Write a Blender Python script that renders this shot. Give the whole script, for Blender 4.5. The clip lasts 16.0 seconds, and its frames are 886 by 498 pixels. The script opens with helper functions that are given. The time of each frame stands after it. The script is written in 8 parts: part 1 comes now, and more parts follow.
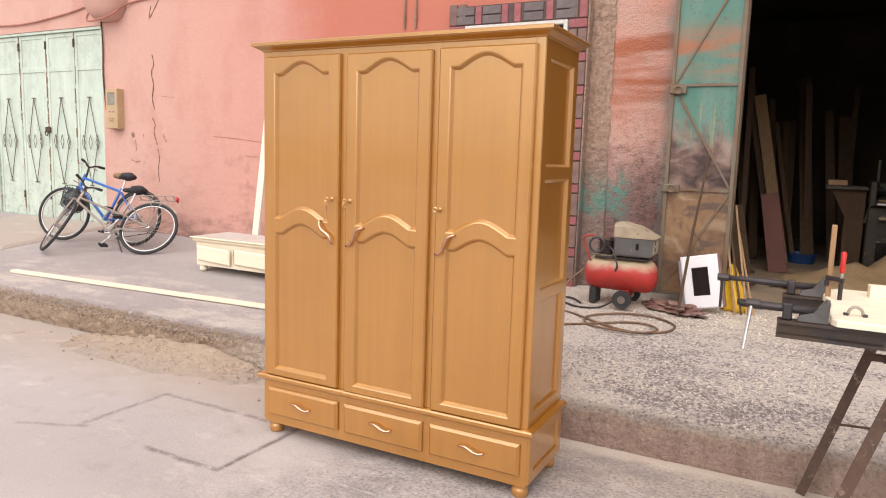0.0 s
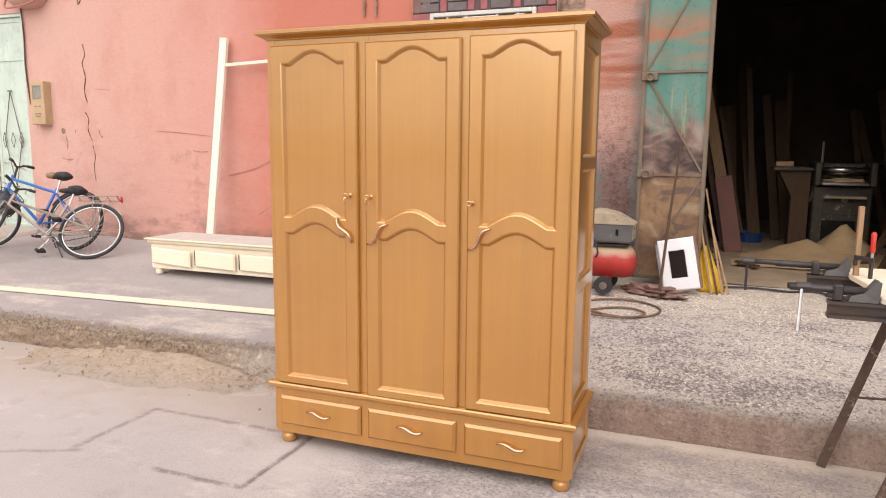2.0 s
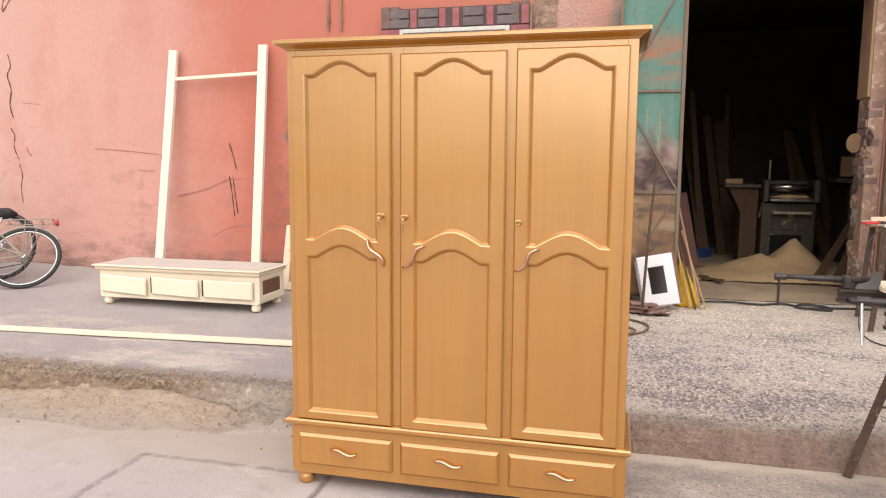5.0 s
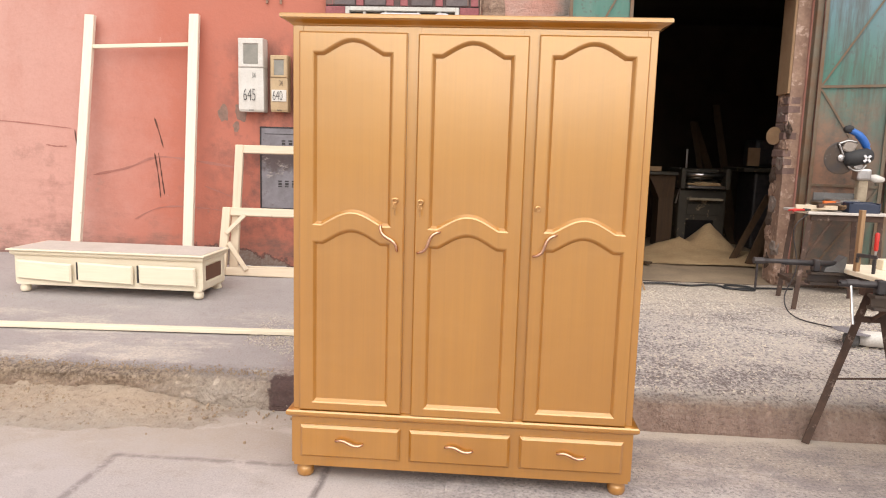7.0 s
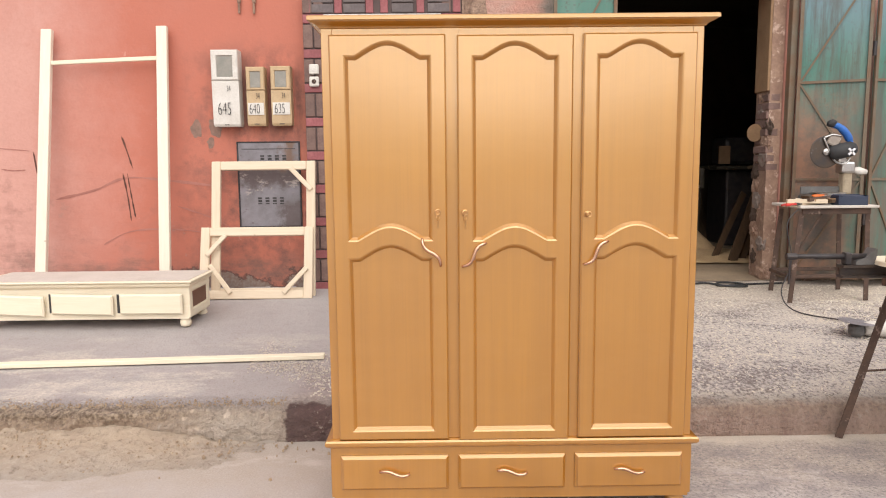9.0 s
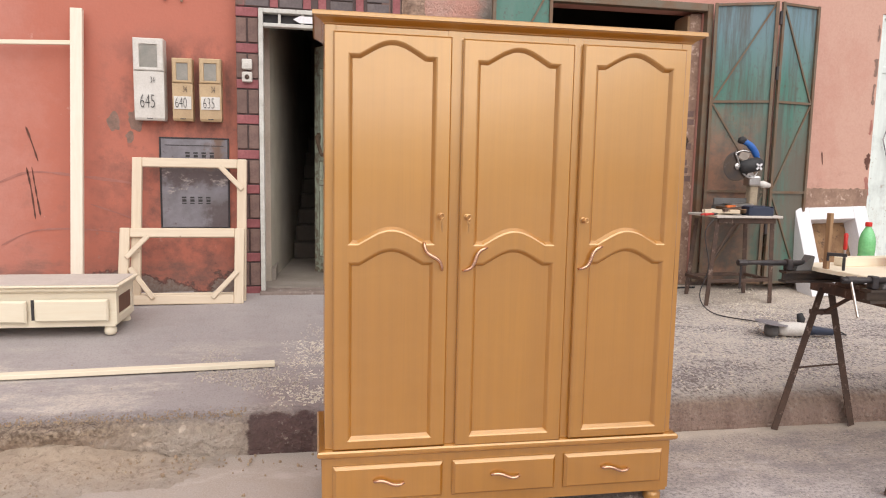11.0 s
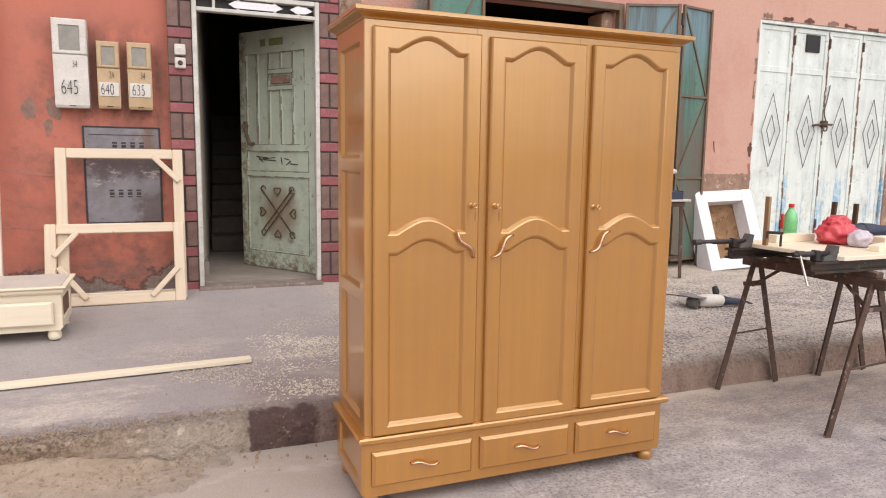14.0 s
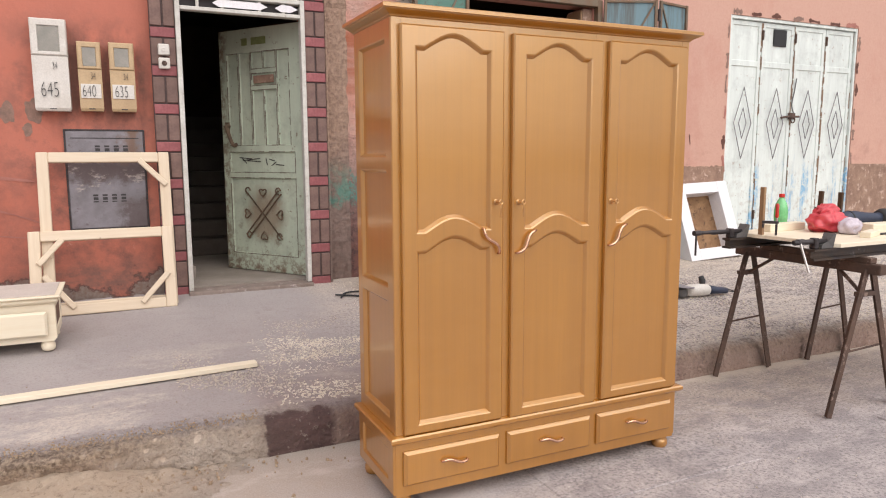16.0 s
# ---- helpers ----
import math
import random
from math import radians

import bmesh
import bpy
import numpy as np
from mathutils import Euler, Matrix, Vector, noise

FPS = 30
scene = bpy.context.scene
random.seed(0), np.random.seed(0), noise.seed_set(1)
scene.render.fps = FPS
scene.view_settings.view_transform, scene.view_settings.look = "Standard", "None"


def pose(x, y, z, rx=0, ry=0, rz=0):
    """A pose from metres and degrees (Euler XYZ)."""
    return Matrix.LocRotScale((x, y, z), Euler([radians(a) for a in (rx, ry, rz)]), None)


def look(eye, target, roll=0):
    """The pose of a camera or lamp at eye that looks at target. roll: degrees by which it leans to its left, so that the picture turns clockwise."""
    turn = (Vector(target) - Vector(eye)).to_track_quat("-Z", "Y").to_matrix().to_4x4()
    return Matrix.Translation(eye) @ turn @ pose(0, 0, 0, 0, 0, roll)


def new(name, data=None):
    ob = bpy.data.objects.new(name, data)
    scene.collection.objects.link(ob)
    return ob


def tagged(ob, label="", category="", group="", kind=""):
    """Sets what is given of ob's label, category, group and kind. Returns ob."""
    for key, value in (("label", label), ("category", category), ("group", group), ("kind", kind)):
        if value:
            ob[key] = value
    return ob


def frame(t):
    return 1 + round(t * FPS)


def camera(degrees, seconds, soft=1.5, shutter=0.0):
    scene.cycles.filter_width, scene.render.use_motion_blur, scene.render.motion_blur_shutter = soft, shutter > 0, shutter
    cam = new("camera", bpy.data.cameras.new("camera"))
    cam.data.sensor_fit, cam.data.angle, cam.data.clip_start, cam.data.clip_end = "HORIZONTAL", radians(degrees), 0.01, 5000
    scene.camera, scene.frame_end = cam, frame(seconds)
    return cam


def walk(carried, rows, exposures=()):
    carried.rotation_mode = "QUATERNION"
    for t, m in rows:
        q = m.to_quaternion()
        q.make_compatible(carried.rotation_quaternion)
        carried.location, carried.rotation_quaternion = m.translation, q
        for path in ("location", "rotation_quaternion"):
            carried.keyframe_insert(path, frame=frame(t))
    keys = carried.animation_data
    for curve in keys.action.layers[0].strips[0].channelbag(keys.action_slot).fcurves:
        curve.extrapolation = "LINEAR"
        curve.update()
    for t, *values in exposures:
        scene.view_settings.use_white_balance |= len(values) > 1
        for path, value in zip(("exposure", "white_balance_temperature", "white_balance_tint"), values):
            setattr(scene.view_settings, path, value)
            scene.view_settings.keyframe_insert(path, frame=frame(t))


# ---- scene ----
cam = camera(65.5, 16.0, 1.1)
METRES, EYE, TILT, LEAN, TURN = 3.75, 1.53, 0.0, 0.0, 27.7
ROWS = [
    (0.0, 0.0, 0.0, 0.0, 0.23, -7.44, -1.75),
    (0.5, -0.0171, 0.0134, -0.0002, -0.3, -7.67, -1.97),
    (1.0, -0.054, 0.0265, -0.0013, -0.64, -7.29, -0.94),
    (1.5, -0.0914, 0.0329, 0.0009, -3.74, -6.87, -1.89),
    (2.0, -0.1344, 0.0351, 0.0012, -6.67, -8.21, -0.49),
    (2.5, -0.1509, 0.0318, -0.0006, -7.6, -8.13, -1.89),
    (3.0, -0.1647, 0.0343, -0.0017, -7.89, -7.53, -1.81),
    (3.5, -0.1802, 0.0496, -0.0035, -9.23, -7.47, -2.58),
    (4.0, -0.2139, 0.0724, -0.0016, -10.36, -6.82, -0.34),
    (6.5, -0.3739, 0.1464, -0.0039, -20.64, -7.23, -2.68),
    (7.0, -0.4177, 0.1612, -0.0016, -23.43, -7.92, -1.63),
    (7.5, -0.4498, 0.1668, -0.0041, -25.48, -7.63, -1.79),
    (8.0, -0.4648, 0.1853, -0.0058, -25.6, -8.0, -2.65),
    (8.5, -0.4806, 0.2207, -0.0055, -26.46, -7.32, -0.57),
    (11.0, -0.6047, 0.327, -0.0068, -38.02, -6.66, -1.12),
    (11.5, -0.6483, 0.3494, -0.0083, -42.2, -7.02, -1.22),
    (12.0, -0.6977, 0.3697, -0.0055, -44.2, -6.85, -1.42),
    (12.5, -0.7163, 0.3801, -0.0058, -44.2, -6.42, -2.46),
    (13.0, -0.7172, 0.3951, -0.009, -46.29, -6.94, -2.18),
    (13.5, -0.7346, 0.4135, -0.0082, -47.61, -7.18, -0.81),
    (14.0, -0.7616, 0.4312, -0.0047, -49.41, -7.52, -0.83),
    (14.5, -0.7871, 0.4458, -0.0055, -49.7, -7.03, -1.37),
    (15.0, -0.8017, 0.4517, -0.0096, -50.82, -7.68, -1.59),
    (15.5, -0.8045, 0.4647, -0.0108, -52.29, -7.57, -1.28),
    (16.0, -0.8096, 0.4896, -0.0056, -52.96, -7.68, 0.22),
]
walk(cam, [(t, pose(0, 0, EYE, TILT, LEAN, TURN) @ pose(METRES * x, METRES * y, METRES * z, 90 + pitch, roll, yaw)) for t, x, y, z, yaw, pitch, roll in ROWS],
     exposures=((0.0, 0.20, 6650, 14), (4.2, 0.20, 6650, 13), (8.5, 0.18, 6600, 11), (11.0, -0.06, 6500, 13), (16.0, -0.06, 6500, 14)))

# ---- world and light ----
world = bpy.data.worlds.new("overcast_sky")
scene.world = world
world.use_nodes = True
wn = world.node_tree
sky = wn.nodes.new("ShaderNodeTexSky")
sky.sky_type = "NISHITA"
sky.sun_disc = False
sky.sun_elevation, sky.sun_rotation = radians(46), radians(174)
sky.dust_density, sky.ozone_density = 6.0, 1.0
# thin even cloud over the blue sky
cloud_cover = wn.nodes.new("ShaderNodeMix")
cloud_cover.data_type = "RGBA"
cloud_cover.inputs[0].default_value = 0.75
cloud_cover.inputs[7].default_value = (9.7, 9.8, 10.0, 1)
wn.links.new(sky.outputs["Color"], cloud_cover.inputs[6])
wn.nodes["Background"].inputs["Strength"].default_value = 0.10
wn.links.new(cloud_cover.outputs[2], wn.nodes["Background"].inputs["Color"])
sun_data = bpy.data.lights.new("sun", "SUN")
sun_data.energy, sun_data.angle, sun_data.color = 2.5, radians(84), (1.0, 0.98, 0.955)
sun = new("sun", sun_data)
sun.matrix_world = look((1.5, -14.0, 14.6), (0, 0, 0))


# ---- materials ----
def node_mat(name):
    m = bpy.data.materials.new(name)
    m.use_nodes = True
    return m, m.node_tree, m.node_tree.nodes["Principled BSDF"]


def coords(nt, scale=(1, 1, 1), world_space=False):
    if world_space:
        src = nt.nodes.new("ShaderNodeNewGeometry").outputs["Position"]
    else:
        src = nt.nodes.new("ShaderNodeTexCoord").outputs["Object"]
    mp = nt.nodes.new("ShaderNodeMapping")
    mp.inputs["Scale"].default_value = scale
    nt.links.new(src, mp.inputs["Vector"])
    return mp.outputs["Vector"]


def noise_tex(nt, vec, scale, detail=5, rough=0.6, distort=0.0):
    n = nt.nodes.new("ShaderNodeTexNoise")
    n.inputs["Scale"].default_value, n.inputs["Detail"].default_value = scale, detail
    n.inputs["Roughness"].default_value, n.inputs["Distortion"].default_value = rough, distort
    nt.links.new(vec, n.inputs["Vector"])
    return n.outputs["Fac"]


def ramp(nt, fac, a, b):
    r = nt.nodes.new("ShaderNodeMapRange")
    r.inputs["From Min"].default_value, r.inputs["From Max"].default_value = a, b
    r.clamp = True
    nt.links.new(fac, r.inputs["Value"])
    return r.outputs["Result"]


def mathn(nt, op, a, b):
    n = nt.nodes.new("ShaderNodeMath")
    n.operation = op
    for i, v in enumerate((a, b)):
        if isinstance(v, (int, float)):
            n.inputs[i].default_value = v
        else:
            nt.links.new(v, n.inputs[i])
    return n.outputs[0]


def mixc(nt, fac, a, b):
    n = nt.nodes.new("ShaderNodeMix")
    n.data_type = "RGBA"
    for sock, v in ((n.inputs[0], fac), (n.inputs[6], a), (n.inputs[7], b)):
        if isinstance(v, tuple):
            sock.default_value = (*v, 1)
        elif isinstance(v, (int, float)):
            sock.default_value = v
        else:
            nt.links.new(v, sock)
    return n.outputs[2]


def bumpn(nt, bsdf, height, strength=0.3, distance=0.01):
    b = nt.nodes.new("ShaderNodeBump")
    b.inputs["Strength"].default_value, b.inputs["Distance"].default_value = strength, distance
    nt.links.new(height, b.inputs["Height"])
    nt.links.new(b.outputs["Normal"], bsdf.inputs["Normal"])


def sep(nt, vec):
    n = nt.nodes.new("ShaderNodeSeparateXYZ")
    nt.links.new(vec, n.inputs[0])
    return n.outputs


def simple(name, a, b=None, scale=12.0, rough=0.6, metal=0.0, bump=0.15, fine=90.0, stretch=(1, 1, 1), coat=0.0, wear=None, wear_at=0.62, vary=0.0):
    """Two tones in large soft patches, fine grain in the relief, and worn spots."""
    m, nt, bs = node_mat(name)
    b = b or tuple(c * 0.78 for c in a)
    v = coords(nt, stretch)
    big = noise_tex(nt, v, scale, 4)
    small = noise_tex(nt, v, fine, 3)
    col = mixc(nt, ramp(nt, big, 0.35, 0.65), a, b)
    col = mixc(nt, mathn(nt, "MULTIPLY", ramp(nt, small, 0.4, 0.75), 0.35), col, tuple(c * 0.6 for c in b))
    if wear:
        col = mixc(nt, ramp(nt, noise_tex(nt, v, scale * 1.7, 8, 0.7), wear_at, wear_at + 0.06), col, wear)
    if vary:
        oi = nt.nodes.new("ShaderNodeObjectInfo")
        col = mixc(nt, mathn(nt, "MULTIPLY", oi.outputs["Random"], vary), col, tuple(c * 0.45 for c in a))
    nt.links.new(col, bs.inputs["Base Color"])
    bs.inputs["Roughness"].default_value, bs.inputs["Metallic"].default_value = rough, metal
    bs.inputs["Coat Weight"].default_value = coat
    bs.inputs["Coat Roughness"].default_value = 0.15
    if bump:
        bumpn(nt, bs, small, bump, 0.004)
    return m


def wood(name, a, b, rough=0.5, coat=0.0, grain=(60, 60, 2.2), knots=False, amount=0.6, bump=0.08):
    """Long grain along the local axis that has the smallest stretch."""
    m, nt, bs = node_mat(name)
    v = coords(nt, grain)
    g = noise_tex(nt, v, 1.0, 6, 0.65, 0.4)
    soft = noise_tex(nt, coords(nt), 2.2, 3)
    col = mixc(nt, mathn(nt, "MULTIPLY", ramp(nt, g, 0.38, 0.68), amount), a, b)
    col = mixc(nt, mathn(nt, "MULTIPLY", ramp(nt, soft, 0.35, 0.7), 0.3), col, tuple(0.82 * c for c in a))
    if knots:
        col = mixc(nt, mathn(nt, "MULTIPLY", ramp(nt, noise_tex(nt, coords(nt), 14.0, 2, 0.4), 0.755, 0.79), 0.8), col, (0.30, 0.15, 0.06))
    nt.links.new(col, bs.inputs["Base Color"])
    bs.inputs["Roughness"].default_value = rough
    bs.inputs["Coat Weight"].default_value, bs.inputs["Coat Roughness"].default_value = coat, 0.13
    bs.inputs["Coat IOR"].default_value = 1.6
    bumpn(nt, bs, g, bump, 0.002)
    return m


def plaster_pink():
    m, nt, bs = node_mat("pink_plaster")
    v = coords(nt, world_space=True)
    x, y, z = sep(nt, v)
    big = noise_tex(nt, v, 0.55, 4)
    mid = noise_tex(nt, v, 3.0, 8, 0.7)
    fine = noise_tex(nt, v, 38.0, 6, 0.7)
    col = mixc(nt, ramp(nt, big, 0.3, 0.7), (0.60, 0.308, 0.252), (0.545, 0.262, 0.212))
    # faded and browner towards the far shutters
    col = mixc(nt, mathn(nt, "MULTIPLY", ramp(nt, x, -5.2, -8.0), 0.75), col, (0.60, 0.385, 0.32))
    col = mixc(nt, mathn(nt, "MULTIPLY", ramp(nt, x, 1.0, 2.6), 0.7), col, (0.575, 0.372, 0.283))
    # deeper red along the stretch round the house door
    wob = mathn(nt, "ADD", x, mathn(nt, "MULTIPLY", mathn(nt, "SUBTRACT", mid, 0.5), 1.2))
    deep = mathn(nt, "MULTIPLY", ramp(nt, wob, -5.7, -4.7), ramp(nt, wob, -1.4, -1.9))
    col = mixc(nt, mathn(nt, "MULTIPLY", deep, 0.9), col, (0.47, 0.145, 0.092))
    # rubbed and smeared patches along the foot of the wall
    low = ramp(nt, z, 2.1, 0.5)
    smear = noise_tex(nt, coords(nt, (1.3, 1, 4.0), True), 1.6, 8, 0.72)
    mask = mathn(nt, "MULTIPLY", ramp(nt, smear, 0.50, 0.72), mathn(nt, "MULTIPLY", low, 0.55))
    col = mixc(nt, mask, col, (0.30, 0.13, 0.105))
    bare = mathn(nt, "MULTIPLY", ramp(nt, mid, 0.64, 0.67), ramp(nt, z, 1.4, 0.5))
    col = mixc(nt, mathn(nt, "MULTIPLY", bare, 0.7), col, (0.33, 0.27, 0.23))
    pale = ramp(nt, noise_tex(nt, v, 5.0, 7, 0.75), 0.66, 0.70)
    col = mixc(nt, mathn(nt, "MULTIPLY", pale, 0.35), col, (0.74, 0.52, 0.44))
    cloud = noise_tex(nt, coords(nt, (1, 1, 0.6), True), 1.1, 7, 0.68)
    col = mixc(nt, mathn(nt, "MULTIPLY", ramp(nt, cloud, 0.50, 0.70), 0.45), col, (0.47, 0.185, 0.135))
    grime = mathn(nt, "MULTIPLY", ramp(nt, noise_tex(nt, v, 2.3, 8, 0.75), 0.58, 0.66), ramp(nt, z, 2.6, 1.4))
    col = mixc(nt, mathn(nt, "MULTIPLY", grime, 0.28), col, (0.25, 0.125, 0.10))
    # soot and hand dirt by the meters and the hatch, bare cement at the foot
    here = mathn(nt, "MULTIPLY", ramp(nt, wob, -4.5, -4.0), ramp(nt, wob, -3.1, -3.4))
    soot = ramp(nt, noise_tex(nt, v, 3.6, 8, 0.75), 0.44, 0.60)
    col = mixc(nt, mathn(nt, "MULTIPLY", mathn(nt, "MULTIPLY", here, soot), mathn(nt, "MULTIPLY", ramp(nt, z, 2.7, 2.2), 0.85)), col, (0.20, 0.095, 0.075))
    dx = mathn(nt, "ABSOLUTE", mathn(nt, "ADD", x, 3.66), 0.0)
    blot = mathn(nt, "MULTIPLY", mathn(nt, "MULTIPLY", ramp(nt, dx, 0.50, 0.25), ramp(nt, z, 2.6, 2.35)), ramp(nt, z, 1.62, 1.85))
    patchy = noise_tex(nt, coords(nt, (1, 1, 0.55), True), 4.5, 7, 0.7)
    col = mixc(nt, mathn(nt, "MULTIPLY", mathn(nt, "MULTIPLY", blot, ramp(nt, patchy, 0.42, 0.62)), 0.75), col, (0.13, 0.062, 0.05))
    # darker strip beside and just below each meter's right edge
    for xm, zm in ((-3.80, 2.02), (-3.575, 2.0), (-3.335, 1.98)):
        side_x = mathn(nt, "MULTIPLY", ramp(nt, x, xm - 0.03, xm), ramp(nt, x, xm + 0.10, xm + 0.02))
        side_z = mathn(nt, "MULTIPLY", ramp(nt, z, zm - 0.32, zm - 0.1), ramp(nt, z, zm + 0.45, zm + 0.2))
        col = mixc(nt, mathn(nt, "MULTIPLY", mathn(nt, "MULTIPLY", side_x, side_z), ramp(nt, patchy, 0.25, 0.55)), col, (0.15, 0.065, 0.048))
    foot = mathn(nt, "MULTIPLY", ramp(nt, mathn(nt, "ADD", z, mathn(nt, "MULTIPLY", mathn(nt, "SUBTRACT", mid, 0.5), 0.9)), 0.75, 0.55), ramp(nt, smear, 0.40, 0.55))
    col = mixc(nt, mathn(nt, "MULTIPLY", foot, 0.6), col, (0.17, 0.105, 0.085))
    # plaster broken away to the cement, with a dirty rim
    flake = mathn(nt, "ADD", z, mathn(nt, "MULTIPLY", mathn(nt, "SUBTRACT", noise_tex(nt, v, 4.2, 7, 0.62), 0.5), 0.75))
    col = mixc(nt, mathn(nt, "MULTIPLY", mathn(nt, "MULTIPLY", ramp(nt, flake, 0.545, 0.515), ramp(nt, x, -5.0, -4.5)), 0.8), col, (0.075, 0.05, 0.042))
    col = mixc(nt, mathn(nt, "MULTIPLY", mathn(nt, "MULTIPLY", ramp(nt, flake, 0.505, 0.485), ramp(nt, x, -5.0, -4.5)), 0.9), col, mixc(nt, ramp(nt, fine, 0.4, 0.6), (0.27, 0.215, 0.18), (0.19, 0.145, 0.12)))
    col = mixc(nt, mathn(nt, "MULTIPLY", ramp(nt, fine, 0.45, 0.8), 0.25), col, (0.40, 0.15, 0.11))
    nt.links.new(col, bs.inputs["Base Color"])
    bs.inputs["Roughness"].default_value = 0.8
    bumpn(nt, bs, mathn(nt, "ADD", mathn(nt, "MULTIPLY", mid, 2.0), mathn(nt, "MULTIPLY", fine, 0.5)), 0.35, 0.012)
    return m


def pier_paint():
    """The pier beside the gate: pink, sprayed over with rust red, sooty at the foot."""
    m, nt, bs = node_mat("pier_paint")
    v = coords(nt, world_space=True)
    x, y, z = sep(nt, v)
    mid = noise_tex(nt, v, 3.5, 8, 0.7)
    streak = noise_tex(nt, coords(nt, (0.7, 1, 5.5), True), 1.1, 4, 0.5)
    fine = noise_tex(nt, v, 45.0, 6, 0.75)
    col = mixc(nt, ramp(nt, mid, 0.35, 0.65), (0.70, 0.36, 0.28), (0.62, 0.40, 0.33))
    band = mathn(nt, "MULTIPLY", ramp(nt, z, 1.9, 2.2), ramp(nt, z, 2.95, 2.6))
    col = mixc(nt, mathn(nt, "MULTIPLY", mathn(nt, "MULTIPLY", band, ramp(nt, streak, 0.42, 0.58)), 0.85), col, (0.44, 0.12, 0.045))
    wz = mathn(nt, "ADD", z, mathn(nt, "MULTIPLY", mathn(nt, "SUBTRACT", mid, 0.5), 1.3))
    col = mixc(nt, mathn(nt, "MULTIPLY", ramp(nt, wz, 1.80, 1.30), 0.8), col, (0.15, 0.10, 0.095))
    col = mixc(nt, mathn(nt, "MULTIPLY", ramp(nt, wz, 1.25, 0.7), 0.6), col, (0.26, 0.10, 0.08))
    pock = noise_tex(nt, v, 24.0, 6, 0.75)
    col = mixc(nt, mathn(nt, "MULTIPLY", mathn(nt, "MULTIPLY", ramp(nt, pock, 0.50, 0.62), ramp(nt, wz, 2.1, 1.4)), 0.75), col, (0.075, 0.055, 0.055))
    col = mixc(nt, mathn(nt, "MULTIPLY", mathn(nt, "MULTIPLY", ramp(nt, pock, 0.40, 0.32), ramp(nt, wz, 2.0, 1.3)), 0.5), col, (0.42, 0.30, 0.26))
    wx = mathn(nt, "ADD", x, mathn(nt, "MULTIPLY", mathn(nt, "SUBTRACT", mid, 0.5), 0.25))
    col = mixc(nt, mathn(nt, "MULTIPLY", ramp(nt, wx, -1.19, -1.09), 0.6), col, (0.19, 0.27, 0.24))
    moss = mathn(nt, "MULTIPLY", mathn(nt, "MULTIPLY", ramp(nt, wx, -1.38, -1.48), ramp(nt, pock, 0.44, 0.54)), mathn(nt, "MULTIPLY", ramp(nt, wz, 1.0, 1.12), ramp(nt, wz, 1.55, 1.4)))
    col = mixc(nt, mathn(nt, "MULTIPLY", moss, 0.8), col, (0.12, 0.33, 0.27))
    nt.links.new(col, bs.inputs["Base Color"])
    bs.inputs["Roughness"].default_value = 0.75
    bumpn(nt, bs, mathn(nt, "ADD", pock, mathn(nt, "MULTIPLY", fine, 0.5)), 0.95, 0.035)
    return m


def rough_render():
    m, nt, bs = node_mat("rough_render")
    v = coords(nt, world_space=True)
    n1 = noise_tex(nt, v, 26.0, 5, 0.7)
    n2 = noise_tex(nt, v, 2.0, 6, 0.7)
    x, y, z = sep(nt, v)
    col = mixc(nt, ramp(nt, n1, 0.35, 0.7), (0.44, 0.30, 0.22), (0.21, 0.135, 0.10))
    wz = mathn(nt, "ADD", z, mathn(nt, "MULTIPLY", mathn(nt, "SUBTRACT", n2, 0.5), 1.5))
    col = mixc(nt, mathn(nt, "MULTIPLY", ramp(nt, wz, 1.8, 1.3), 0.6), col, (0.17, 0.13, 0.125))
    green = mathn(nt, "MULTIPLY", ramp(nt, wz, 1.15, 1.3), ramp(nt, wz, 1.6, 1.4))
    col = mixc(nt, mathn(nt, "MULTIPLY", mathn(nt, "MULTIPLY", green, ramp(nt, n2, 0.52, 0.6)), 0.7), col, (0.08, 0.28, 0.22))
    nt.links.new(col, bs.inputs["Base Color"])
    bs.inputs["Roughness"].default_value = 0.95
    bumpn(nt, bs, n1, 0.9, 0.03)
    return m


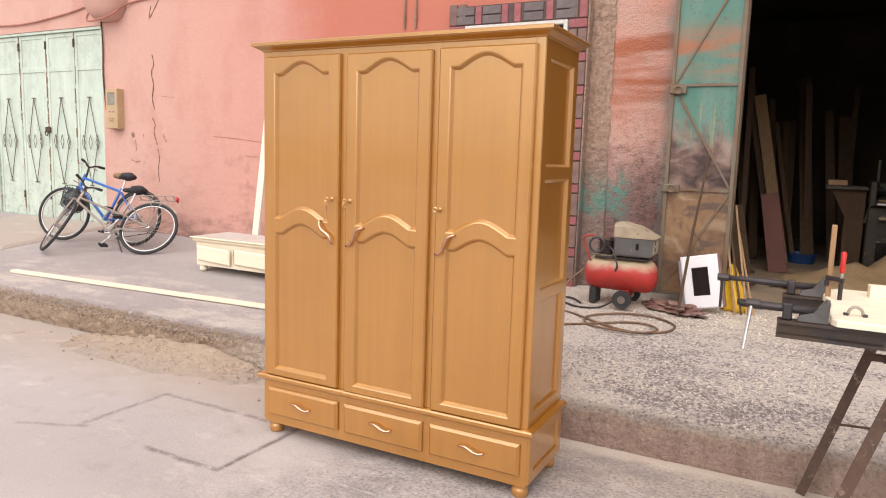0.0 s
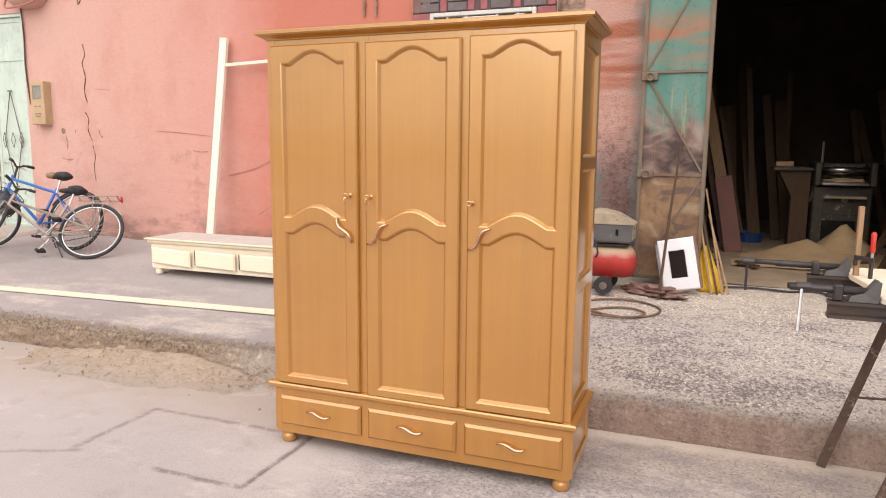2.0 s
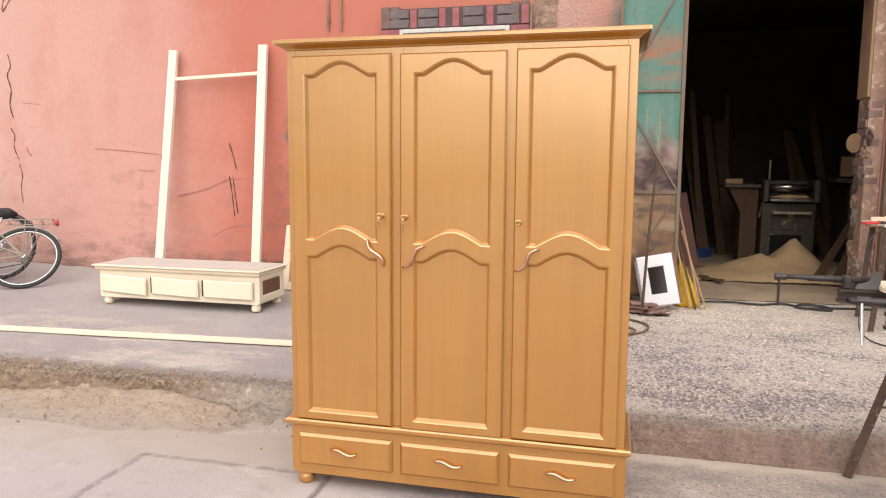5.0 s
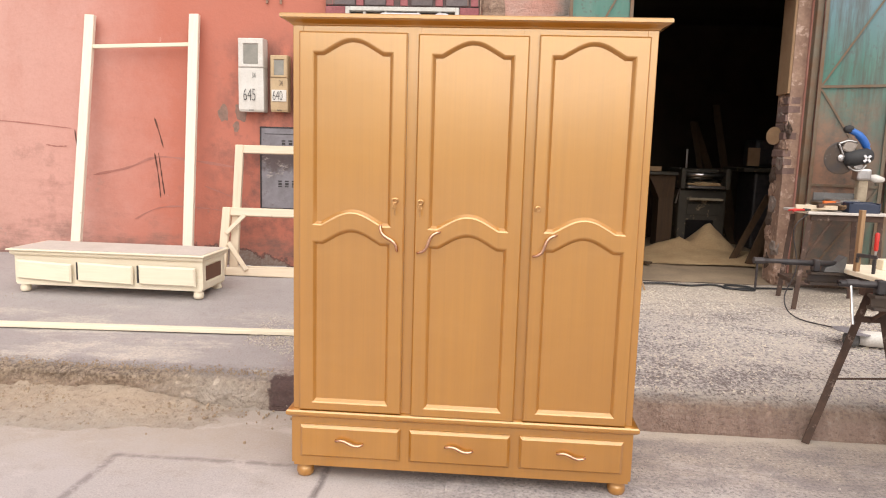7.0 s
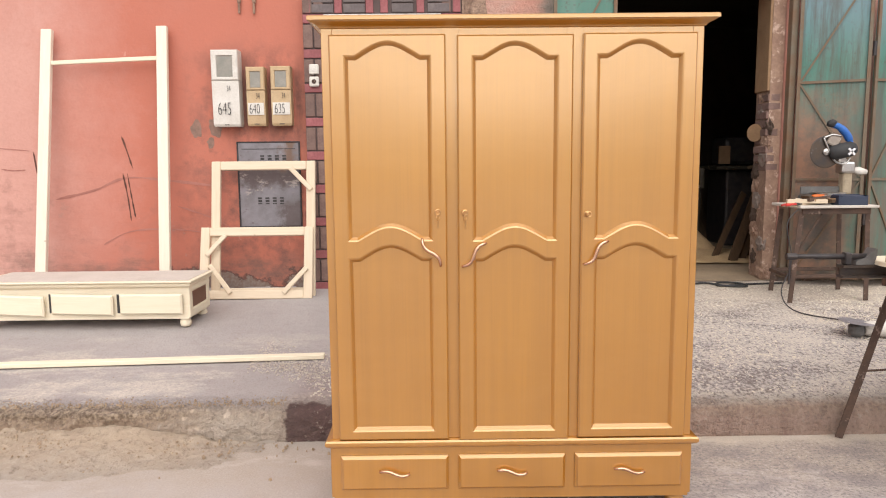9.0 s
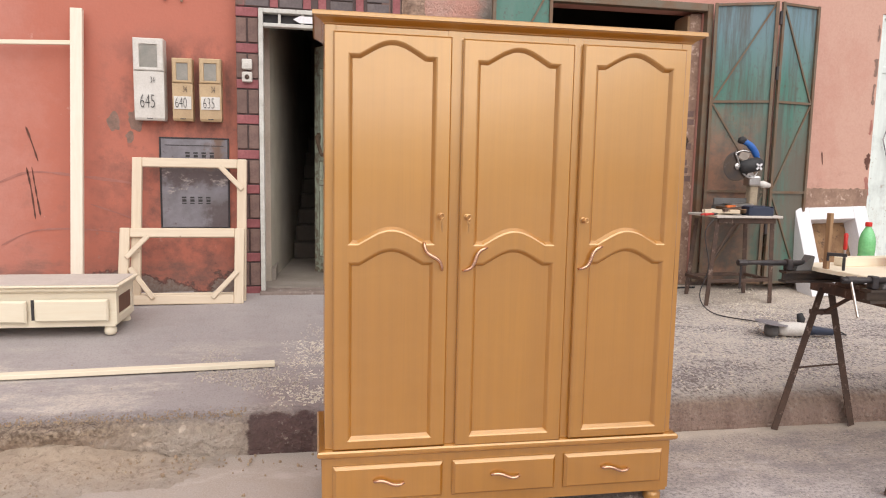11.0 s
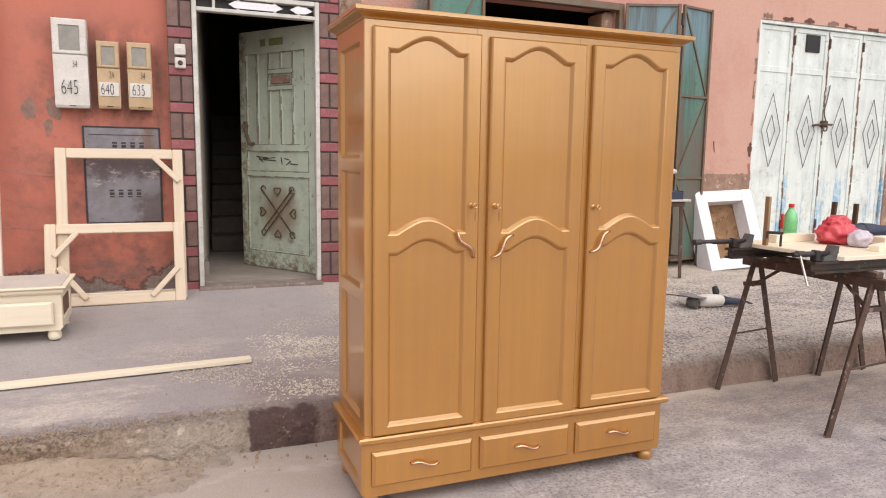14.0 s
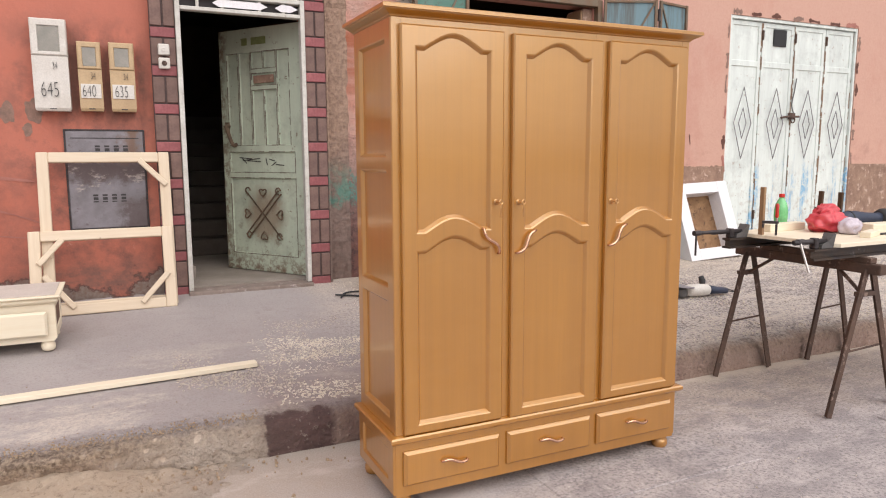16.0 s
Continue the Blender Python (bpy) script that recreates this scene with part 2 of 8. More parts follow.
def pavement_mat():
    """Worn cement; before the workshop it is strewn with shavings trodden into the stone."""
    m, nt, bs = node_mat("pavement_cement")
    v = coords(nt, world_space=True)
    x, y, z = sep(nt, v)
    big = noise_tex(nt, v, 0.9, 6, 0.65)
    mid = noise_tex(nt, v, 7.0, 7, 0.7)
    fine = noise_tex(nt, v, 70.0, 4, 0.7)
    col = mixc(nt, ramp(nt, big, 0.3, 0.7), (0.41, 0.37, 0.355), (0.335, 0.297, 0.286))
    col = mixc(nt, mathn(nt, "MULTIPLY", ramp(nt, mid, 0.52, 0.7), 0.35), col, (0.275, 0.23, 0.222))
    # sawdust blown over the front of the pavement
    dust = noise_tex(nt, coords(nt, (1.0, 2.2, 1.0), True), 1.5, 7, 0.7)
    near = mathn(nt, "MULTIPLY", ramp(nt, y, 5.1, 4.3), ramp(nt, dust, 0.50, 0.60))
    crumb = noise_tex(nt, v, 42.0, 5, 0.75)
    near = mathn(nt, "MULTIPLY", near, mathn(nt, "ADD", 0.35, mathn(nt, "MULTIPLY", ramp(nt, crumb, 0.42, 0.58), 0.65)))
    col = mixc(nt, mathn(nt, "MULTIPLY", near, 0.75), col, (0.62, 0.55, 0.47))
    # shavings and dark chippings before the workshop
    wx = mathn(nt, "ADD", x, mathn(nt, "MULTIPLY", mathn(nt, "SUBTRACT", big, 0.5), 1.6))
    shop = ramp(nt, wx, -2.3, -1.5)
    chip = noise_tex(nt, coords(nt, (1.0, 0.7, 1.0), True), 54.0, 4, 0.62, 0.5)
    thick = noise_tex(nt, coords(nt, (0.8, 1.9, 1.0), True), 1.9, 6, 0.7)
    pale = mathn(nt, "ADD", chip, mathn(nt, "MULTIPLY", mathn(nt, "SUBTRACT", thick, 0.5), 0.62))
    col = mixc(nt, mathn(nt, "MULTIPLY", mathn(nt, "MULTIPLY", shop, 0.85), ramp(nt, pale, 0.475, 0.56)), col, (0.61, 0.54, 0.465))
    dark = mathn(nt, "MULTIPLY", shop, ramp(nt, pale, 0.44, 0.39))
    col = mixc(nt, mathn(nt, "MULTIPLY", dark, 0.75), col, (0.14, 0.107, 0.09))
    # sawdust carried out of the door
    out = mathn(nt, "MULTIPLY", mathn(nt, "MULTIPLY", shop, ramp(nt, mathn(nt, "ADD", y, mathn(nt, "MULTIPLY", mathn(nt, "SUBTRACT", thick, 0.5), 1.4)), 4.9, 5.9)), ramp(nt, x, 3.4, 2.2))
    col = mixc(nt, mathn(nt, "MULTIPLY", out, 0.6), col, (0.60, 0.50, 0.39))
    # face of the kerb: earthy on one stretch, reddish cement on the other
    side = ramp(nt, mathn(nt, "ADD", x, mathn(nt, "MULTIPLY", mathn(nt, "SUBTRACT", big, 0.5), 0.6)), -3.75, -3.3)
    weep = noise_tex(nt, coords(nt, (9, 1, 1.2), True), 1.0, 6, 0.7)
    tan = mixc(nt, ramp(nt, mid, 0.36, 0.66), (0.45, 0.32, 0.215), (0.29, 0.195, 0.13))
    grey = mixc(nt, ramp(nt, mid, 0.36, 0.66), (0.57, 0.475, 0.385), (0.44, 0.36, 0.29))
    red = mixc(nt, ramp(nt, weep, 0.36, 0.68), (0.44, 0.30, 0.235), (0.30, 0.19, 0.15))
    face = mathn(nt, "MULTIPLY", ramp(nt, mathn(nt, "ADD", z, mathn(nt, "MULTIPLY", mathn(nt, "SUBTRACT", mid, 0.5), 0.07)), 0.185, 0.155), ramp(nt, y, 3.76, 3.70))
    col = mixc(nt, mathn(nt, "MULTIPLY", face, 0.9), col, mixc(nt, ramp(nt, x, -2.9, -2.5), mixc(nt, side, tan, grey), red))
    splash = mathn(nt, "MULTIPLY", face, ramp(nt, noise_tex(nt, v, 3.3, 7, 0.75), 0.60, 0.66))
    col = mixc(nt, mathn(nt, "MULTIPLY", splash, 0.6), col, (0.16, 0.11, 0.10))
    col = mixc(nt, mathn(nt, "MULTIPLY", ramp(nt, fine, 0.5, 0.72), 0.5), col, (0.19, 0.16, 0.155))
    # pebbles bared along the broken kerb edge
    agg = noise_tex(nt, v, 46.0, 3, 0.6)
    lip = mathn(nt, "MULTIPLY", ramp(nt, mathn(nt, "ADD", y, mathn(nt, "MULTIPLY", mathn(nt, "SUBTRACT", mid, 0.5), 0.16)), 3.715, 3.665), ramp(nt, z, 0.09, 0.15))
    edge = mathn(nt, "MULTIPLY", lip, mathn(nt, "SUBTRACT", 1.0, mathn(nt, "MULTIPLY", side, 0.55)))
    col = mixc(nt, mathn(nt, "MULTIPLY", edge, 0.85), col, mixc(nt, ramp(nt, agg, 0.38, 0.62), (0.15, 0.10, 0.068), (0.44, 0.335, 0.235)))
    peb = mathn(nt, "MULTIPLY", agg, edge)
    # dark red wash spilt over the kerb
    sx = mathn(nt, "ADD", x, mathn(nt, "MULTIPLY", mathn(nt, "SUBTRACT", mid, 0.5), 0.11))
    sy = mathn(nt, "ADD", y, mathn(nt, "MULTIPLY", mathn(nt, "SUBTRACT", mid, 0.5), 0.35))
    wash = mathn(nt, "MULTIPLY", mathn(nt, "MULTIPLY", ramp(nt, sx, -2.94, -2.928), ramp(nt, sx, -2.56, -2.60)), ramp(nt, sy, 3.70, 3.66))
    col = mixc(nt, mathn(nt, "MULTIPLY", wash, 0.88), col, mixc(nt, ramp(nt, noise_tex(nt, coords(nt, (1, 1, 3), True), 9.0, 7, 0.75), 0.38, 0.64), (0.038, 0.020, 0.020), (0.115, 0.062, 0.058)))
    faint = mathn(nt, "MULTIPLY", mathn(nt, "MULTIPLY", ramp(nt, sx, -3.0, -2.85), ramp(nt, sx, -1.9, -2.3)), ramp(nt, sy, 4.5, 3.9))
    col = mixc(nt, mathn(nt, "MULTIPLY", faint, 0.35), col, (0.16, 0.085, 0.08))
    # pits and knocked-out stones in the kerb, the pits' shade painted as dark colour
    pit = noise_tex(nt, v, 34.0, 4, 0.62)
    kerb = mathn(nt, "MULTIPLY", ramp(nt, mathn(nt, "ADD", y, mathn(nt, "MULTIPLY", mathn(nt, "SUBTRACT", mid, 0.5), 0.3)), 3.80, 3.72), ramp(nt, mid, 0.36, 0.56))
    col = mixc(nt, mathn(nt, "MULTIPLY", kerb, mathn(nt, "MULTIPLY", ramp(nt, pit, 0.43, 0.35), 0.5)), col, (0.10, 0.068, 0.048))
    col = mixc(nt, mathn(nt, "MULTIPLY", kerb, mathn(nt, "MULTIPLY", ramp(nt, pit, 0.60, 0.68), 0.5)), col, (0.52, 0.44, 0.365))
    nt.links.new(col, bs.inputs["Base Color"])
    bs.inputs["Roughness"].default_value = 0.92
    h = mathn(nt, "ADD", mathn(nt, "MULTIPLY", mid, 1.0), mathn(nt, "MULTIPLY", fine, 0.35))
    bumpn(nt, bs, mathn(nt, "ADD", mathn(nt, "ADD", h, mathn(nt, "MULTIPLY", mathn(nt, "MULTIPLY", pit, kerb), 3.0)), mathn(nt, "MULTIPLY", mathn(nt, "MULTIPLY", chip, shop), 0.7)), 0.8, 0.02)
    return m


def road_mat(name="road_cement", a=(0.49, 0.438, 0.42), b=(0.40, 0.354, 0.34)):
    m, nt, bs = node_mat(name)
    v = coords(nt, world_space=True)
    x, y, z = sep(nt, v)
    big = noise_tex(nt, v, 0.8, 6, 0.6)
    mid = noise_tex(nt, v, 5.0, 8, 0.72)
    fine = noise_tex(nt, v, 120.0, 5, 0.75)
    col = mixc(nt, ramp(nt, big, 0.3, 0.7), a, b)
    col = mixc(nt, mathn(nt, "MULTIPLY", ramp(nt, mid, 0.55, 0.72), 0.45), col, tuple(0.62 * c for c in b))
    # dust washed up along the kerb
    wy = mathn(nt, "ADD", y, mathn(nt, "MULTIPLY", mathn(nt, "SUBTRACT", mid, 0.5), 1.1))
    col = mixc(nt, mathn(nt, "MULTIPLY", ramp(nt, wy, 2.65, 3.25), 0.85), col, (0.40, 0.335, 0.275))
    # gravelly stretch with pale specks before the workshop
    gx = mathn(nt, "ADD", x, mathn(nt, "MULTIPLY", mathn(nt, "SUBTRACT", big, 0.5), 1.5))
    gravel = ramp(nt, gx, -2.5, -1.7)
    speck = noise_tex(nt, v, 55.0, 4, 0.7)
    col = mixc(nt, mathn(nt, "MULTIPLY", gravel, mathn(nt, "MULTIPLY", ramp(nt, speck, 0.50, 0.38), 0.75)), col, (0.15, 0.135, 0.14))
    col = mixc(nt, mathn(nt, "MULTIPLY", gravel, mathn(nt, "MULTIPLY", ramp(nt, speck, 0.60, 0.66), 0.75)), col, (0.62, 0.57, 0.54))
    blot = noise_tex(nt, coords(nt, (1, 1.6, 1), True), 3.2, 8, 0.75)
    col = mixc(nt, mathn(nt, "MULTIPLY", gravel, mathn(nt, "MULTIPLY", ramp(nt, blot, 0.44, 0.60), 0.55)), col, (0.17, 0.152, 0.158))
    foot = mathn(nt, "MULTIPLY", ramp(nt, mathn(nt, "ADD", y, mathn(nt, "MULTIPLY", mathn(nt, "SUBTRACT", mid, 0.5), 0.25)), 3.46, 3.54), gravel)
    col = mixc(nt, mathn(nt, "MULTIPLY", foot, 0.7), col, (0.60, 0.51, 0.41))
    col = mixc(nt, mathn(nt, "MULTIPLY", ramp(nt, fine, 0.52, 0.68), 0.5), col, tuple(0.5 * c for c in b))
    col = mixc(nt, mathn(nt, "MULTIPLY", ramp(nt, fine, 0.46, 0.32), 0.35), col, tuple(1.35 * c for c in a))
    # dirt-filled joints round a slab let into the street
    wx = mathn(nt, "ADD", x, mathn(nt, "MULTIPLY", mathn(nt, "SUBTRACT", mid, 0.5), 0.045))
    wv = mathn(nt, "ADD", y, mathn(nt, "MULTIPLY", mathn(nt, "SUBTRACT", mid, 0.5), 0.045))
    broken = noise_tex(nt, v, 11.0, 5, 0.7)

    def seam(along, at, width, other, lo, hi, amount):
        d = mathn(nt, "ABSOLUTE", mathn(nt, "SUBTRACT", along, at), 0.0)
        ends = mathn(nt, "MULTIPLY", ramp(nt, other, lo - 0.02, lo + 0.02), ramp(nt, other, hi + 0.02, hi - 0.02))
        k = mathn(nt, "MULTIPLY", mathn(nt, "MULTIPLY", ramp(nt, d, width, width * 0.3), ends), ramp(nt, broken, 0.36, 0.52))
        return mathn(nt, "MULTIPLY", k, amount)
    tilted = mathn(nt, "SUBTRACT", wv, mathn(nt, "MULTIPLY", mathn(nt, "ADD", x, 3.7), 0.45))
    for args in ((wx, -3.478, 0.034, y, 2.34, 2.93, 0.55), (wv, 2.918, 0.030, x, -3.48, -2.5, 0.55), (wv, 2.311, 0.024, x, -2.93, -2.42, 0.75), (wx, -2.413, 0.026, y, 2.30, 2.93, 0.75), (tilted, 2.21, 0.026, x, -3.80, -3.42, 0.45)):
        col = mixc(nt, seam(*args), col, (0.15, 0.125, 0.12))
    smudge = noise_tex(nt, coords(nt, (1, 1.8, 1), True), 2.4, 7, 0.7)
    col = mixc(nt, mathn(nt, "MULTIPLY", ramp(nt, smudge, 0.56, 0.68), 0.3), col, tuple(1.45 * c for c in a))
    nt.links.new(col, bs.inputs["Base Color"])
    bs.inputs["Roughness"].default_value = 0.9
    bumpn(nt, bs, mathn(nt, "ADD", mid, mathn(nt, "MULTIPLY", fine, 0.5)), 0.4, 0.008)
    return m


def sand_mat():
    """Sand that thins out into the road's dust at its rim."""
    m, nt, bs = node_mat("dusty_sand")
    v = coords(nt, world_space=True)
    x, y, z = sep(nt, v)
    mid = noise_tex(nt, v, 6.0, 8, 0.72)
    fine = noise_tex(nt, v, 30.0, 6, 0.75)
    sand = mixc(nt, ramp(nt, mid, 0.35, 0.65), (0.56, 0.43, 0.305), (0.45, 0.335, 0.235))
    rim = ramp(nt, mathn(nt, "ADD", y, mathn(nt, "MULTIPLY", mathn(nt, "SUBTRACT", mid, 0.5), 0.60)), 3.12, 3.46)
    rim = mathn(nt, "MULTIPLY", rim, ramp(nt, mathn(nt, "ADD", x, mathn(nt, "MULTIPLY", mathn(nt, "SUBTRACT", mid, 0.5), 0.8)), -2.95, -3.55))
    col = mixc(nt, mathn(nt, "ADD", 0.10, mathn(nt, "MULTIPLY", rim, 0.68)), (0.405, 0.35, 0.305), sand)
    col = mixc(nt, mathn(nt, "MULTIPLY", ramp(nt, fine, 0.54, 0.66), 0.7), col, (0.20, 0.15, 0.105))
    col = mixc(nt, mathn(nt, "MULTIPLY", ramp(nt, fine, 0.44, 0.34), 0.4), col, (0.60, 0.52, 0.42))
    nt.links.new(col, bs.inputs["Base Color"])
    bs.inputs["Roughness"].default_value = 0.95
    bumpn(nt, bs, mathn(nt, "ADD", mid, mathn(nt, "MULTIPLY", fine, 0.9)), 0.9, 0.03)
    return m


def varnish():
    """Honey-stained wood under a thick satin lacquer."""
    m, nt, bs = node_mat("honey_varnish")
    v = coords(nt)
    grain = noise_tex(nt, coords(nt, (26, 26, 0.6)), 1.0, 5, 0.6, 0.3)
    flame = noise_tex(nt, coords(nt, (3.0, 3.0, 9.0)), 1.0, 5, 0.65, 0.6)
    cloud = noise_tex(nt, v, 1.6, 4, 0.6)
    col = mixc(nt, ramp(nt, cloud, 0.3, 0.7), (0.385, 0.156, 0.015), (0.335, 0.129, 0.012))
    col = mixc(nt, mathn(nt, "MULTIPLY", ramp(nt, grain, 0.42, 0.66), 0.30), col, (0.225, 0.083, 0.008))
    pore = noise_tex(nt, coords(nt, (140, 140, 2.5)), 1.0, 4, 0.6)
    col = mixc(nt, mathn(nt, "MULTIPLY", ramp(nt, pore, 0.50, 0.68), 0.13), col, (0.17, 0.06, 0.006))
    col = mixc(nt, mathn(nt, "MULTIPLY", ramp(nt, flame, 0.45, 0.72), 0.14), col, (0.45, 0.215, 0.06))
    nt.links.new(col, bs.inputs["Base Color"])
    # the stained fibres shine warmly under the lacquer
    bs.inputs["Roughness"].default_value, bs.inputs["IOR"].default_value = 0.33, 2.05
    bs.inputs["Specular IOR Level"].default_value = 1.0
    bs.inputs["Specular Tint"].default_value = (1.0, 0.71, 0.36, 1)
    bs.inputs["Coat Weight"].default_value, bs.inputs["Coat Roughness"].default_value = 1.0, 0.13
    bs.inputs["Coat IOR"].default_value = 1.58
    bumpn(nt, bs, mathn(nt, "ADD", grain, mathn(nt, "MULTIPLY", cloud, 2.0)), 0.03, 0.002)
    return m


def door_paint(name, base, under, blue=False, halo=False):
    """Old gloss paint on sheet steel: drips, chips and rust; blue brush marks where asked."""
    m, nt, bs = node_mat(name)
    v = coords(nt, world_space=True)
    x, y, z = sep(nt, v)
    n = noise_tex(nt, v, 4.0, 8, 0.75)
    st = noise_tex(nt, coords(nt, (6, 1, 0.7), True), 1.5, 6, 0.7)
    fine = noise_tex(nt, v, 50, 4, 0.7)
    col = mixc(nt, ramp(nt, st, 0.35, 0.7), base, tuple(0.8 * c for c in base))
    col = mixc(nt, mathn(nt, "MULTIPLY", ramp(nt, n, 0.50, 0.66), 0.45), col, tuple(0.55 * c for c in base))
    col = mixc(nt, mathn(nt, "MULTIPLY", mathn(nt, "MULTIPLY", ramp(nt, noise_tex(nt, v, 9.0, 8, 0.75), 0.52, 0.62), ramp(nt, z, 1.5, 0.6)), 0.6), col, under)
    col = mixc(nt, ramp(nt, n, 0.66, 0.69), col, under)
    chips = noise_tex(nt, v, 17.0, 6, 0.72)
    col = mixc(nt, mathn(nt, "MULTIPLY", ramp(nt, chips, 0.63, 0.66), 0.8), col, under)
    if halo:
        # rust run round the ironwork and grime by the latch
        u, w_, h_ = sep(nt, coords(nt))
        du, dh = mathn(nt, "SUBTRACT", u, 0.5), mathn(nt, "SUBTRACT", h_, 0.54)
        r2 = mathn(nt, "ADD", mathn(nt, "MULTIPLY", du, du), mathn(nt, "MULTIPLY", dh, dh))
        r2 = mathn(nt, "ADD", r2, mathn(nt, "MULTIPLY", mathn(nt, "SUBTRACT", n, 0.5), 0.16))
        col = mixc(nt, mathn(nt, "MULTIPLY", ramp(nt, r2, 0.085, 0.02), 0.7), col, (0.24, 0.155, 0.10))
        eu = mathn(nt, "ADD", u, mathn(nt, "MULTIPLY", mathn(nt, "SUBTRACT", n, 0.5), 0.25))
        col = mixc(nt, mathn(nt, "MULTIPLY", mathn(nt, "MULTIPLY", ramp(nt, eu, 0.11, 0.03), ramp(nt, chips, 0.44, 0.54)), 0.75), col, under)
        col = mixc(nt, mathn(nt, "MULTIPLY", mathn(nt, "MULTIPLY", ramp(nt, h_, 0.22, 0.03), ramp(nt, chips, 0.46, 0.56)), 0.8), col, under)
    if blue:
        wz = mathn(nt, "ADD", z, mathn(nt, "MULTIPLY", mathn(nt, "SUBTRACT", n, 0.5), 0.8))
        msk = mathn(nt, "MULTIPLY", mathn(nt, "MULTIPLY", ramp(nt, wz, 1.5, 1.25), ramp(nt, st, 0.54, 0.62)), ramp(nt, chips, 0.40, 0.52))
        col = mixc(nt, mathn(nt, "MULTIPLY", msk, 0.8), col, (0.12, 0.38, 0.62))
    nt.links.new(col, bs.inputs["Base Color"])
    bs.inputs["Roughness"].default_value = 0.5
    bumpn(nt, bs, mathn(nt, "ADD", n, mathn(nt, "MULTIPLY", fine, 0.3)), 0.2, 0.006)
    return m


def hatch_steel():
    """Grey sheet steel with a rust blot, a sooty band and pale scrapes."""
    m, nt, bs = node_mat("stained_hatch_steel")
    v = coords(nt)
    x, y, z = sep(nt, v)
    n = noise_tex(nt, v, 5.0, 8, 0.72)
    s_ = noise_tex(nt, coords(nt, (6, 1, 14)), 1.0, 7, 0.7)
    wob = mathn(nt, "MULTIPLY", mathn(nt, "SUBTRACT", n, 0.5), 0.5)
    col = mixc(nt, ramp(nt, n, 0.38, 0.62), (0.25, 0.235, 0.255), (0.17, 0.155, 0.165))
    wz = mathn(nt, "ADD", z, wob)
    band = mathn(nt, "MULTIPLY", ramp(nt, wz, 0.33, 0.42), ramp(nt, wz, 0.60, 0.50))
    col = mixc(nt, mathn(nt, "MULTIPLY", band, 0.75), col, (0.095, 0.06, 0.055))
    wx = mathn(nt, "ADD", x, wob)
    blot = mathn(nt, "MULTIPLY", ramp(nt, mathn(nt, "ABSOLUTE", mathn(nt, "SUBTRACT", wx, 0.19), 0.0), 0.10, 0.03), ramp(nt, wz, 0.52, 0.60))
    col = mixc(nt, mathn(nt, "MULTIPLY", blot, 0.8), col, (0.17, 0.09, 0.05))
    low = mathn(nt, "MULTIPLY", ramp(nt, wx, 0.05, 0.14), ramp(nt, wz, 0.27, 0.20))
    col = mixc(nt, mathn(nt, "MULTIPLY", low, 0.7), col, (0.085, 0.055, 0.05))
    rub = mathn(nt, "MULTIPLY", ramp(nt, s_, 0.54, 0.60), mathn(nt, "MULTIPLY", ramp(nt, wz, 0.28, 0.34), ramp(nt, wz, 0.52, 0.44)))
    col = mixc(nt, mathn(nt, "MULTIPLY", rub, 0.75), col, (0.46, 0.40, 0.36))
    col = mixc(nt, mathn(nt, "MULTIPLY", ramp(nt, noise_tex(nt, v, 16.0, 7, 0.75), 0.60, 0.66), 0.6), col, (0.10, 0.07, 0.065))
    nt.links.new(col, bs.inputs["Base Color"])
    bs.inputs["Roughness"].default_value, bs.inputs["Metallic"].default_value = 0.5, 0.15
    bumpn(nt, bs, n, 0.3, 0.008)
    return m


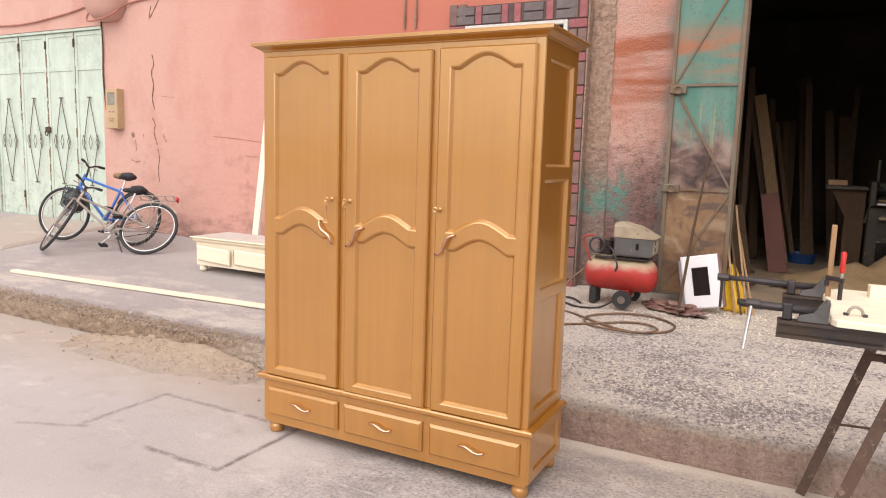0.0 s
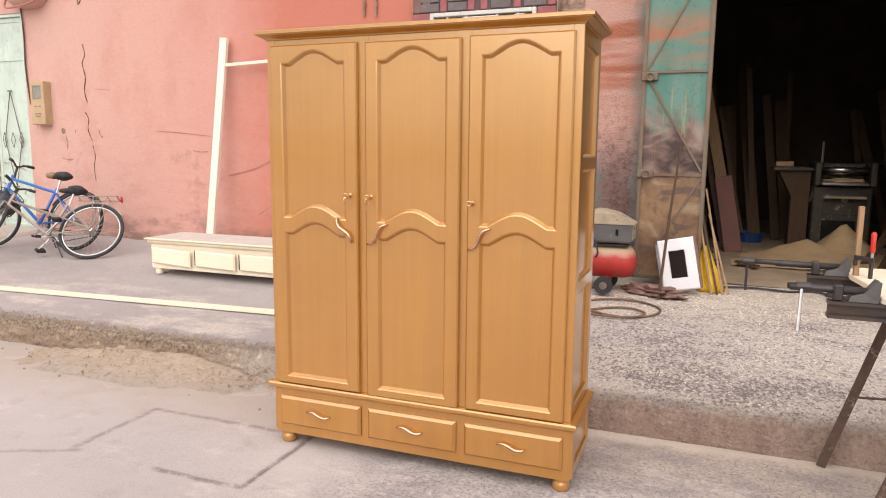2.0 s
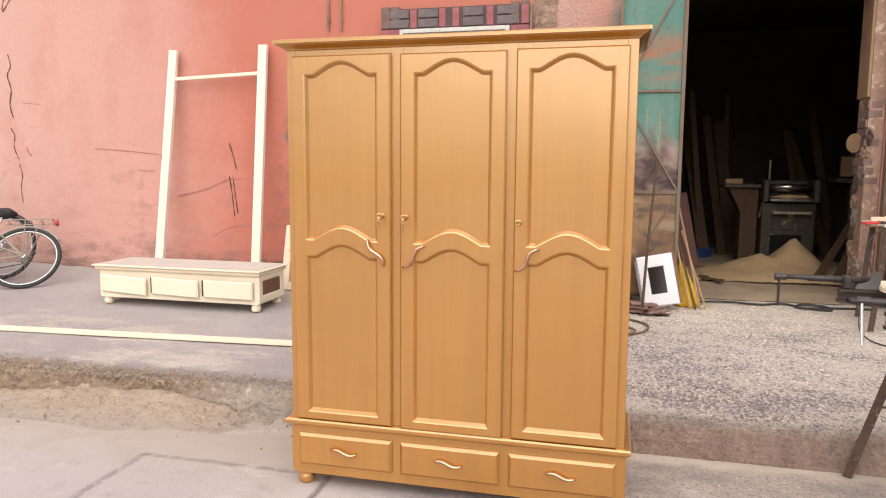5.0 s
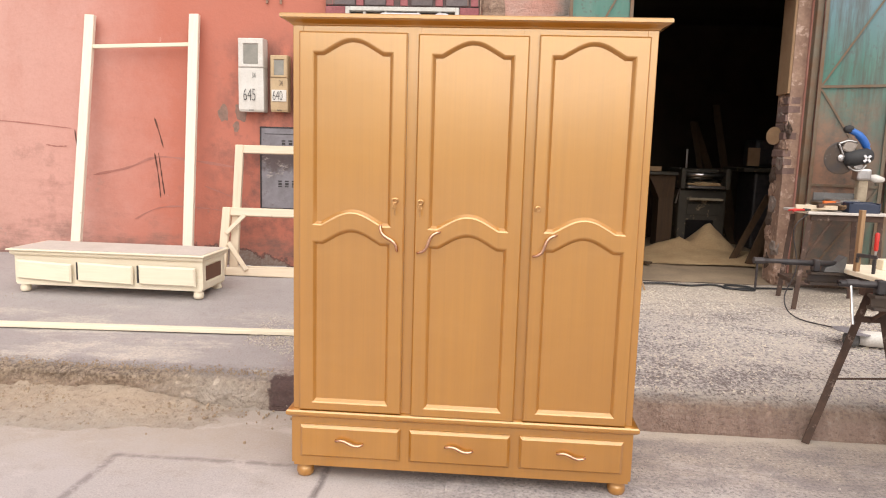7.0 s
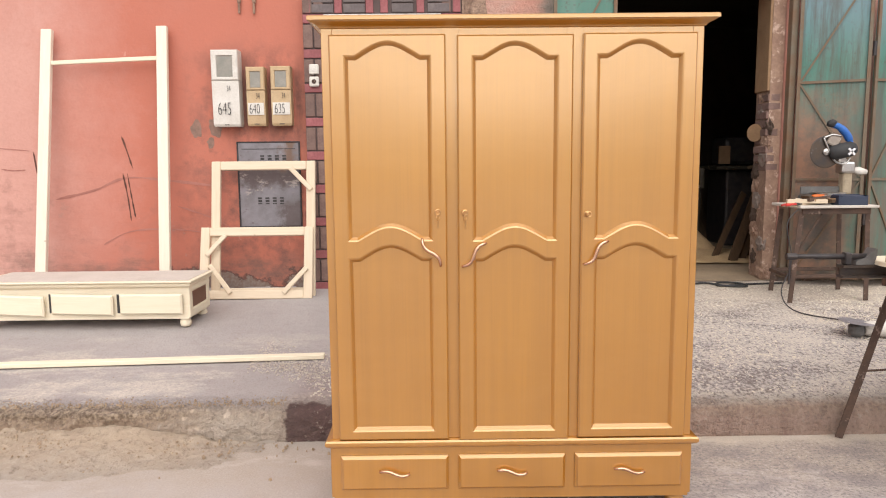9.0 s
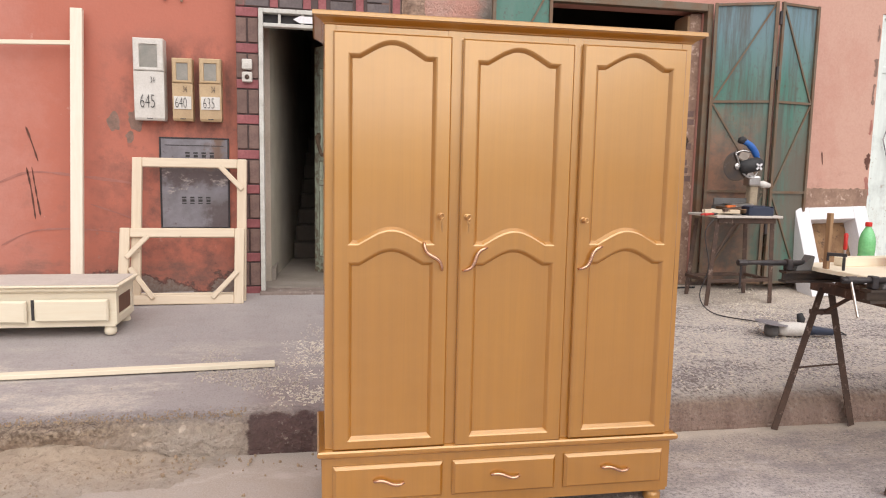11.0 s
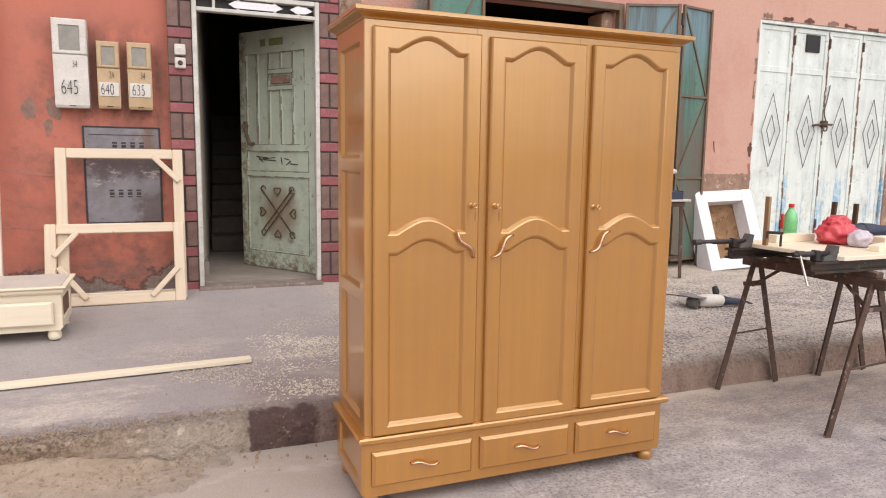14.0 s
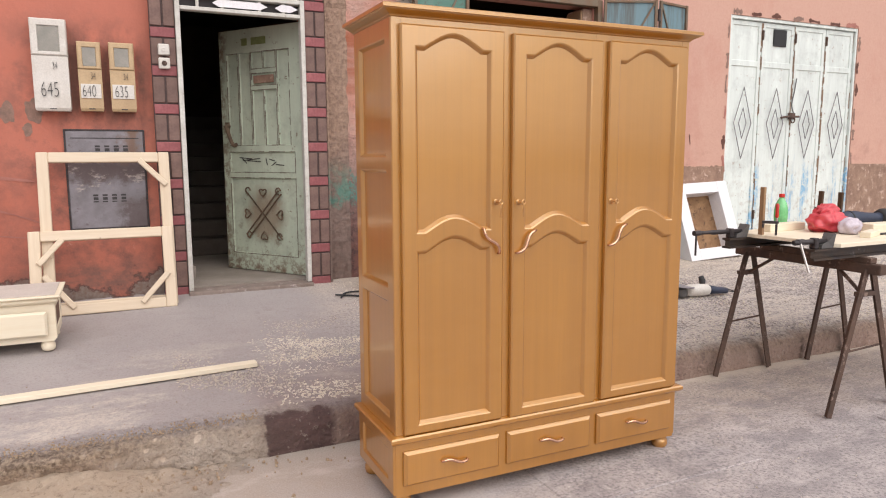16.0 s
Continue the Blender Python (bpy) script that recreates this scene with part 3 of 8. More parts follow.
def gate_paint():
    """Sea-green gate leaves with rust red smears, burnt and oily below."""
    m, nt, bs = node_mat("gate_paint")
    v = coords(nt, world_space=True)
    x, y, z = sep(nt, v)
    n = noise_tex(nt, v, 3.2, 8, 0.72)
    pits = noise_tex(nt, v, 22, 6, 0.75)
    flow = noise_tex(nt, coords(nt, (5, 3, 0.8), True), 1.2, 6, 0.6)
    smear = noise_tex(nt, coords(nt, (0.8, 1, 5), True), 1.2, 4, 0.5)
    col = mixc(nt, ramp(nt, flow, 0.35, 0.65), (0.052, 0.175, 0.132), (0.105, 0.21, 0.17))
    col = mixc(nt, mathn(nt, "MULTIPLY", ramp(nt, pits, 0.55, 0.66), 0.65), col, (0.09, 0.08, 0.06))
    left = ramp(nt, x, 0.3, 0.0)
    band = mathn(nt, "MULTIPLY", ramp(nt, z, 2.15, 2.3), ramp(nt, z, 2.75, 2.5))
    col = mixc(nt, mathn(nt, "MULTIPLY", mathn(nt, "MULTIPLY", mathn(nt, "MULTIPLY", band, left), ramp(nt, smear, 0.40, 0.56)), 0.8), col, (0.36, 0.10, 0.035))
    wz = mathn(nt, "ADD", z, mathn(nt, "MULTIPLY", mathn(nt, "SUBTRACT", n, 0.5), 0.7))
    drip = noise_tex(nt, coords(nt, (13, 8, 0.8), True), 1.3, 5, 0.65)
    wd = mathn(nt, "ADD", wz, mathn(nt, "MULTIPLY", mathn(nt, "SUBTRACT", drip, 0.5), 0.9))
    burnt = mathn(nt, "MULTIPLY", ramp(nt, wd, 1.95, 1.72), left)
    swirl = noise_tex(nt, coords(nt, (2.4, 1, 3.2), True), 1.3, 5, 0.55, 1.1)
    char = mixc(nt, ramp(nt, swirl, 0.40, 0.56), (0.045, 0.024, 0.021), (0.17, 0.105, 0.085))
    char = mixc(nt, mathn(nt, "MULTIPLY", ramp(nt, swirl, 0.54, 0.74), 0.85), char, (0.33, 0.255, 0.215))
    col = mixc(nt, burnt, col, char)
    rust = mathn(nt, "MULTIPLY", ramp(nt, mathn(nt, "ADD", z, mathn(nt, "MULTIPLY", mathn(nt, "SUBTRACT", n, 0.5), 0.2)), 1.38, 1.28), left)
    khaki = mixc(nt, ramp(nt, n, 0.38, 0.62), (0.26, 0.155, 0.078), (0.135, 0.07, 0.038))
    khaki = mixc(nt, mathn(nt, "MULTIPLY", ramp(nt, swirl, 0.56, 0.66), 0.7), khaki, (0.35, 0.26, 0.165))
    khaki = mixc(nt, mathn(nt, "MULTIPLY", ramp(nt, swirl, 0.42, 0.35), 0.75), khaki, (0.075, 0.05, 0.045))
    col = mixc(nt, rust, col, khaki)
    ochre = mathn(nt, "MULTIPLY", mathn(nt, "MULTIPLY", ramp(nt, drip, 0.58, 0.66), mathn(nt, "MULTIPLY", ramp(nt, z, 2.1, 1.9), ramp(nt, z, 1.45, 1.6))), left)
    col = mixc(nt, mathn(nt, "MULTIPLY", ochre, 0.75), col, (0.42, 0.27, 0.09))
    # the other leaf: brown oil stains low down, pale blue primer above
    right = ramp(nt, x, 0.3, 0.9)
    col = mixc(nt, mathn(nt, "MULTIPLY", mathn(nt, "MULTIPLY", right, ramp(nt, z, 2.35, 2.9)), 0.7), col, (0.17, 0.265, 0.33))
    oil = mathn(nt, "MULTIPLY", mathn(nt, "MULTIPLY", right, ramp(nt, wz, 2.2, 1.6)), ramp(nt, flow, 0.34, 0.52))
    runs = noise_tex(nt, coords(nt, (8, 8, 0.6), True), 1.3, 6, 0.7)
    col = mixc(nt, mathn(nt, "MULTIPLY", mathn(nt, "MULTIPLY", right, ramp(nt, runs, 0.47, 0.62)), 0.72), col, (0.085, 0.075, 0.062))
    col = mixc(nt, mathn(nt, "MULTIPLY", oil, 0.85), col, (0.13, 0.10, 0.075))
    scorch = mathn(nt, "MULTIPLY", mathn(nt, "MULTIPLY", ramp(nt, x, 0.9, 1.1), ramp(nt, x, 1.66, 1.4)), ramp(nt, wz, 2.15, 1.7))
    col = mixc(nt, mathn(nt, "MULTIPLY", scorch, 0.75), col, mixc(nt, ramp(nt, n, 0.42, 0.6), (0.30, 0.14, 0.08), (0.10, 0.075, 0.06)))
    nt.links.new(col, bs.inputs["Base Color"])
    bs.inputs["Roughness"].default_value = 0.5
    bumpn(nt, bs, mathn(nt, "ADD", n, mathn(nt, "MULTIPLY", pits, 0.4)), 0.3, 0.008)
    return m


M_PINK, M_PIER, M_RENDER = plaster_pink(), pier_paint(), rough_render()
M_PAVE, M_ROAD = pavement_mat(), road_mat()
M_PATCH = road_mat("slab_cement", (0.46, 0.41, 0.396), (0.375, 0.333, 0.32))
M_SAND = sand_mat()
M_VARNISH = varnish()
M_PINE = wood("raw_pine", (0.82, 0.74, 0.575), (0.73, 0.605, 0.42), 0.65, 0, (3, 40, 40), knots=True, amount=0.5)
M_PINE_UP = wood("raw_pine_upright", (0.82, 0.735, 0.61), (0.73, 0.615, 0.47), 0.65, 0, (40, 40, 2.5), knots=True, amount=0.5)
M_FRAME = wood("yellowed_pine", (0.70, 0.585, 0.44), (0.59, 0.45, 0.30), 0.6, 0, (3, 40, 40), knots=True, amount=0.6)
M_FRAME_UP = wood("yellowed_pine_upright", (0.70, 0.585, 0.44), (0.59, 0.45, 0.30), 0.6, 0, (40, 40, 2.5), knots=True, amount=0.6)
M_PLANK = wood("old_planks", (0.36, 0.22, 0.11), (0.22, 0.12, 0.06), 0.7, 0, (40, 40, 2), amount=0.8)
# darker copy of the plank wood; workshop gloom is put into its colour
M_DARKPLANK = wood("dark_old_planks", (0.085, 0.044, 0.018), (0.045, 0.024, 0.011), 0.75, 0, (40, 40, 2), amount=0.8)
M_PLY = simple("grey_plywood", (0.60, 0.545, 0.49), (0.53, 0.475, 0.42), 4, 0.7)
M_SMUDGE = simple("grey_smudge", (0.31, 0.185, 0.145), (0.21, 0.14, 0.11), 22, 0.9)
M_RED_BOARD = simple("red_brown_board", (0.14, 0.04, 0.023), None, 5, 0.6)
M_DARK_PANEL = wood("dark_hardboard", (0.16, 0.07, 0.04), (0.11, 0.045, 0.028), 0.6)
M_BRASS = simple("dull_brass", (0.72, 0.44, 0.20), (0.56, 0.33, 0.15), 30, 0.3, 1.0, 0.05)
M_STEEL = simple("bright_steel", (0.62, 0.60, 0.58), (0.5, 0.48, 0.46), 14, 0.28, 1.0, 0.05)
M_COPPER = simple("coppery_nickel", (0.80, 0.50, 0.34), (0.66, 0.38, 0.25), 20, 0.25, 1.0, 0.03)
M_RUST = simple("rusty_steel", (0.115, 0.066, 0.045), (0.065, 0.04, 0.03), 9, 0.75, 0.1, 0.4, 60, wear=(0.24, 0.17, 0.135), wear_at=0.58)
M_IRON = simple("black_iron", (0.028, 0.025, 0.027), (0.06, 0.05, 0.048), 12, 0.45, 0.25, 0.2)
M_MACH = simple("machine_enamel", (0.135, 0.13, 0.125), (0.09, 0.085, 0.08), 4, 0.6, 0.1, 0.2, wear=(0.25, 0.19, 0.12))
M_RAIL = simple("oily_rail_steel", (0.036, 0.032, 0.034), (0.075, 0.05, 0.033), 7, 0.45, 0.2, 0.3, 60, wear=(0.17, 0.155, 0.15), wear_at=0.62)
M_BLACK = simple("black_rubber", (0.02, 0.02, 0.022), (0.035, 0.034, 0.034), 15, 0.7)
M_RED = simple("red_enamel", (0.62, 0.03, 0.02), (0.48, 0.025, 0.02), 6, 0.38, 0, 0.1)
m_, nt_, bs_ = node_mat("dusty_red_enamel")
up_ = sep(nt_, nt_.nodes.new("ShaderNodeNewGeometry").outputs["Normal"])[2]
dn_ = noise_tex(nt_, coords(nt_), 9.0, 6, 0.7)
dust_ = ramp(nt_, mathn(nt_, "ADD", up_, mathn(nt_, "MULTIPLY", mathn(nt_, "SUBTRACT", dn_, 0.5), 0.9)), 0.25, 0.75)
nt_.links.new(mixc(nt_, dust_, mixc(nt_, ramp(nt_, dn_, 0.4, 0.7), (0.43, 0.03, 0.022), (0.32, 0.03, 0.024)), (0.44, 0.34, 0.22)), bs_.inputs["Base Color"])
bs_.inputs["Roughness"].default_value = 0.5
M_TANKDUST = m_
M_BLUE = simple("blue_enamel", (0.03, 0.16, 0.52), (0.025, 0.12, 0.42), 10, 0.35)
M_TUB = simple("dark_blue_plastic", (0.015, 0.06, 0.20), None, 8, 0.5)
M_SILVER = simple("dull_silver_paint", (0.42, 0.36, 0.31), (0.32, 0.27, 0.23), 10, 0.45, 0.5)
M_WHITE = simple("white_paint", (0.82, 0.81, 0.82), (0.76, 0.75, 0.77), 4, 0.45, 0, 0.05)
M_OFFWHITE = simple("grubby_white_plastic", (0.70, 0.67, 0.62), (0.60, 0.56, 0.50), 6, 0.5, 0, 0.05, wear=(0.45, 0.37, 0.30), wear_at=0.66)
M_BEIGE = simple("yellowed_plastic", (0.54, 0.39, 0.225), (0.45, 0.315, 0.18), 6, 0.5, 0, 0.05, wear=(0.36, 0.25, 0.15), wear_at=0.67)
M_GREYGLASS = simple("clouded_window", (0.22, 0.21, 0.18), (0.30, 0.28, 0.24), 9, 0.25, 0, 0)
M_INK = simple("black_marks_and_gaps", (0.05, 0.045, 0.045), None, 20, 0.7)
M_GREENINK = simple("olive_paint_marks", (0.22, 0.26, 0.10), None, 20, 0.7)
M_HATCH = simple("grey_sheet_steel", (0.275, 0.26, 0.28), (0.17, 0.145, 0.145), 5, 0.55, 0.2, 0.25, wear=(0.47, 0.43, 0.42), wear_at=0.585)
M_HATCH_COVER = hatch_steel()
M_BRICK_RED = simple("wine_red_brick", (0.37, 0.125, 0.13), (0.29, 0.09, 0.095), 14, 0.75, 0, 0.4, 60, vary=0.35)
M_BRICK_DARK = simple("brown_brick", (0.23, 0.145, 0.12), (0.17, 0.105, 0.09), 14, 0.8, 0, 0.4, 60, vary=0.4)
M_BRICK_GREY = simple("grey_brick", (0.19, 0.155, 0.15), (0.14, 0.115, 0.115), 14, 0.8, 0, 0.4, 60, vary=0.35)
M_MORTAR = simple("dark_mortar", (0.12, 0.085, 0.08), None, 12, 0.95)
M_DOOR = door_paint("mint_door_paint", (0.52, 0.595, 0.475), (0.16, 0.10, 0.065), halo=True)
M_DOOR_L = door_paint("pale_mint_shutters", (0.57, 0.67, 0.575), (0.30, 0.27, 0.22))
M_DOOR_R = door_paint("chalky_shutters", (0.74, 0.80, 0.755), (0.36, 0.28, 0.21), True)
M_JAMB = simple("chipped_white_paint", (0.66, 0.65, 0.60), (0.52, 0.50, 0.45), 8, 0.6, 0, 0.3, wear=(0.26, 0.20, 0.16), wear_at=0.62)
M_GATE = gate_paint()
M_GATE_BAR = simple("dirty_green_steel", (0.17, 0.145, 0.105), (0.18, 0.105, 0.06), 6, 0.6, 0.2, 0.2)
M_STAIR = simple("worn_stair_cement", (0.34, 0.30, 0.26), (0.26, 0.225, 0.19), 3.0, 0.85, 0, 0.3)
# darker copy of the stair cement; the shade on the steps is in its colour
M_STAIRDARK = simple("shade_dark_stair_cement", (0.15, 0.122, 0.10), (0.10, 0.08, 0.066), 3.0, 0.85, 0, 0.3)
M_HALL = simple("hall_plaster", (0.55, 0.50, 0.42), (0.46, 0.41, 0.34), 2.5, 0.85, 0, 0.2)
# brown plaster with the gloom of the interiors put into its colour
M_SHOPWALL = simple("gloom_dark_plaster", (0.10, 0.066, 0.048), (0.07, 0.045, 0.034), 2.0, 0.9, 0, 0.3)
M_SHOPFLOOR = simple("sawdust_floor", (0.36, 0.265, 0.17), (0.26, 0.19, 0.125), 3.0, 0.95, 0, 0.5, 60)
M_SAWDUST = simple("sawdust", (0.54, 0.375, 0.205), (0.46, 0.305, 0.16), 6.0, 1.0, 0, 0.6, 50)
M_WAINSCOT = simple("brown_wainscot", (0.36, 0.235, 0.165), (0.24, 0.145, 0.105), 7.0, 0.85, 0, 0.5, 40, wear=(0.50, 0.36, 0.285), wear_at=0.56)
M_FARWALL = simple("ochre_plaster", (0.55, 0.36, 0.27), (0.48, 0.30, 0.22), 1.2, 0.9, 0, 0.3)
M_CARD = simple("cardboard", (0.32, 0.20, 0.11), (0.25, 0.15, 0.08), 5, 0.85)
M_BACKBOARD = simple("stained_hardboard", (0.30, 0.175, 0.085), (0.19, 0.10, 0.048), 8, 0.85, 0, 0.3, 50, wear=(0.10, 0.055, 0.03), wear_at=0.56)
M_YELLOW = simple("yellow_sack", (0.75, 0.45, 0.02), (0.6, 0.34, 0.02), 9, 0.5)
M_REDBAG = simple("red_plastic_bag", (0.66, 0.085, 0.10), (0.55, 0.05, 0.065), 12, 0.3, 0, 0.6, 22)
M_CLEARBAG = simple("clear_plastic_bag", (0.62, 0.55, 0.60), (0.5, 0.44, 0.5), 12, 0.25)
M_GREEN = simple("green_bottle", (0.22, 0.62, 0.27), (0.18, 0.55, 0.22), 8, 0.2)
M_DARKFILL = simple("black_glass_and_holes", (0.02, 0.018, 0.018), None, 4, 0.12, 0, 0)
M_NAVY = simple("navy_plastic", (0.02, 0.03, 0.06), (0.03, 0.04, 0.07), 8, 0.5)
M_HOSE = simple("dusty_hose", (0.24, 0.14, 0.08), (0.12, 0.07, 0.045), 10, 0.7)
M_TARP = simple("brown_plastic_sheet", (0.26, 0.15, 0.12), (0.16, 0.09, 0.075), 14, 0.35, 0, 0.4, 30)
M_SHAVING = simple("wood_shavings", (0.80, 0.73, 0.62), (0.68, 0.60, 0.49), 9, 0.9)
M_DRIFT = simple("blown_shavings", (0.60, 0.53, 0.46), (0.52, 0.45, 0.38), 9, 0.95)
M_LIDDUST = simple("sawdust_caked_enamel", (0.40, 0.325, 0.23), (0.30, 0.24, 0.165), 8, 0.9, 0, 0.4, 40, wear=(0.20, 0.16, 0.12), wear_at=0.6)
M_RUSTSTAIN = simple("rust_stain", (0.30, 0.20, 0.13), (0.20, 0.125, 0.08), 20, 0.9)
M_STEP = simple("trodden_doorstep", (0.27, 0.215, 0.185), (0.19, 0.145, 0.12), 7, 0.9, 0, 0.6, 50, wear=(0.38, 0.33, 0.30), wear_at=0.58)
M_CLOD = simple("earth_clods", (0.43, 0.32, 0.215), (0.31, 0.22, 0.145), 14, 0.95, 0, 0.6, 60)
M_DARKLINE = simple("dark_line", (0.13, 0.105, 0.08), (0.22, 0.19, 0.15), 16, 0.9)
# machine enamel copied darker, with the indoor gloom in its colour
M_SHOPMACH = simple("gloom_dark_machine_iron", (0.062, 0.05, 0.034), (0.04, 0.032, 0.022), 5, 0.6, 0.1, 0.3, wear=(0.30, 0.22, 0.13), wear_at=0.57)
M_PEBBLE = simple("bared_pebbles", (0.43, 0.345, 0.27), (0.30, 0.23, 0.175), 12, 0.9)
M_CRACK = simple("dark_crack", (0.10, 0.045, 0.035), (0.16, 0.07, 0.05), 18, 0.95)
M_SCUFF = simple("brown_scuff", (0.36, 0.15, 0.118), (0.44, 0.19, 0.15), 9, 0.9)
M_BASKET = simple("black_mesh", (0.035, 0.04, 0.045), (0.09, 0.10, 0.10), 30, 0.5, 0.3)
M_BRONZE = simple("rubbed_bronze_paint", (0.20, 0.135, 0.085), (0.12, 0.085, 0.06), 20, 0.55, 0.3, 0.2, wear=(0.38, 0.33, 0.26), wear_at=0.62)
M_REDWOOD = simple("dull_red_paint", (0.42, 0.05, 0.03), (0.30, 0.04, 0.025), 9, 0.5)
M_ORANGE = simple("orange_plastic", (0.75, 0.16, 0.02), None, 8, 0.4)


# ---- mesh helpers ----
def link_mesh(name, bm, material, smooth=False):
    me = bpy.data.meshes.new(name)
    bmesh.ops.recalc_face_normals(bm, faces=bm.faces[:])
    if smooth:
        for f in bm.faces:
            f.smooth = True
    bm.to_mesh(me)
    bm.free()
    me.materials.append(material)
    return new(name, me)


def part(name, bm, material, parent, label="", smooth=False):
    ob = link_mesh(name, bm, material, smooth)
    ob.parent = parent
    return tagged(ob, label)


def thing(name, m, label, category, group="", kind=""):
    ob = new(name)
    ob.matrix_world = m
    return tagged(ob, label, category, group, kind)


def solid(name, bm, material, label, category="", kind="structure", smooth=False, group=""):
    return tagged(link_mesh(name, bm, material, smooth), label, category, group, kind)


def box(bm, x0, x1, y0, y1, z0, z1, b=0.0, seg=1, m=None):
    g = bmesh.ops.create_cube(bm, size=1.0)["verts"]
    bmesh.ops.transform(bm, matrix=Matrix.Translation(((x0 + x1) / 2, (y0 + y1) / 2, (z0 + z1) / 2)) @ Matrix.Diagonal((x1 - x0, y1 - y0, z1 - z0, 1)), verts=g)
    if m is not None:
        bmesh.ops.transform(bm, matrix=m, verts=g)
    if b:
        es = list({e for v in g for e in v.link_edges})
        bmesh.ops.bevel(bm, geom=es, offset=b, segments=seg, affect="EDGES", profile=0.5)
    return bm


def boxed(*a, **k):
    return box(bmesh.new(), *a, **k)


def ring_frame(d):
    d = d.normalized()
    u = d.cross(Vector((0, 0, 1)) if abs(d.z) < 0.9 else Vector((1, 0, 0))).normalized()
    return u, d.cross(u)


def tube(bm, pts, r, seg=8, closed=False, cap=True):
    """A round bar along points; r is one radius or one for each point."""
    pts = [Vector(p) for p in pts]
    n = len(pts)
    rr = r if isinstance(r, (list, tuple)) else [r] * n
    rings, u = [], None
    for i, p in enumerate(pts):
        a = pts[(i - 1) % n] if (closed or i) else p
        c = pts[(i + 1) % n] if (closed or i < n - 1) else p
        d = (c - a).normalized()
        if u is None:
            u, w = ring_frame(d)
        else:
            u = (u - d * u.dot(d)).normalized()
            w = d.cross(u)
        rings.append([bm.verts.new(p + (u * math.cos(6.2832 * k / seg) + w * math.sin(6.2832 * k / seg)) * rr[i]) for k in range(seg)])
    for i in range(n if closed else n - 1):
        a, c = rings[i], rings[(i + 1) % n]
        for k in range(seg):
            bm.faces.new((a[k], a[(k + 1) % seg], c[(k + 1) % seg], c[k]))
    if cap and not closed:
        bm.faces.new(rings[0][::-1])
        bm.faces.new(rings[-1])
    return bm


def tubed(*a, **k):
    return tube(bmesh.new(), *a, **k)


def smooth_path(pts, n=6):
    """A rounded way through points."""
    pts = [Vector(p) for p in pts]
    out = []
    for i in range(len(pts) - 1):
        a, b, c, d = pts[max(i - 1, 0)], pts[i], pts[i + 1], pts[min(i + 2, len(pts) - 1)]
        for k in range(n):
            t = k / n
            out.append(0.5 * (2 * b + (c - a) * t + (2 * a - 5 * b + 4 * c - d) * t * t + (3 * b - a - 3 * c + d) * t ** 3))
    return out + [pts[-1]]


def circle(c, r, u, w, n=28, a0=0.0, a1=6.28319):
    c, u, w = Vector(c), Vector(u).normalized(), Vector(w).normalized()
    full = abs(a1 - a0) > 6.28
    return [c + (u * math.cos(a0 + (a1 - a0) * i / (n if full else n - 1)) + w * math.sin(a0 + (a1 - a0) * i / (n if full else n - 1))) * r for i in range(n)]


def lathe(bm, prof, seg=20, m=Matrix()):
    """Turned round the local z axis: (radius, height) points."""
    rings = [[bm.verts.new(m @ Vector((max(r, 1e-4) * math.cos(6.28319 * k / seg), max(r, 1e-4) * math.sin(6.28319 * k / seg), h))) for k in range(seg)] for r, h in prof]
    for a, c in zip(rings, rings[1:]):
        for k in range(seg):
            bm.faces.new((a[k], a[(k + 1) % seg], c[(k + 1) % seg], c[k]))
    bm.faces.new(rings[0][::-1])
    bm.faces.new(rings[-1])
    return bm


def loft(bm, levels):
    """Stacked rectangles (x0, x1, y0, y1, z)."""
    rings = [[bm.verts.new(p) for p in ((a, c, z), (b, c, z), (b, d, z), (a, d, z))] for a, b, c, d, z in levels]
    for p, q in zip(rings, rings[1:]):
        for k in range(4):
            bm.faces.new((p[k], p[(k + 1) % 4], q[(k + 1) % 4], q[k]))
    bm.faces.new(rings[0][::-1])
    bm.faces.new(rings[-1])
    return bm


def inset(loop, d):
    """A counter-clockwise outline moved inwards by d."""
    out, n = [], len(loop)
    for i in range(n):
        a, b, c = Vector(loop[i - 1]), Vector(loop[i]), Vector(loop[(i + 1) % n])
        e1, e2 = (b - a).normalized(), (c - b).normalized()
        n1, n2 = Vector((-e1.y, e1.x)), Vector((-e2.y, e2.x))
        k = (n1 + n2)
        k = k / max(k.dot(n1), 0.35) if k.length > 1e-6 else n1
        out.append(tuple(b + k * d))
    return out


def rect(u0, u1, v0, v1):
    return [(u0, v0), (u1, v0), (u1, v1), (u0, v1)]


def panelled(bm, f, outer, holes, thick, recess=0.012, slope=0.014, edge=0.005):
    """A framed panel: rounded rim, sloping mouldings round the holes, and sunk fields. f maps (u, v, depth)."""
    def put(loop, w):
        return [bm.verts.new(f(u, v, w)) for u, v in loop]

    def bridge(a, b):
        for i in range(len(a)):
            bm.faces.new((a[i], a[(i + 1) % len(a)], b[(i + 1) % len(b)], b[i]))
    front = put(inset(outer, edge), 0)
    rim = put(outer, -edge)
    bridge(front, rim)
    bridge(rim, put(outer, -thick))
    edges = [bm.edges.get((front[i - 1], front[i])) for i in range(len(front))]
    for h in holes:
        a = put(h, 0)
        b = put(inset(h, slope * 0.35), -recess * 0.15)
        c = put(inset(h, slope), -recess)
        bridge(a, b)
        bridge(b, c)
        bm.faces.new(c)
        edges += [bm.edges.get((a[i - 1], a[i])) for i in range(len(a))]
    bmesh.ops.triangle_fill(bm, use_beauty=True, use_dissolve=False, edges=edges)
    return bm


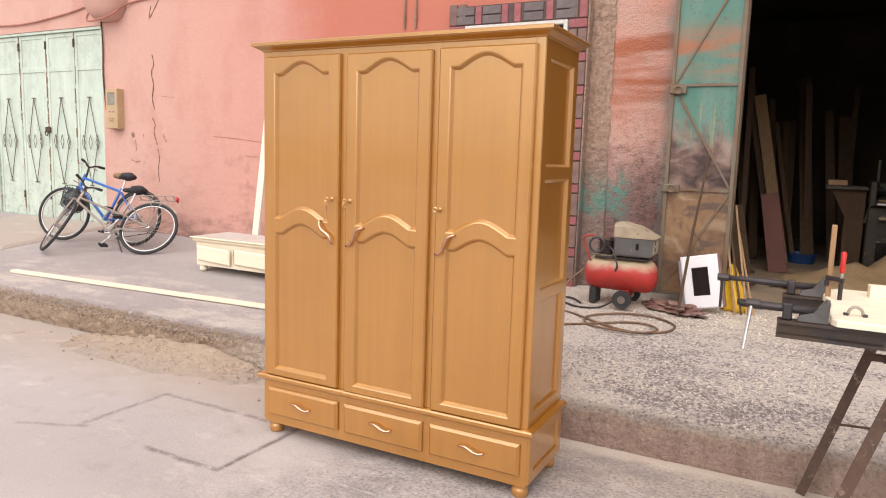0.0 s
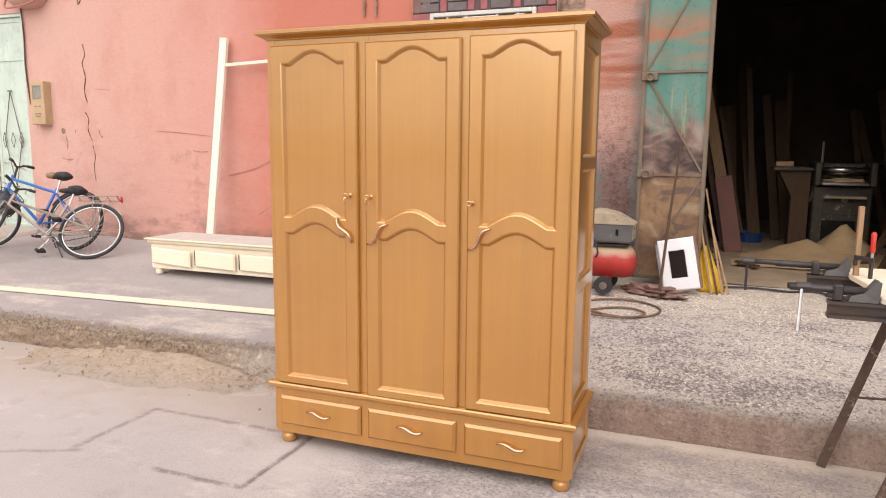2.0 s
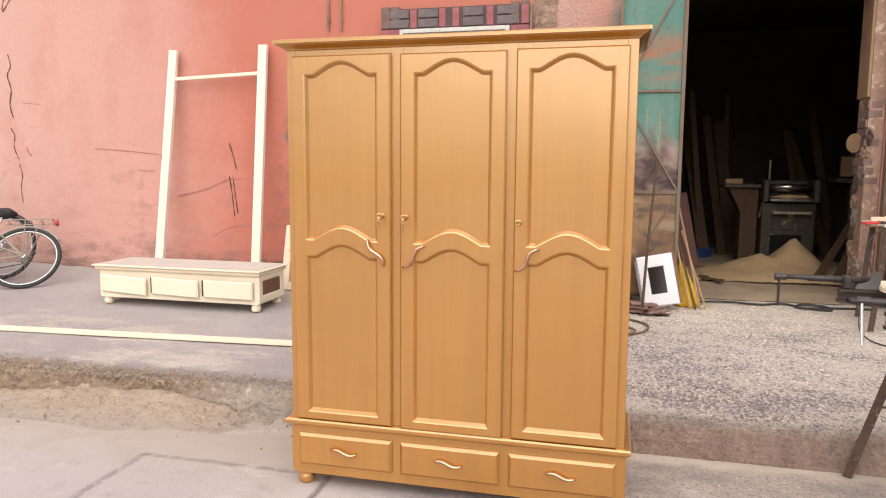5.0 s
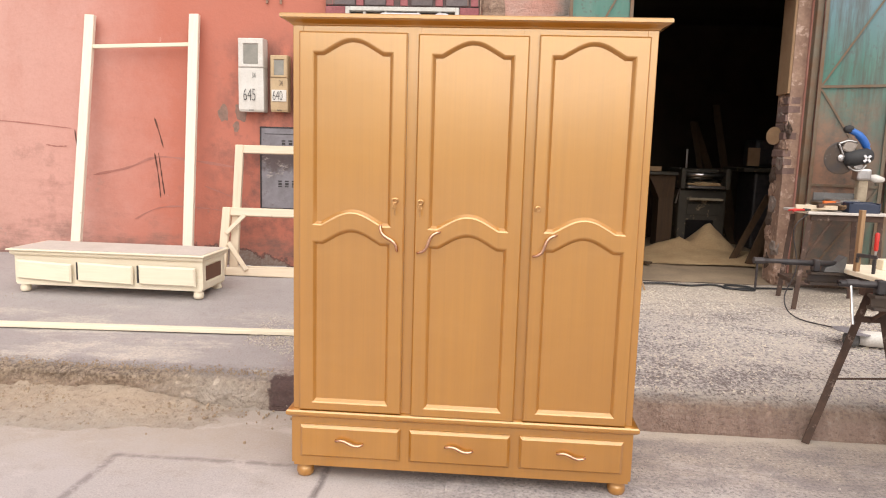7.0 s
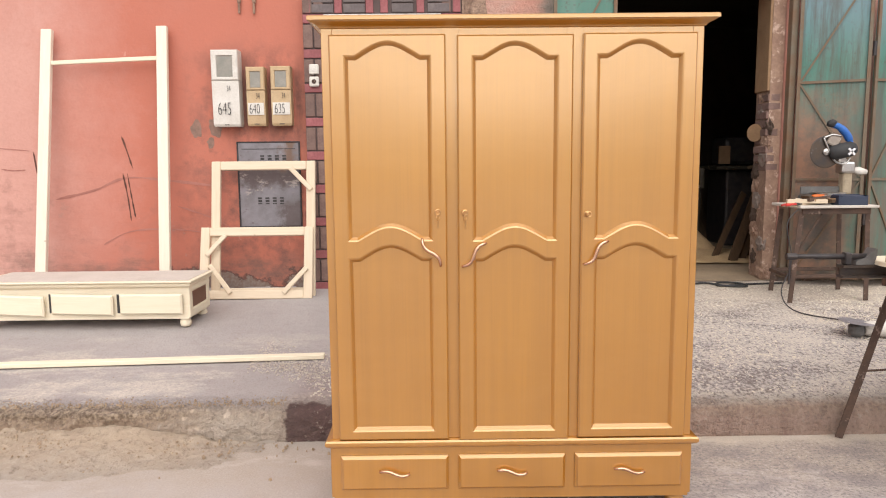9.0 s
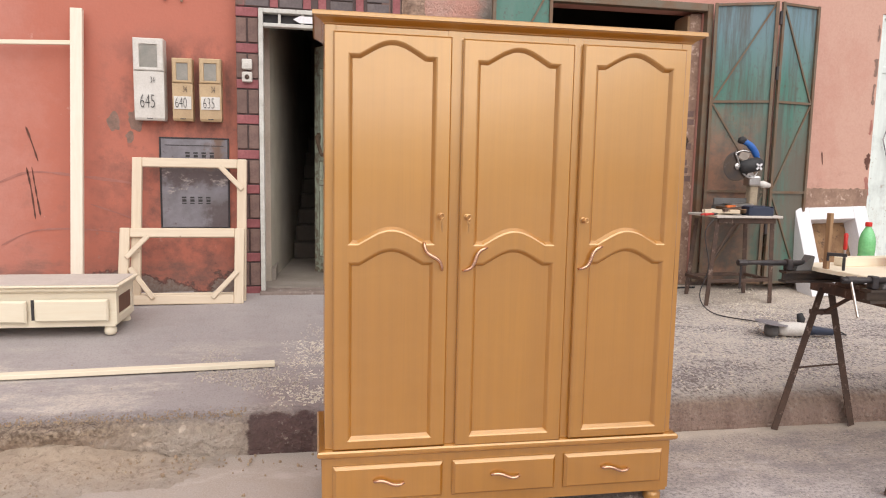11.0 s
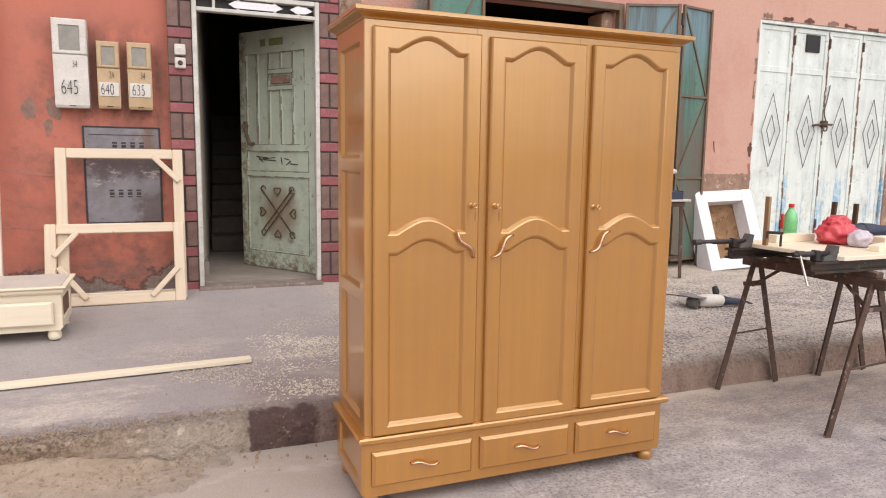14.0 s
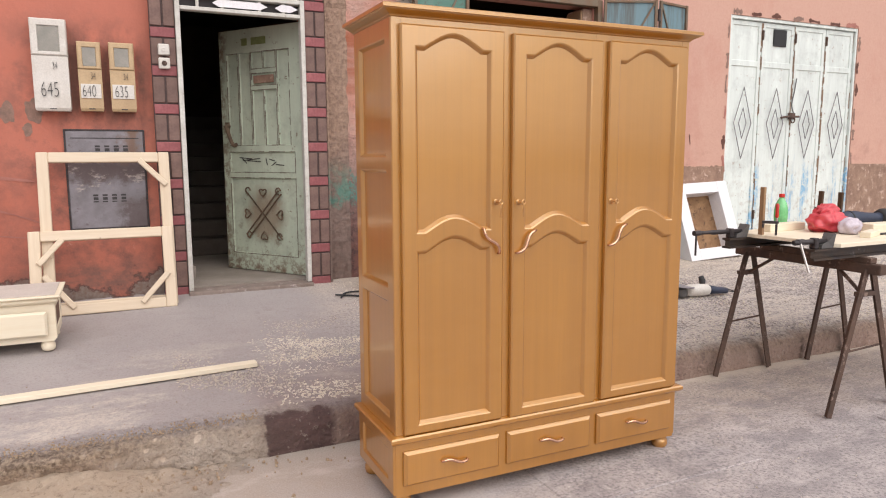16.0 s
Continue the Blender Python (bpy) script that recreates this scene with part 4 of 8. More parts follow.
def blob(bm, c, size, seed=0, amp=0.25, freq=3.0, sub=3):
    g = bmesh.ops.create_icosphere(bm, subdivisions=sub, radius=1.0)["verts"]
    for v in g:
        p = v.co.copy()
        k = 1 + amp * noise.noise(p * freq + Vector((seed * 7.3, seed, 0)))
        v.co = Vector(c) + Vector((p.x * size[0], p.y * size[1], p.z * size[2])) * k
    return bm


def ribbon(pts, width, y, seed=0):
    """A ragged flat mark on the facade, from (x, z) points."""
    rnd = random.Random(seed)
    bm = bmesh.new()
    path = smooth_path([(x, y, z) for x, z in pts], 5)
    prev = None
    for i, p in enumerate(path):
        d = (path[min(i + 1, len(path) - 1)] - path[max(i - 1, 0)]).normalized()
        nrm = Vector((-d.z, 0, d.x))
        w = width * (0.35 + 0.9 * rnd.random()) * (0.3 if i in (0, len(path) - 1) else 1)
        cur = (bm.verts.new(p + nrm * w), bm.verts.new(p - nrm * w))
        if prev:
            bm.faces.new((prev[0], prev[1], cur[1], cur[0]))
        prev = cur
    return bm


def lettering(text, size, depth=0.002):
    cu = bpy.data.curves.new("lettering", "FONT")
    cu.body, cu.size, cu.extrude, cu.align_x, cu.offset = text, size, depth, "CENTER", -0.022 * size
    tmp = bpy.data.objects.new("lettering", cu)
    scene.collection.objects.link(tmp)
    bpy.context.view_layer.update()
    me = bpy.data.meshes.new_from_object(tmp.evaluated_get(bpy.context.evaluated_depsgraph_get()))
    bpy.data.objects.remove(tmp)
    bm = bmesh.new()
    bm.from_mesh(me)
    return bm


# ---- setting ----
WALL_Y = 6.27


def pave_z(x, y):
    """Height of the pavement, which rises to the wall and a little to the far end."""
    return 0.19 + (y - 3.63) * 0.08 + max(0.0, -4.5 - x) * 0.016 * max(0.0, min(1.0, (y - 3.6) / 2))


def build_ground():
    bm = bmesh.new()
    xs = [-200, -60, -20] + [-12 + 0.25 * i for i in range(85)] + [12, 30, 90, 200]
    ys = [-200, -60, -12, -5, -2] + [0.2 * i for i in range(20)] + [4.2, 8, 20, 60, 200]
    grid = [[bm.verts.new((x, y, 0.001 * noise.noise(Vector((x * 0.8, y * 0.8, 0))) if abs(x) < 12 and 0 <= y < 3 else 0.0)) for y in ys] for x in xs]
    for i in range(len(xs) - 1):
        for j in range(len(ys) - 1):
            bm.faces.new((grid[i][j], grid[i + 1][j], grid[i + 1][j + 1], grid[i][j + 1]))
    solid("ground", bm, M_ROAD, "worn grey cement street surface dusted with sand", "road", smooth=True)


def build_pavement():
    """Broken cement pavement with a crumbling kerb edge."""
    bm = bmesh.new()
    xs = [-60, -40, -28, -20, -15] + [-12 + 0.06 * i for i in range(90)] + [-6.6 + 0.02 * i for i in range(400)] + [1.4 + 0.05 * i for i in range(112)] + [7.5, 9, 13, 20, 30, 40, 60]
    rows = []
    for x in xs:
        near = -12 <= x <= 7
        rough = (1.0 if x < -2.9 else 0.45) if near else 0.0
        def n(f, s):
            return noise.noise(Vector((x * f, s, 0.0))) * rough if near else 0.0
        lip = 3.64 + 0.05 * n(1.1, 3.0) + 0.03 * n(6.0, 9.0) + (0.06 if x < -5.5 else 0)
        top = pave_z(x, lip) - 0.004
        prof = [(3.62, -0.05)]
        for k in range(13):
            v = k / 12
            ff = noise.fractal(Vector((x * 14, v * 3.0, 4.0)), 0.7, 2.2, 3) if near else 0.0
            prof.append((3.60 + (lip - 0.01 - 3.60) * v ** 4 - (0.022 if x < -3.4 else 0.010) * rough * ff + 0.015 * n(4, 5), (top - 0.022) * v + 0.008 * rough * ff))
        for d, dz in ((0.005, -0.013), (0.025, -0.006), (0.05, -0.001), (0.09, 0.006)):
            prof.append((lip + d, top + dz + (0.012 * rough * noise.fractal(Vector((x * 14, d * 20, 8.0)), 0.7, 2.2, 4) if near else 0.0)))
        y = lip + 0.09
        while y < 6.2:
            y += 0.06 if y < 4.4 else 0.18
            prof.append((min(y, 6.30), pave_z(x, y) + (0.006 * noise.noise(Vector((x * 1.3, y * 1.3, 2))) + 0.004 * noise.noise(Vector((x * 6, y * 6, 5))) if near else 0)))
        rows.append([Vector((x, py, pz)) for py, pz in prof])
    m = min(len(r) for r in rows)
    verts = [[bm.verts.new(p) for p in r[:m - 1] + [r[-1]]] for r in rows]
    for a, b in zip(verts, verts[1:]):
        for k in range(m - 1):
            bm.faces.new((a[k], b[k], b[k + 1], a[k + 1]))
    solid("pavement", bm, M_PAVE, "raised cement pavement with crumbling kerb, shavings trodden into it", "pavement", smooth=True)


def build_facade():
    """The long pink wall with the house door, the workshop mouth and two shuttered doorways."""
    holes = [(-11.15, -8.58, 0.46, 3.17), (-3.05, -1.99, 0.415, 2.82), (-0.56, 1.06, 0.40, 3.06), (3.02, 5.30, 0.42, 3.13)]
    xs = sorted({-60.0, -1.66, 60.0, *[h[0] for h in holes], *[h[1] for h in holes]})
    zs = sorted({-0.1, 6.6, *[h[2] for h in holes], *[h[3] for h in holes]})
    bm, bp = bmesh.new(), bmesh.new()

    def inside(cx, cz):
        return any(a < cx < b and c < cz < d for a, b, c, d in holes)
    y0, y1 = WALL_Y, WALL_Y + 0.30
    for i in range(len(xs) - 1):
        for j in range(len(zs) - 1):
            if inside((xs[i] + xs[i + 1]) / 2, (zs[j] + zs[j + 1]) / 2):
                continue
            t = bp if -1.7 < (xs[i] + xs[i + 1]) / 2 < -0.5 else bm
            for y in (y0, y1):
                t.faces.new([t.verts.new(p) for p in ((xs[i], y, zs[j]), (xs[i + 1], y, zs[j]), (xs[i + 1], y, zs[j + 1]), (xs[i], y, zs[j + 1]))])
    for a, b, c, d in holes:
        for q in (((a, c), (a, d)), ((b, c), (b, d)), ((a, d), (b, d)), ((a, c), (b, c))):
            bm.faces.new([bm.verts.new(p) for p in ((q[0][0], y0, q[0][1]), (q[1][0], y0, q[1][1]), (q[1][0], y1, q[1][1]), (q[0][0], y1, q[0][1]))])
    for t in (bm, bp):
        bmesh.ops.remove_doubles(t, verts=t.verts[:], dist=0.0005)
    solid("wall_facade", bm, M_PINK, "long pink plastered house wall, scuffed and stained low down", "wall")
    solid("wall_pier", bp, M_PIER, "pink pier with rust-red spray, sooty at its foot", "wall")
    # the strip of raw render beside the brick surround
    bm = bmesh.new()
    g = [[bm.verts.new((-1.837 + 0.207 * i / 6 + (0.02 * noise.noise(Vector((0, 0, j * 0.4))) if i in (0, 6) else 0), WALL_Y - 0.012 - 0.014 * noise.noise(Vector((i * 0.9, 3, j * 0.7))), 0.36 + 6.2 * j / 130)) for j in range(131)] for i in range(7)]
    for i in range(6):
        for j in range(130):
            bm.faces.new((g[i][j], g[i + 1][j], g[i + 1][j + 1], g[i][j + 1]))
    for col in (g[0], g[6]):
        back = [bm.verts.new((v.co.x, WALL_Y + 0.02, v.co.z)) for v in col]
        for j in range(130):
            bm.faces.new((col[j], col[j + 1], back[j + 1], back[j]))
    solid("trim_render_strip", bm, M_RENDER, "upright strip of raw brown cement render on the wall", "trim")
    # brown wainscot towards the far end
    bm = bmesh.new()
    for a, b in ((1.30, 3.02), (5.30, 30.0)):
        n = 60
        lo = [bm.verts.new((a + (b - a) * i / n, WALL_Y - 0.004, 0.3)) for i in range(n + 1)]
        hi = [bm.verts.new((a + (b - a) * i / n, WALL_Y - 0.004, 1.38 + 0.02 * noise.noise(Vector((i * 1.7, a, 0))))) for i in range(n + 1)]
        bk = [bm.verts.new((v.co.x, WALL_Y + 0.01, v.co.z)) for v in hi]
        for i in range(n):
            bm.faces.new((lo[i], lo[i + 1], hi[i + 1], hi[i]))
            bm.faces.new((hi[i], hi[i + 1], bk[i + 1], bk[i]))
    solid("trim_wainscot", bm, M_WAINSCOT, "peeling brown painted band along the foot of the wall", "trim")
    # unseen walls added to close the street, low and distant so doors reflect sky
    solid("wall_opposite", boxed(-60, 60, -45.3, -45.0, -0.1, 2.4), M_FARWALL, "plain ochre plaster wall added out of view across the street", "wall")
    for e, nm in ((-1, "wall_street_end_a"), (1, "wall_street_end_b")):
        solid(nm, boxed(e * 60 - 0.15, e * 60 + 0.15, -45, 6.27, -0.1, 2.4), M_FARWALL, "plain plaster wall added out of view at the street end", "wall")


def build_hall():
    """The dim stair hall behind the house door."""
    solid("floor_hall", boxed(-3.05, -1.9, 6.272, 10.6, 0.28, 0.43), M_STAIR, "grey cement floor of the stair hall", "floor")
    bm = bmesh.new()
    plan = ((-3.40, WALL_Y + 0.302), (-2.995, WALL_Y + 0.302), (-2.66, 10.6), (-3.40, 10.6))
    lo, hi = [bm.verts.new((x, y, 0.2)) for x, y in plan], [bm.verts.new((x, y, 3.3)) for x, y in plan]
    bm.faces.new(lo)
    bm.faces.new(hi)
    for i in range(4):
        bm.faces.new((lo[i - 1], lo[i], hi[i], hi[i - 1]))
    solid("wall_hall_a", bm, M_HALL, "cream plaster wall of the stair hall", "wall")
    # far side, back and ceiling take the darkened plaster for the hall's gloom
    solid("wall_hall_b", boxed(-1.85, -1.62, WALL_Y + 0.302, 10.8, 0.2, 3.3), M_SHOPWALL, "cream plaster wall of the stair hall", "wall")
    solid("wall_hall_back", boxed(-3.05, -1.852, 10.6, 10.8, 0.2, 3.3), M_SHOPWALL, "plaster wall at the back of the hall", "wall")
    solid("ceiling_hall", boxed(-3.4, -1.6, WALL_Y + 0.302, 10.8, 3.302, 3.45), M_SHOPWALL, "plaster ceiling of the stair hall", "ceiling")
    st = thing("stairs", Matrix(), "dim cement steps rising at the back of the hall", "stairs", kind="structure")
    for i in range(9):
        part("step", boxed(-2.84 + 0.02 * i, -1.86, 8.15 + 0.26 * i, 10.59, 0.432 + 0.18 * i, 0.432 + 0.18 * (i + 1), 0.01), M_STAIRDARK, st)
    solid("baseboard_hall", boxed(-2.99, -2.955, 6.60, 7.0, 0.432, 0.55), M_STAIR, "dark skirting along the hall wall", "baseboard")


def build_shop_shell():
    y0, y1, x0, x1 = WALL_Y + 0.302, 12.2, -1.55, 4.2
    bm = bmesh.new()
    n = 28
    g = [[bm.verts.new((x0 + (x1 - x0) * i / n, 6.26 + (y1 - 6.26) * j / n, 0.405 + 0.05 * min(1, j / 6) + 0.012 * noise.noise(Vector((i * 0.6, j * 0.6, 0))))) for j in range(n + 1)] for i in range(n + 1)]
    for i in range(n):
        for j in range(n):
            bm.faces.new((g[i][j], g[i + 1][j], g[i + 1][j + 1], g[i][j + 1]))
    solid("floor_workshop", bm, M_SHOPFLOOR, "workshop floor covered with trodden sawdust", "floor", smooth=True)
    solid("wall_workshop_a", boxed(x0 - 0.07, x0, y0, y1, 0.2, 3.8), M_SHOPWALL, "brown workshop wall, its colour darkened for the gloom", "wall")
    solid("wall_workshop_b", boxed(x1, x1 + 0.2, y0, y1, 0.2, 3.8), M_SHOPWALL, "brown workshop wall, its colour darkened for the gloom", "wall")
    solid("wall_workshop_back", boxed(x0, x1, y1, y1 + 0.2, 0.2, 3.8), M_SHOPWALL, "brown back wall of the workshop, darkened for the gloom", "wall")
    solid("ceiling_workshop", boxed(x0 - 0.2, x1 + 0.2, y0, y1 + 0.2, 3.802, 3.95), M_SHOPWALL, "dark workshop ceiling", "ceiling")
    # the ragged brick reveal beside the mouth, seen where plaster is gone
    jamb = thing("wall_jamb", Matrix.Translation((0.97, 6.42, 0.4)), "ragged bare brick reveal of the workshop doorway", "wall", kind="structure")
    part("backing", boxed(-0.03, 0.085, -0.12, 0.14, 0, 2.62), M_WAINSCOT, jamb)
    rnd = random.Random(5)
    first = part("brick", boxed(-0.055, 0.055, -0.115, 0.115, 0, 0.065, 0.006), M_BRICK_DARK, jamb)
    first.matrix_basis = pose(0.018, -0.006, 1.02)
    for k in range(8):
        ob = new("brick", first.data)
        ob.parent = jamb
        ob.matrix_basis = pose(0.020 - 0.018 * rnd.random(), -0.008 * rnd.random(), 1.10 + 0.078 * k, 0, 0, rnd.uniform(-4, 4))
    part("plank_lining", boxed(-0.055, -0.031, -0.12, 0.13, 1.74, 2.60, 0.004), M_CARD, jamb, "old brown plank lining")
    for k in range(13):
        part("rubble", blob(bmesh.new(), (-0.015 - 0.01 * rnd.random(), rnd.uniform(-0.1, 0.1), 0.06 + 0.135 * k), (0.03, 0.08, 0.08), k, 0.5, 2.2, 3), (M_WAINSCOT, M_SHOPWALL, M_STEP)[k % 3], jamb)


def build_patches():
    bm = bmesh.new()
    box(bm, -3.48, -2.41, 2.31, 2.92, -0.02, 0.0022, 0.001)
    solid("road_patch", bm, M_ROAD, "square cement slab let into the street", "slab")
    solid("road_patch", boxed(-1.84, -0.70, 2.50, 2.93, -0.02, 0.0045, 0.004), M_PATCH, "long cement slab let into the street", "slab")
    solid("road_patch", boxed(0.35, 2.4, 1.75, 2.6, -0.02, 0.010, 0.006), M_PATCH, "long cement slab let into the street", "slab")
    # low bank of dusty sand against the kerb
    bm = bmesh.new()
    nx, ny = 240, 60
    g = []
    for i in range(nx + 1):
        col = []
        for j in range(ny + 1):
            u, v = i / nx, j / ny
            x, y = -9.0 + 6.35 * u, 2.95 + 0.72 * v
            v = max(0.0, (y - 3.13) / 0.47)
            h = 0.085 * math.exp(-((x + 4.35) / 0.52) ** 2) + 0.045 * math.exp(-((x + 3.7) / 0.6) ** 2) + 0.014 * max(-1.0, min(1.0, (x + 5.0) / 0.5))
            h = h * max(0, v) ** 1.05 * (1 + 0.5 * noise.noise(Vector((x * 2.2, y * 3, 0)))) + 0.008 * noise.noise(Vector((x * 9, y * 9, 1))) * v
            h += 0.020 * noise.fractal(Vector((x * 5, y * 5, 2)), 0.7, 2.1, 6) * (0.35 + v)
            col.append(bm.verts.new((x, y, h - 0.007 - 0.04 * (abs(2 * u - 1) ** 6))))
        g.append(col)
    for i in range(nx):
        for j in range(ny):
            bm.faces.new((g[i][j], g[i + 1][j], g[i + 1][j + 1], g[i][j + 1]))
    solid("sand_bank", bm, M_SAND, "low bank of dusty sand swept against the kerb", "sand", kind="stuff", smooth=True)
    # raised doorstep slab before the far shutters
    bm = bmesh.new()
    def slope(x, y):
        return 0.19 + (y - 3.63) * 0.08 + 0.062 * min(1.0, (y - 3.6) / 2)
    ys = [4.70, 4.73, 5.2, 5.7, 6.268]
    for xa, xb in ((-14.0, -8.36),):
        top = [[bm.verts.new((x, y, slope(x, y) + (0.005 if (y == 4.70 or x == xb) else 0.035))) for y in ys] for x in (xa, xb - 0.04, xb)]
        for p, q in zip(top, top[1:]):
            for k in range(4):
                bm.faces.new((p[k], q[k], q[k + 1], p[k + 1]))
        base = [[bm.verts.new((v.co.x, v.co.y, 0.2)) for v in row] for row in top]
        for k in range(4):
            bm.faces.new((top[2][k], top[2][k + 1], base[2][k + 1], base[2][k]))
        for k in range(2):
            bm.faces.new((top[k][0], top[k + 1][0], base[k + 1][0], base[k][0]))
    solid("pavement_ramp", bm, M_PATCH, "raised cement slab before the shuttered doorway", "slab")
    # doorstep of the house door
    bm = bmesh.new()
    loft(bm, [(-3.06, -2.032, 6.06, 6.266, 0.30), (-3.06, -2.032, 6.075, 6.266, 0.405), (-3.06, -2.032, 6.085, 6.266, 0.415)])
    solid("door_step", bm, M_STEP, "worn cement doorstep", "step")


build_ground()
build_pavement()
build_facade()
build_hall()
build_shop_shell()
build_patches()


# ---- doors and gates ----
def diamond(bm, f, cu, cv, w, h, r, d=0.012):
    tube(bm, [f(cu, cv + h / 2, d), f(cu + w / 2, cv, d), f(cu, cv - h / 2, d), f(cu - w / 2, cv, d)], r, 6, closed=True)


def shutter_door(name, x0, z0, z1, widths, paint, label, fancy):
    """Sheet-steel folding shutters with rod diamonds, set back in their opening."""
    d = thing(name, Matrix.Translation((x0, WALL_Y + 0.04, z0)), label, "door", kind="structure")
    h, x = z1 - z0, 0.0
    fr = bmesh.new()
    w = sum(widths)
    for a in ((0.002, 0.035, 0.002, h), (w - 0.035, w - 0.002, 0.002, h), (0.035, w - 0.035, h - 0.04, h - 0.002)):
        box(fr, a[0], a[1], -0.03, 0.05, a[2], a[3], 0.004)
    part("frame", fr, paint, d)
    for i, wd in enumerate(widths):
        bm = bmesh.new()
        x0i, x1i = x + (0.036 if i == 0 else 0.006), x + wd - (0.036 if i == len(widths) - 1 else 0.006)
        tp = h - 0.046
        panelled(bm, lambda u, v, q: Vector((u, -q, v)), rect(x0i, x1i, 0.012, tp), [rect(x0i + 0.05, x1i - 0.05, 0.06, tp - 0.52), rect(x0i + 0.05, x1i - 0.05, tp - 0.46, tp - 0.05)], 0.035, 0.012, 0.006, 0.004)
        leaf = part("leaf", bm, paint, d)
        cu, cv = (x0i + x1i) / 2, 1.52 if not fancy else 1.15
        g = bmesh.new()
        f = lambda u, v, q: Vector((u, -q, v))
        if fancy:
            tube(g, [f(cu, cv + 0.62, 0.01), f(cu + 0.15, cv, 0.01), f(cu, cv - 0.60, 0.01), f(cu - 0.15, cv, 0.01)], 0.0066, 6, closed=True)
            for o in (-0.15, 0, 0.15):
                diamond(g, f, cu + o, cv, 0.075, 0.20, 0.0045, 0.014)
            for s in (0.62, -0.60):
                tube(g, [f(cu - 0.035, cv + s, 0.012), f(cu + 0.035, cv + s, 0.012)], 0.010, 6)
        else:
            diamond(g, f, cu, cv - 0.05, 0.29, 0.85, 0.006)
            diamond(g, f, cu, cv - 0.05, 0.125, 0.36, 0.006)
        part("grille", g, M_HATCH if not fancy else M_DARKLINE, leaf, "rod iron diamond ornament")
        hg = bmesh.new()
        for z in (0.3, h - 0.25):
            tube(hg, [(x + 0.003, -0.012, z), (x + 0.003, -0.012, z + 0.11)], 0.013, 8)
        part("hinge", hg, M_RUST, leaf)
        sb, rr = bmesh.new(), random.Random(i + len(widths) * 3 + int(fancy))
        z = 0.02
        while z < tp - 0.05:
            ln = rr.uniform(0.05, 0.35)
            for xe in (x0i + 0.004, x1i - 0.004):
                if rr.random() < 0.6:
                    ww = rr.uniform(0.003, 0.009)
                    box(sb, xe - ww, xe + ww, -0.0022, 0.004, z, min(z + ln * rr.uniform(0.5, 1.0), tp - 0.01))
            z += ln
        part("rust_edge", sb, M_RUSTSTAIN, leaf, "rust-stained leaf edge")
        x += wd
    bm = bmesh.new()
    mid = sum(widths[:len(widths) // 2])
    zl = 1.28 if fancy else 1.53
    box(bm, mid - 0.05, mid + 0.06, -0.03, -0.002, zl, zl + 0.08, 0.006)
    tube(bm, circle((mid, -0.04, zl - 0.01), 0.035, (1, 0, 0), (0, 0, 1), 12), 0.008, 6, closed=True)
    part("padlock", bm, M_RUST, d)
    if not fancy:
        part("bolt", tubed([(mid - 0.19, -0.022, zl + 0.015), (mid - 0.10, -0.024, zl + 0.03), (mid + 0.13, -0.024, zl + 0.035)], 0.013, 8), M_RUST, d)
        part("chain", tubed(smooth_path([(mid + 0.02, -0.03, zl + 0.07), (mid - 0.03, -0.036, zl + 0.18), (mid + 0.01, -0.03, zl + 0.34), (mid + 0.05, -0.02, zl + 0.50)], 6), 0.008, 6), M_MACH, d, "dark chain hung over the leaf edge")
    return d


shutter_door("door_shutters_far", -11.15, 0.46, 3.17, [0.645, 0.64, 0.64, 0.645], M_DOOR_L, "pale mint steel shutters with rod diamond ornaments, closed", True)
sd = shutter_door("door_shutters_near", 3.02, 0.42, 3.13, [0.57, 0.57, 0.57, 0.57], M_DOOR_R, "chalky white steel shutters smeared with blue paint, closed", False)
# black plate stands for the darkness inside the vent hole
part("vent_hole", boxed(0.77, 0.99, -0.006, 0.02, 2.40, 2.60, 0.004), M_DARKFILL, sd)


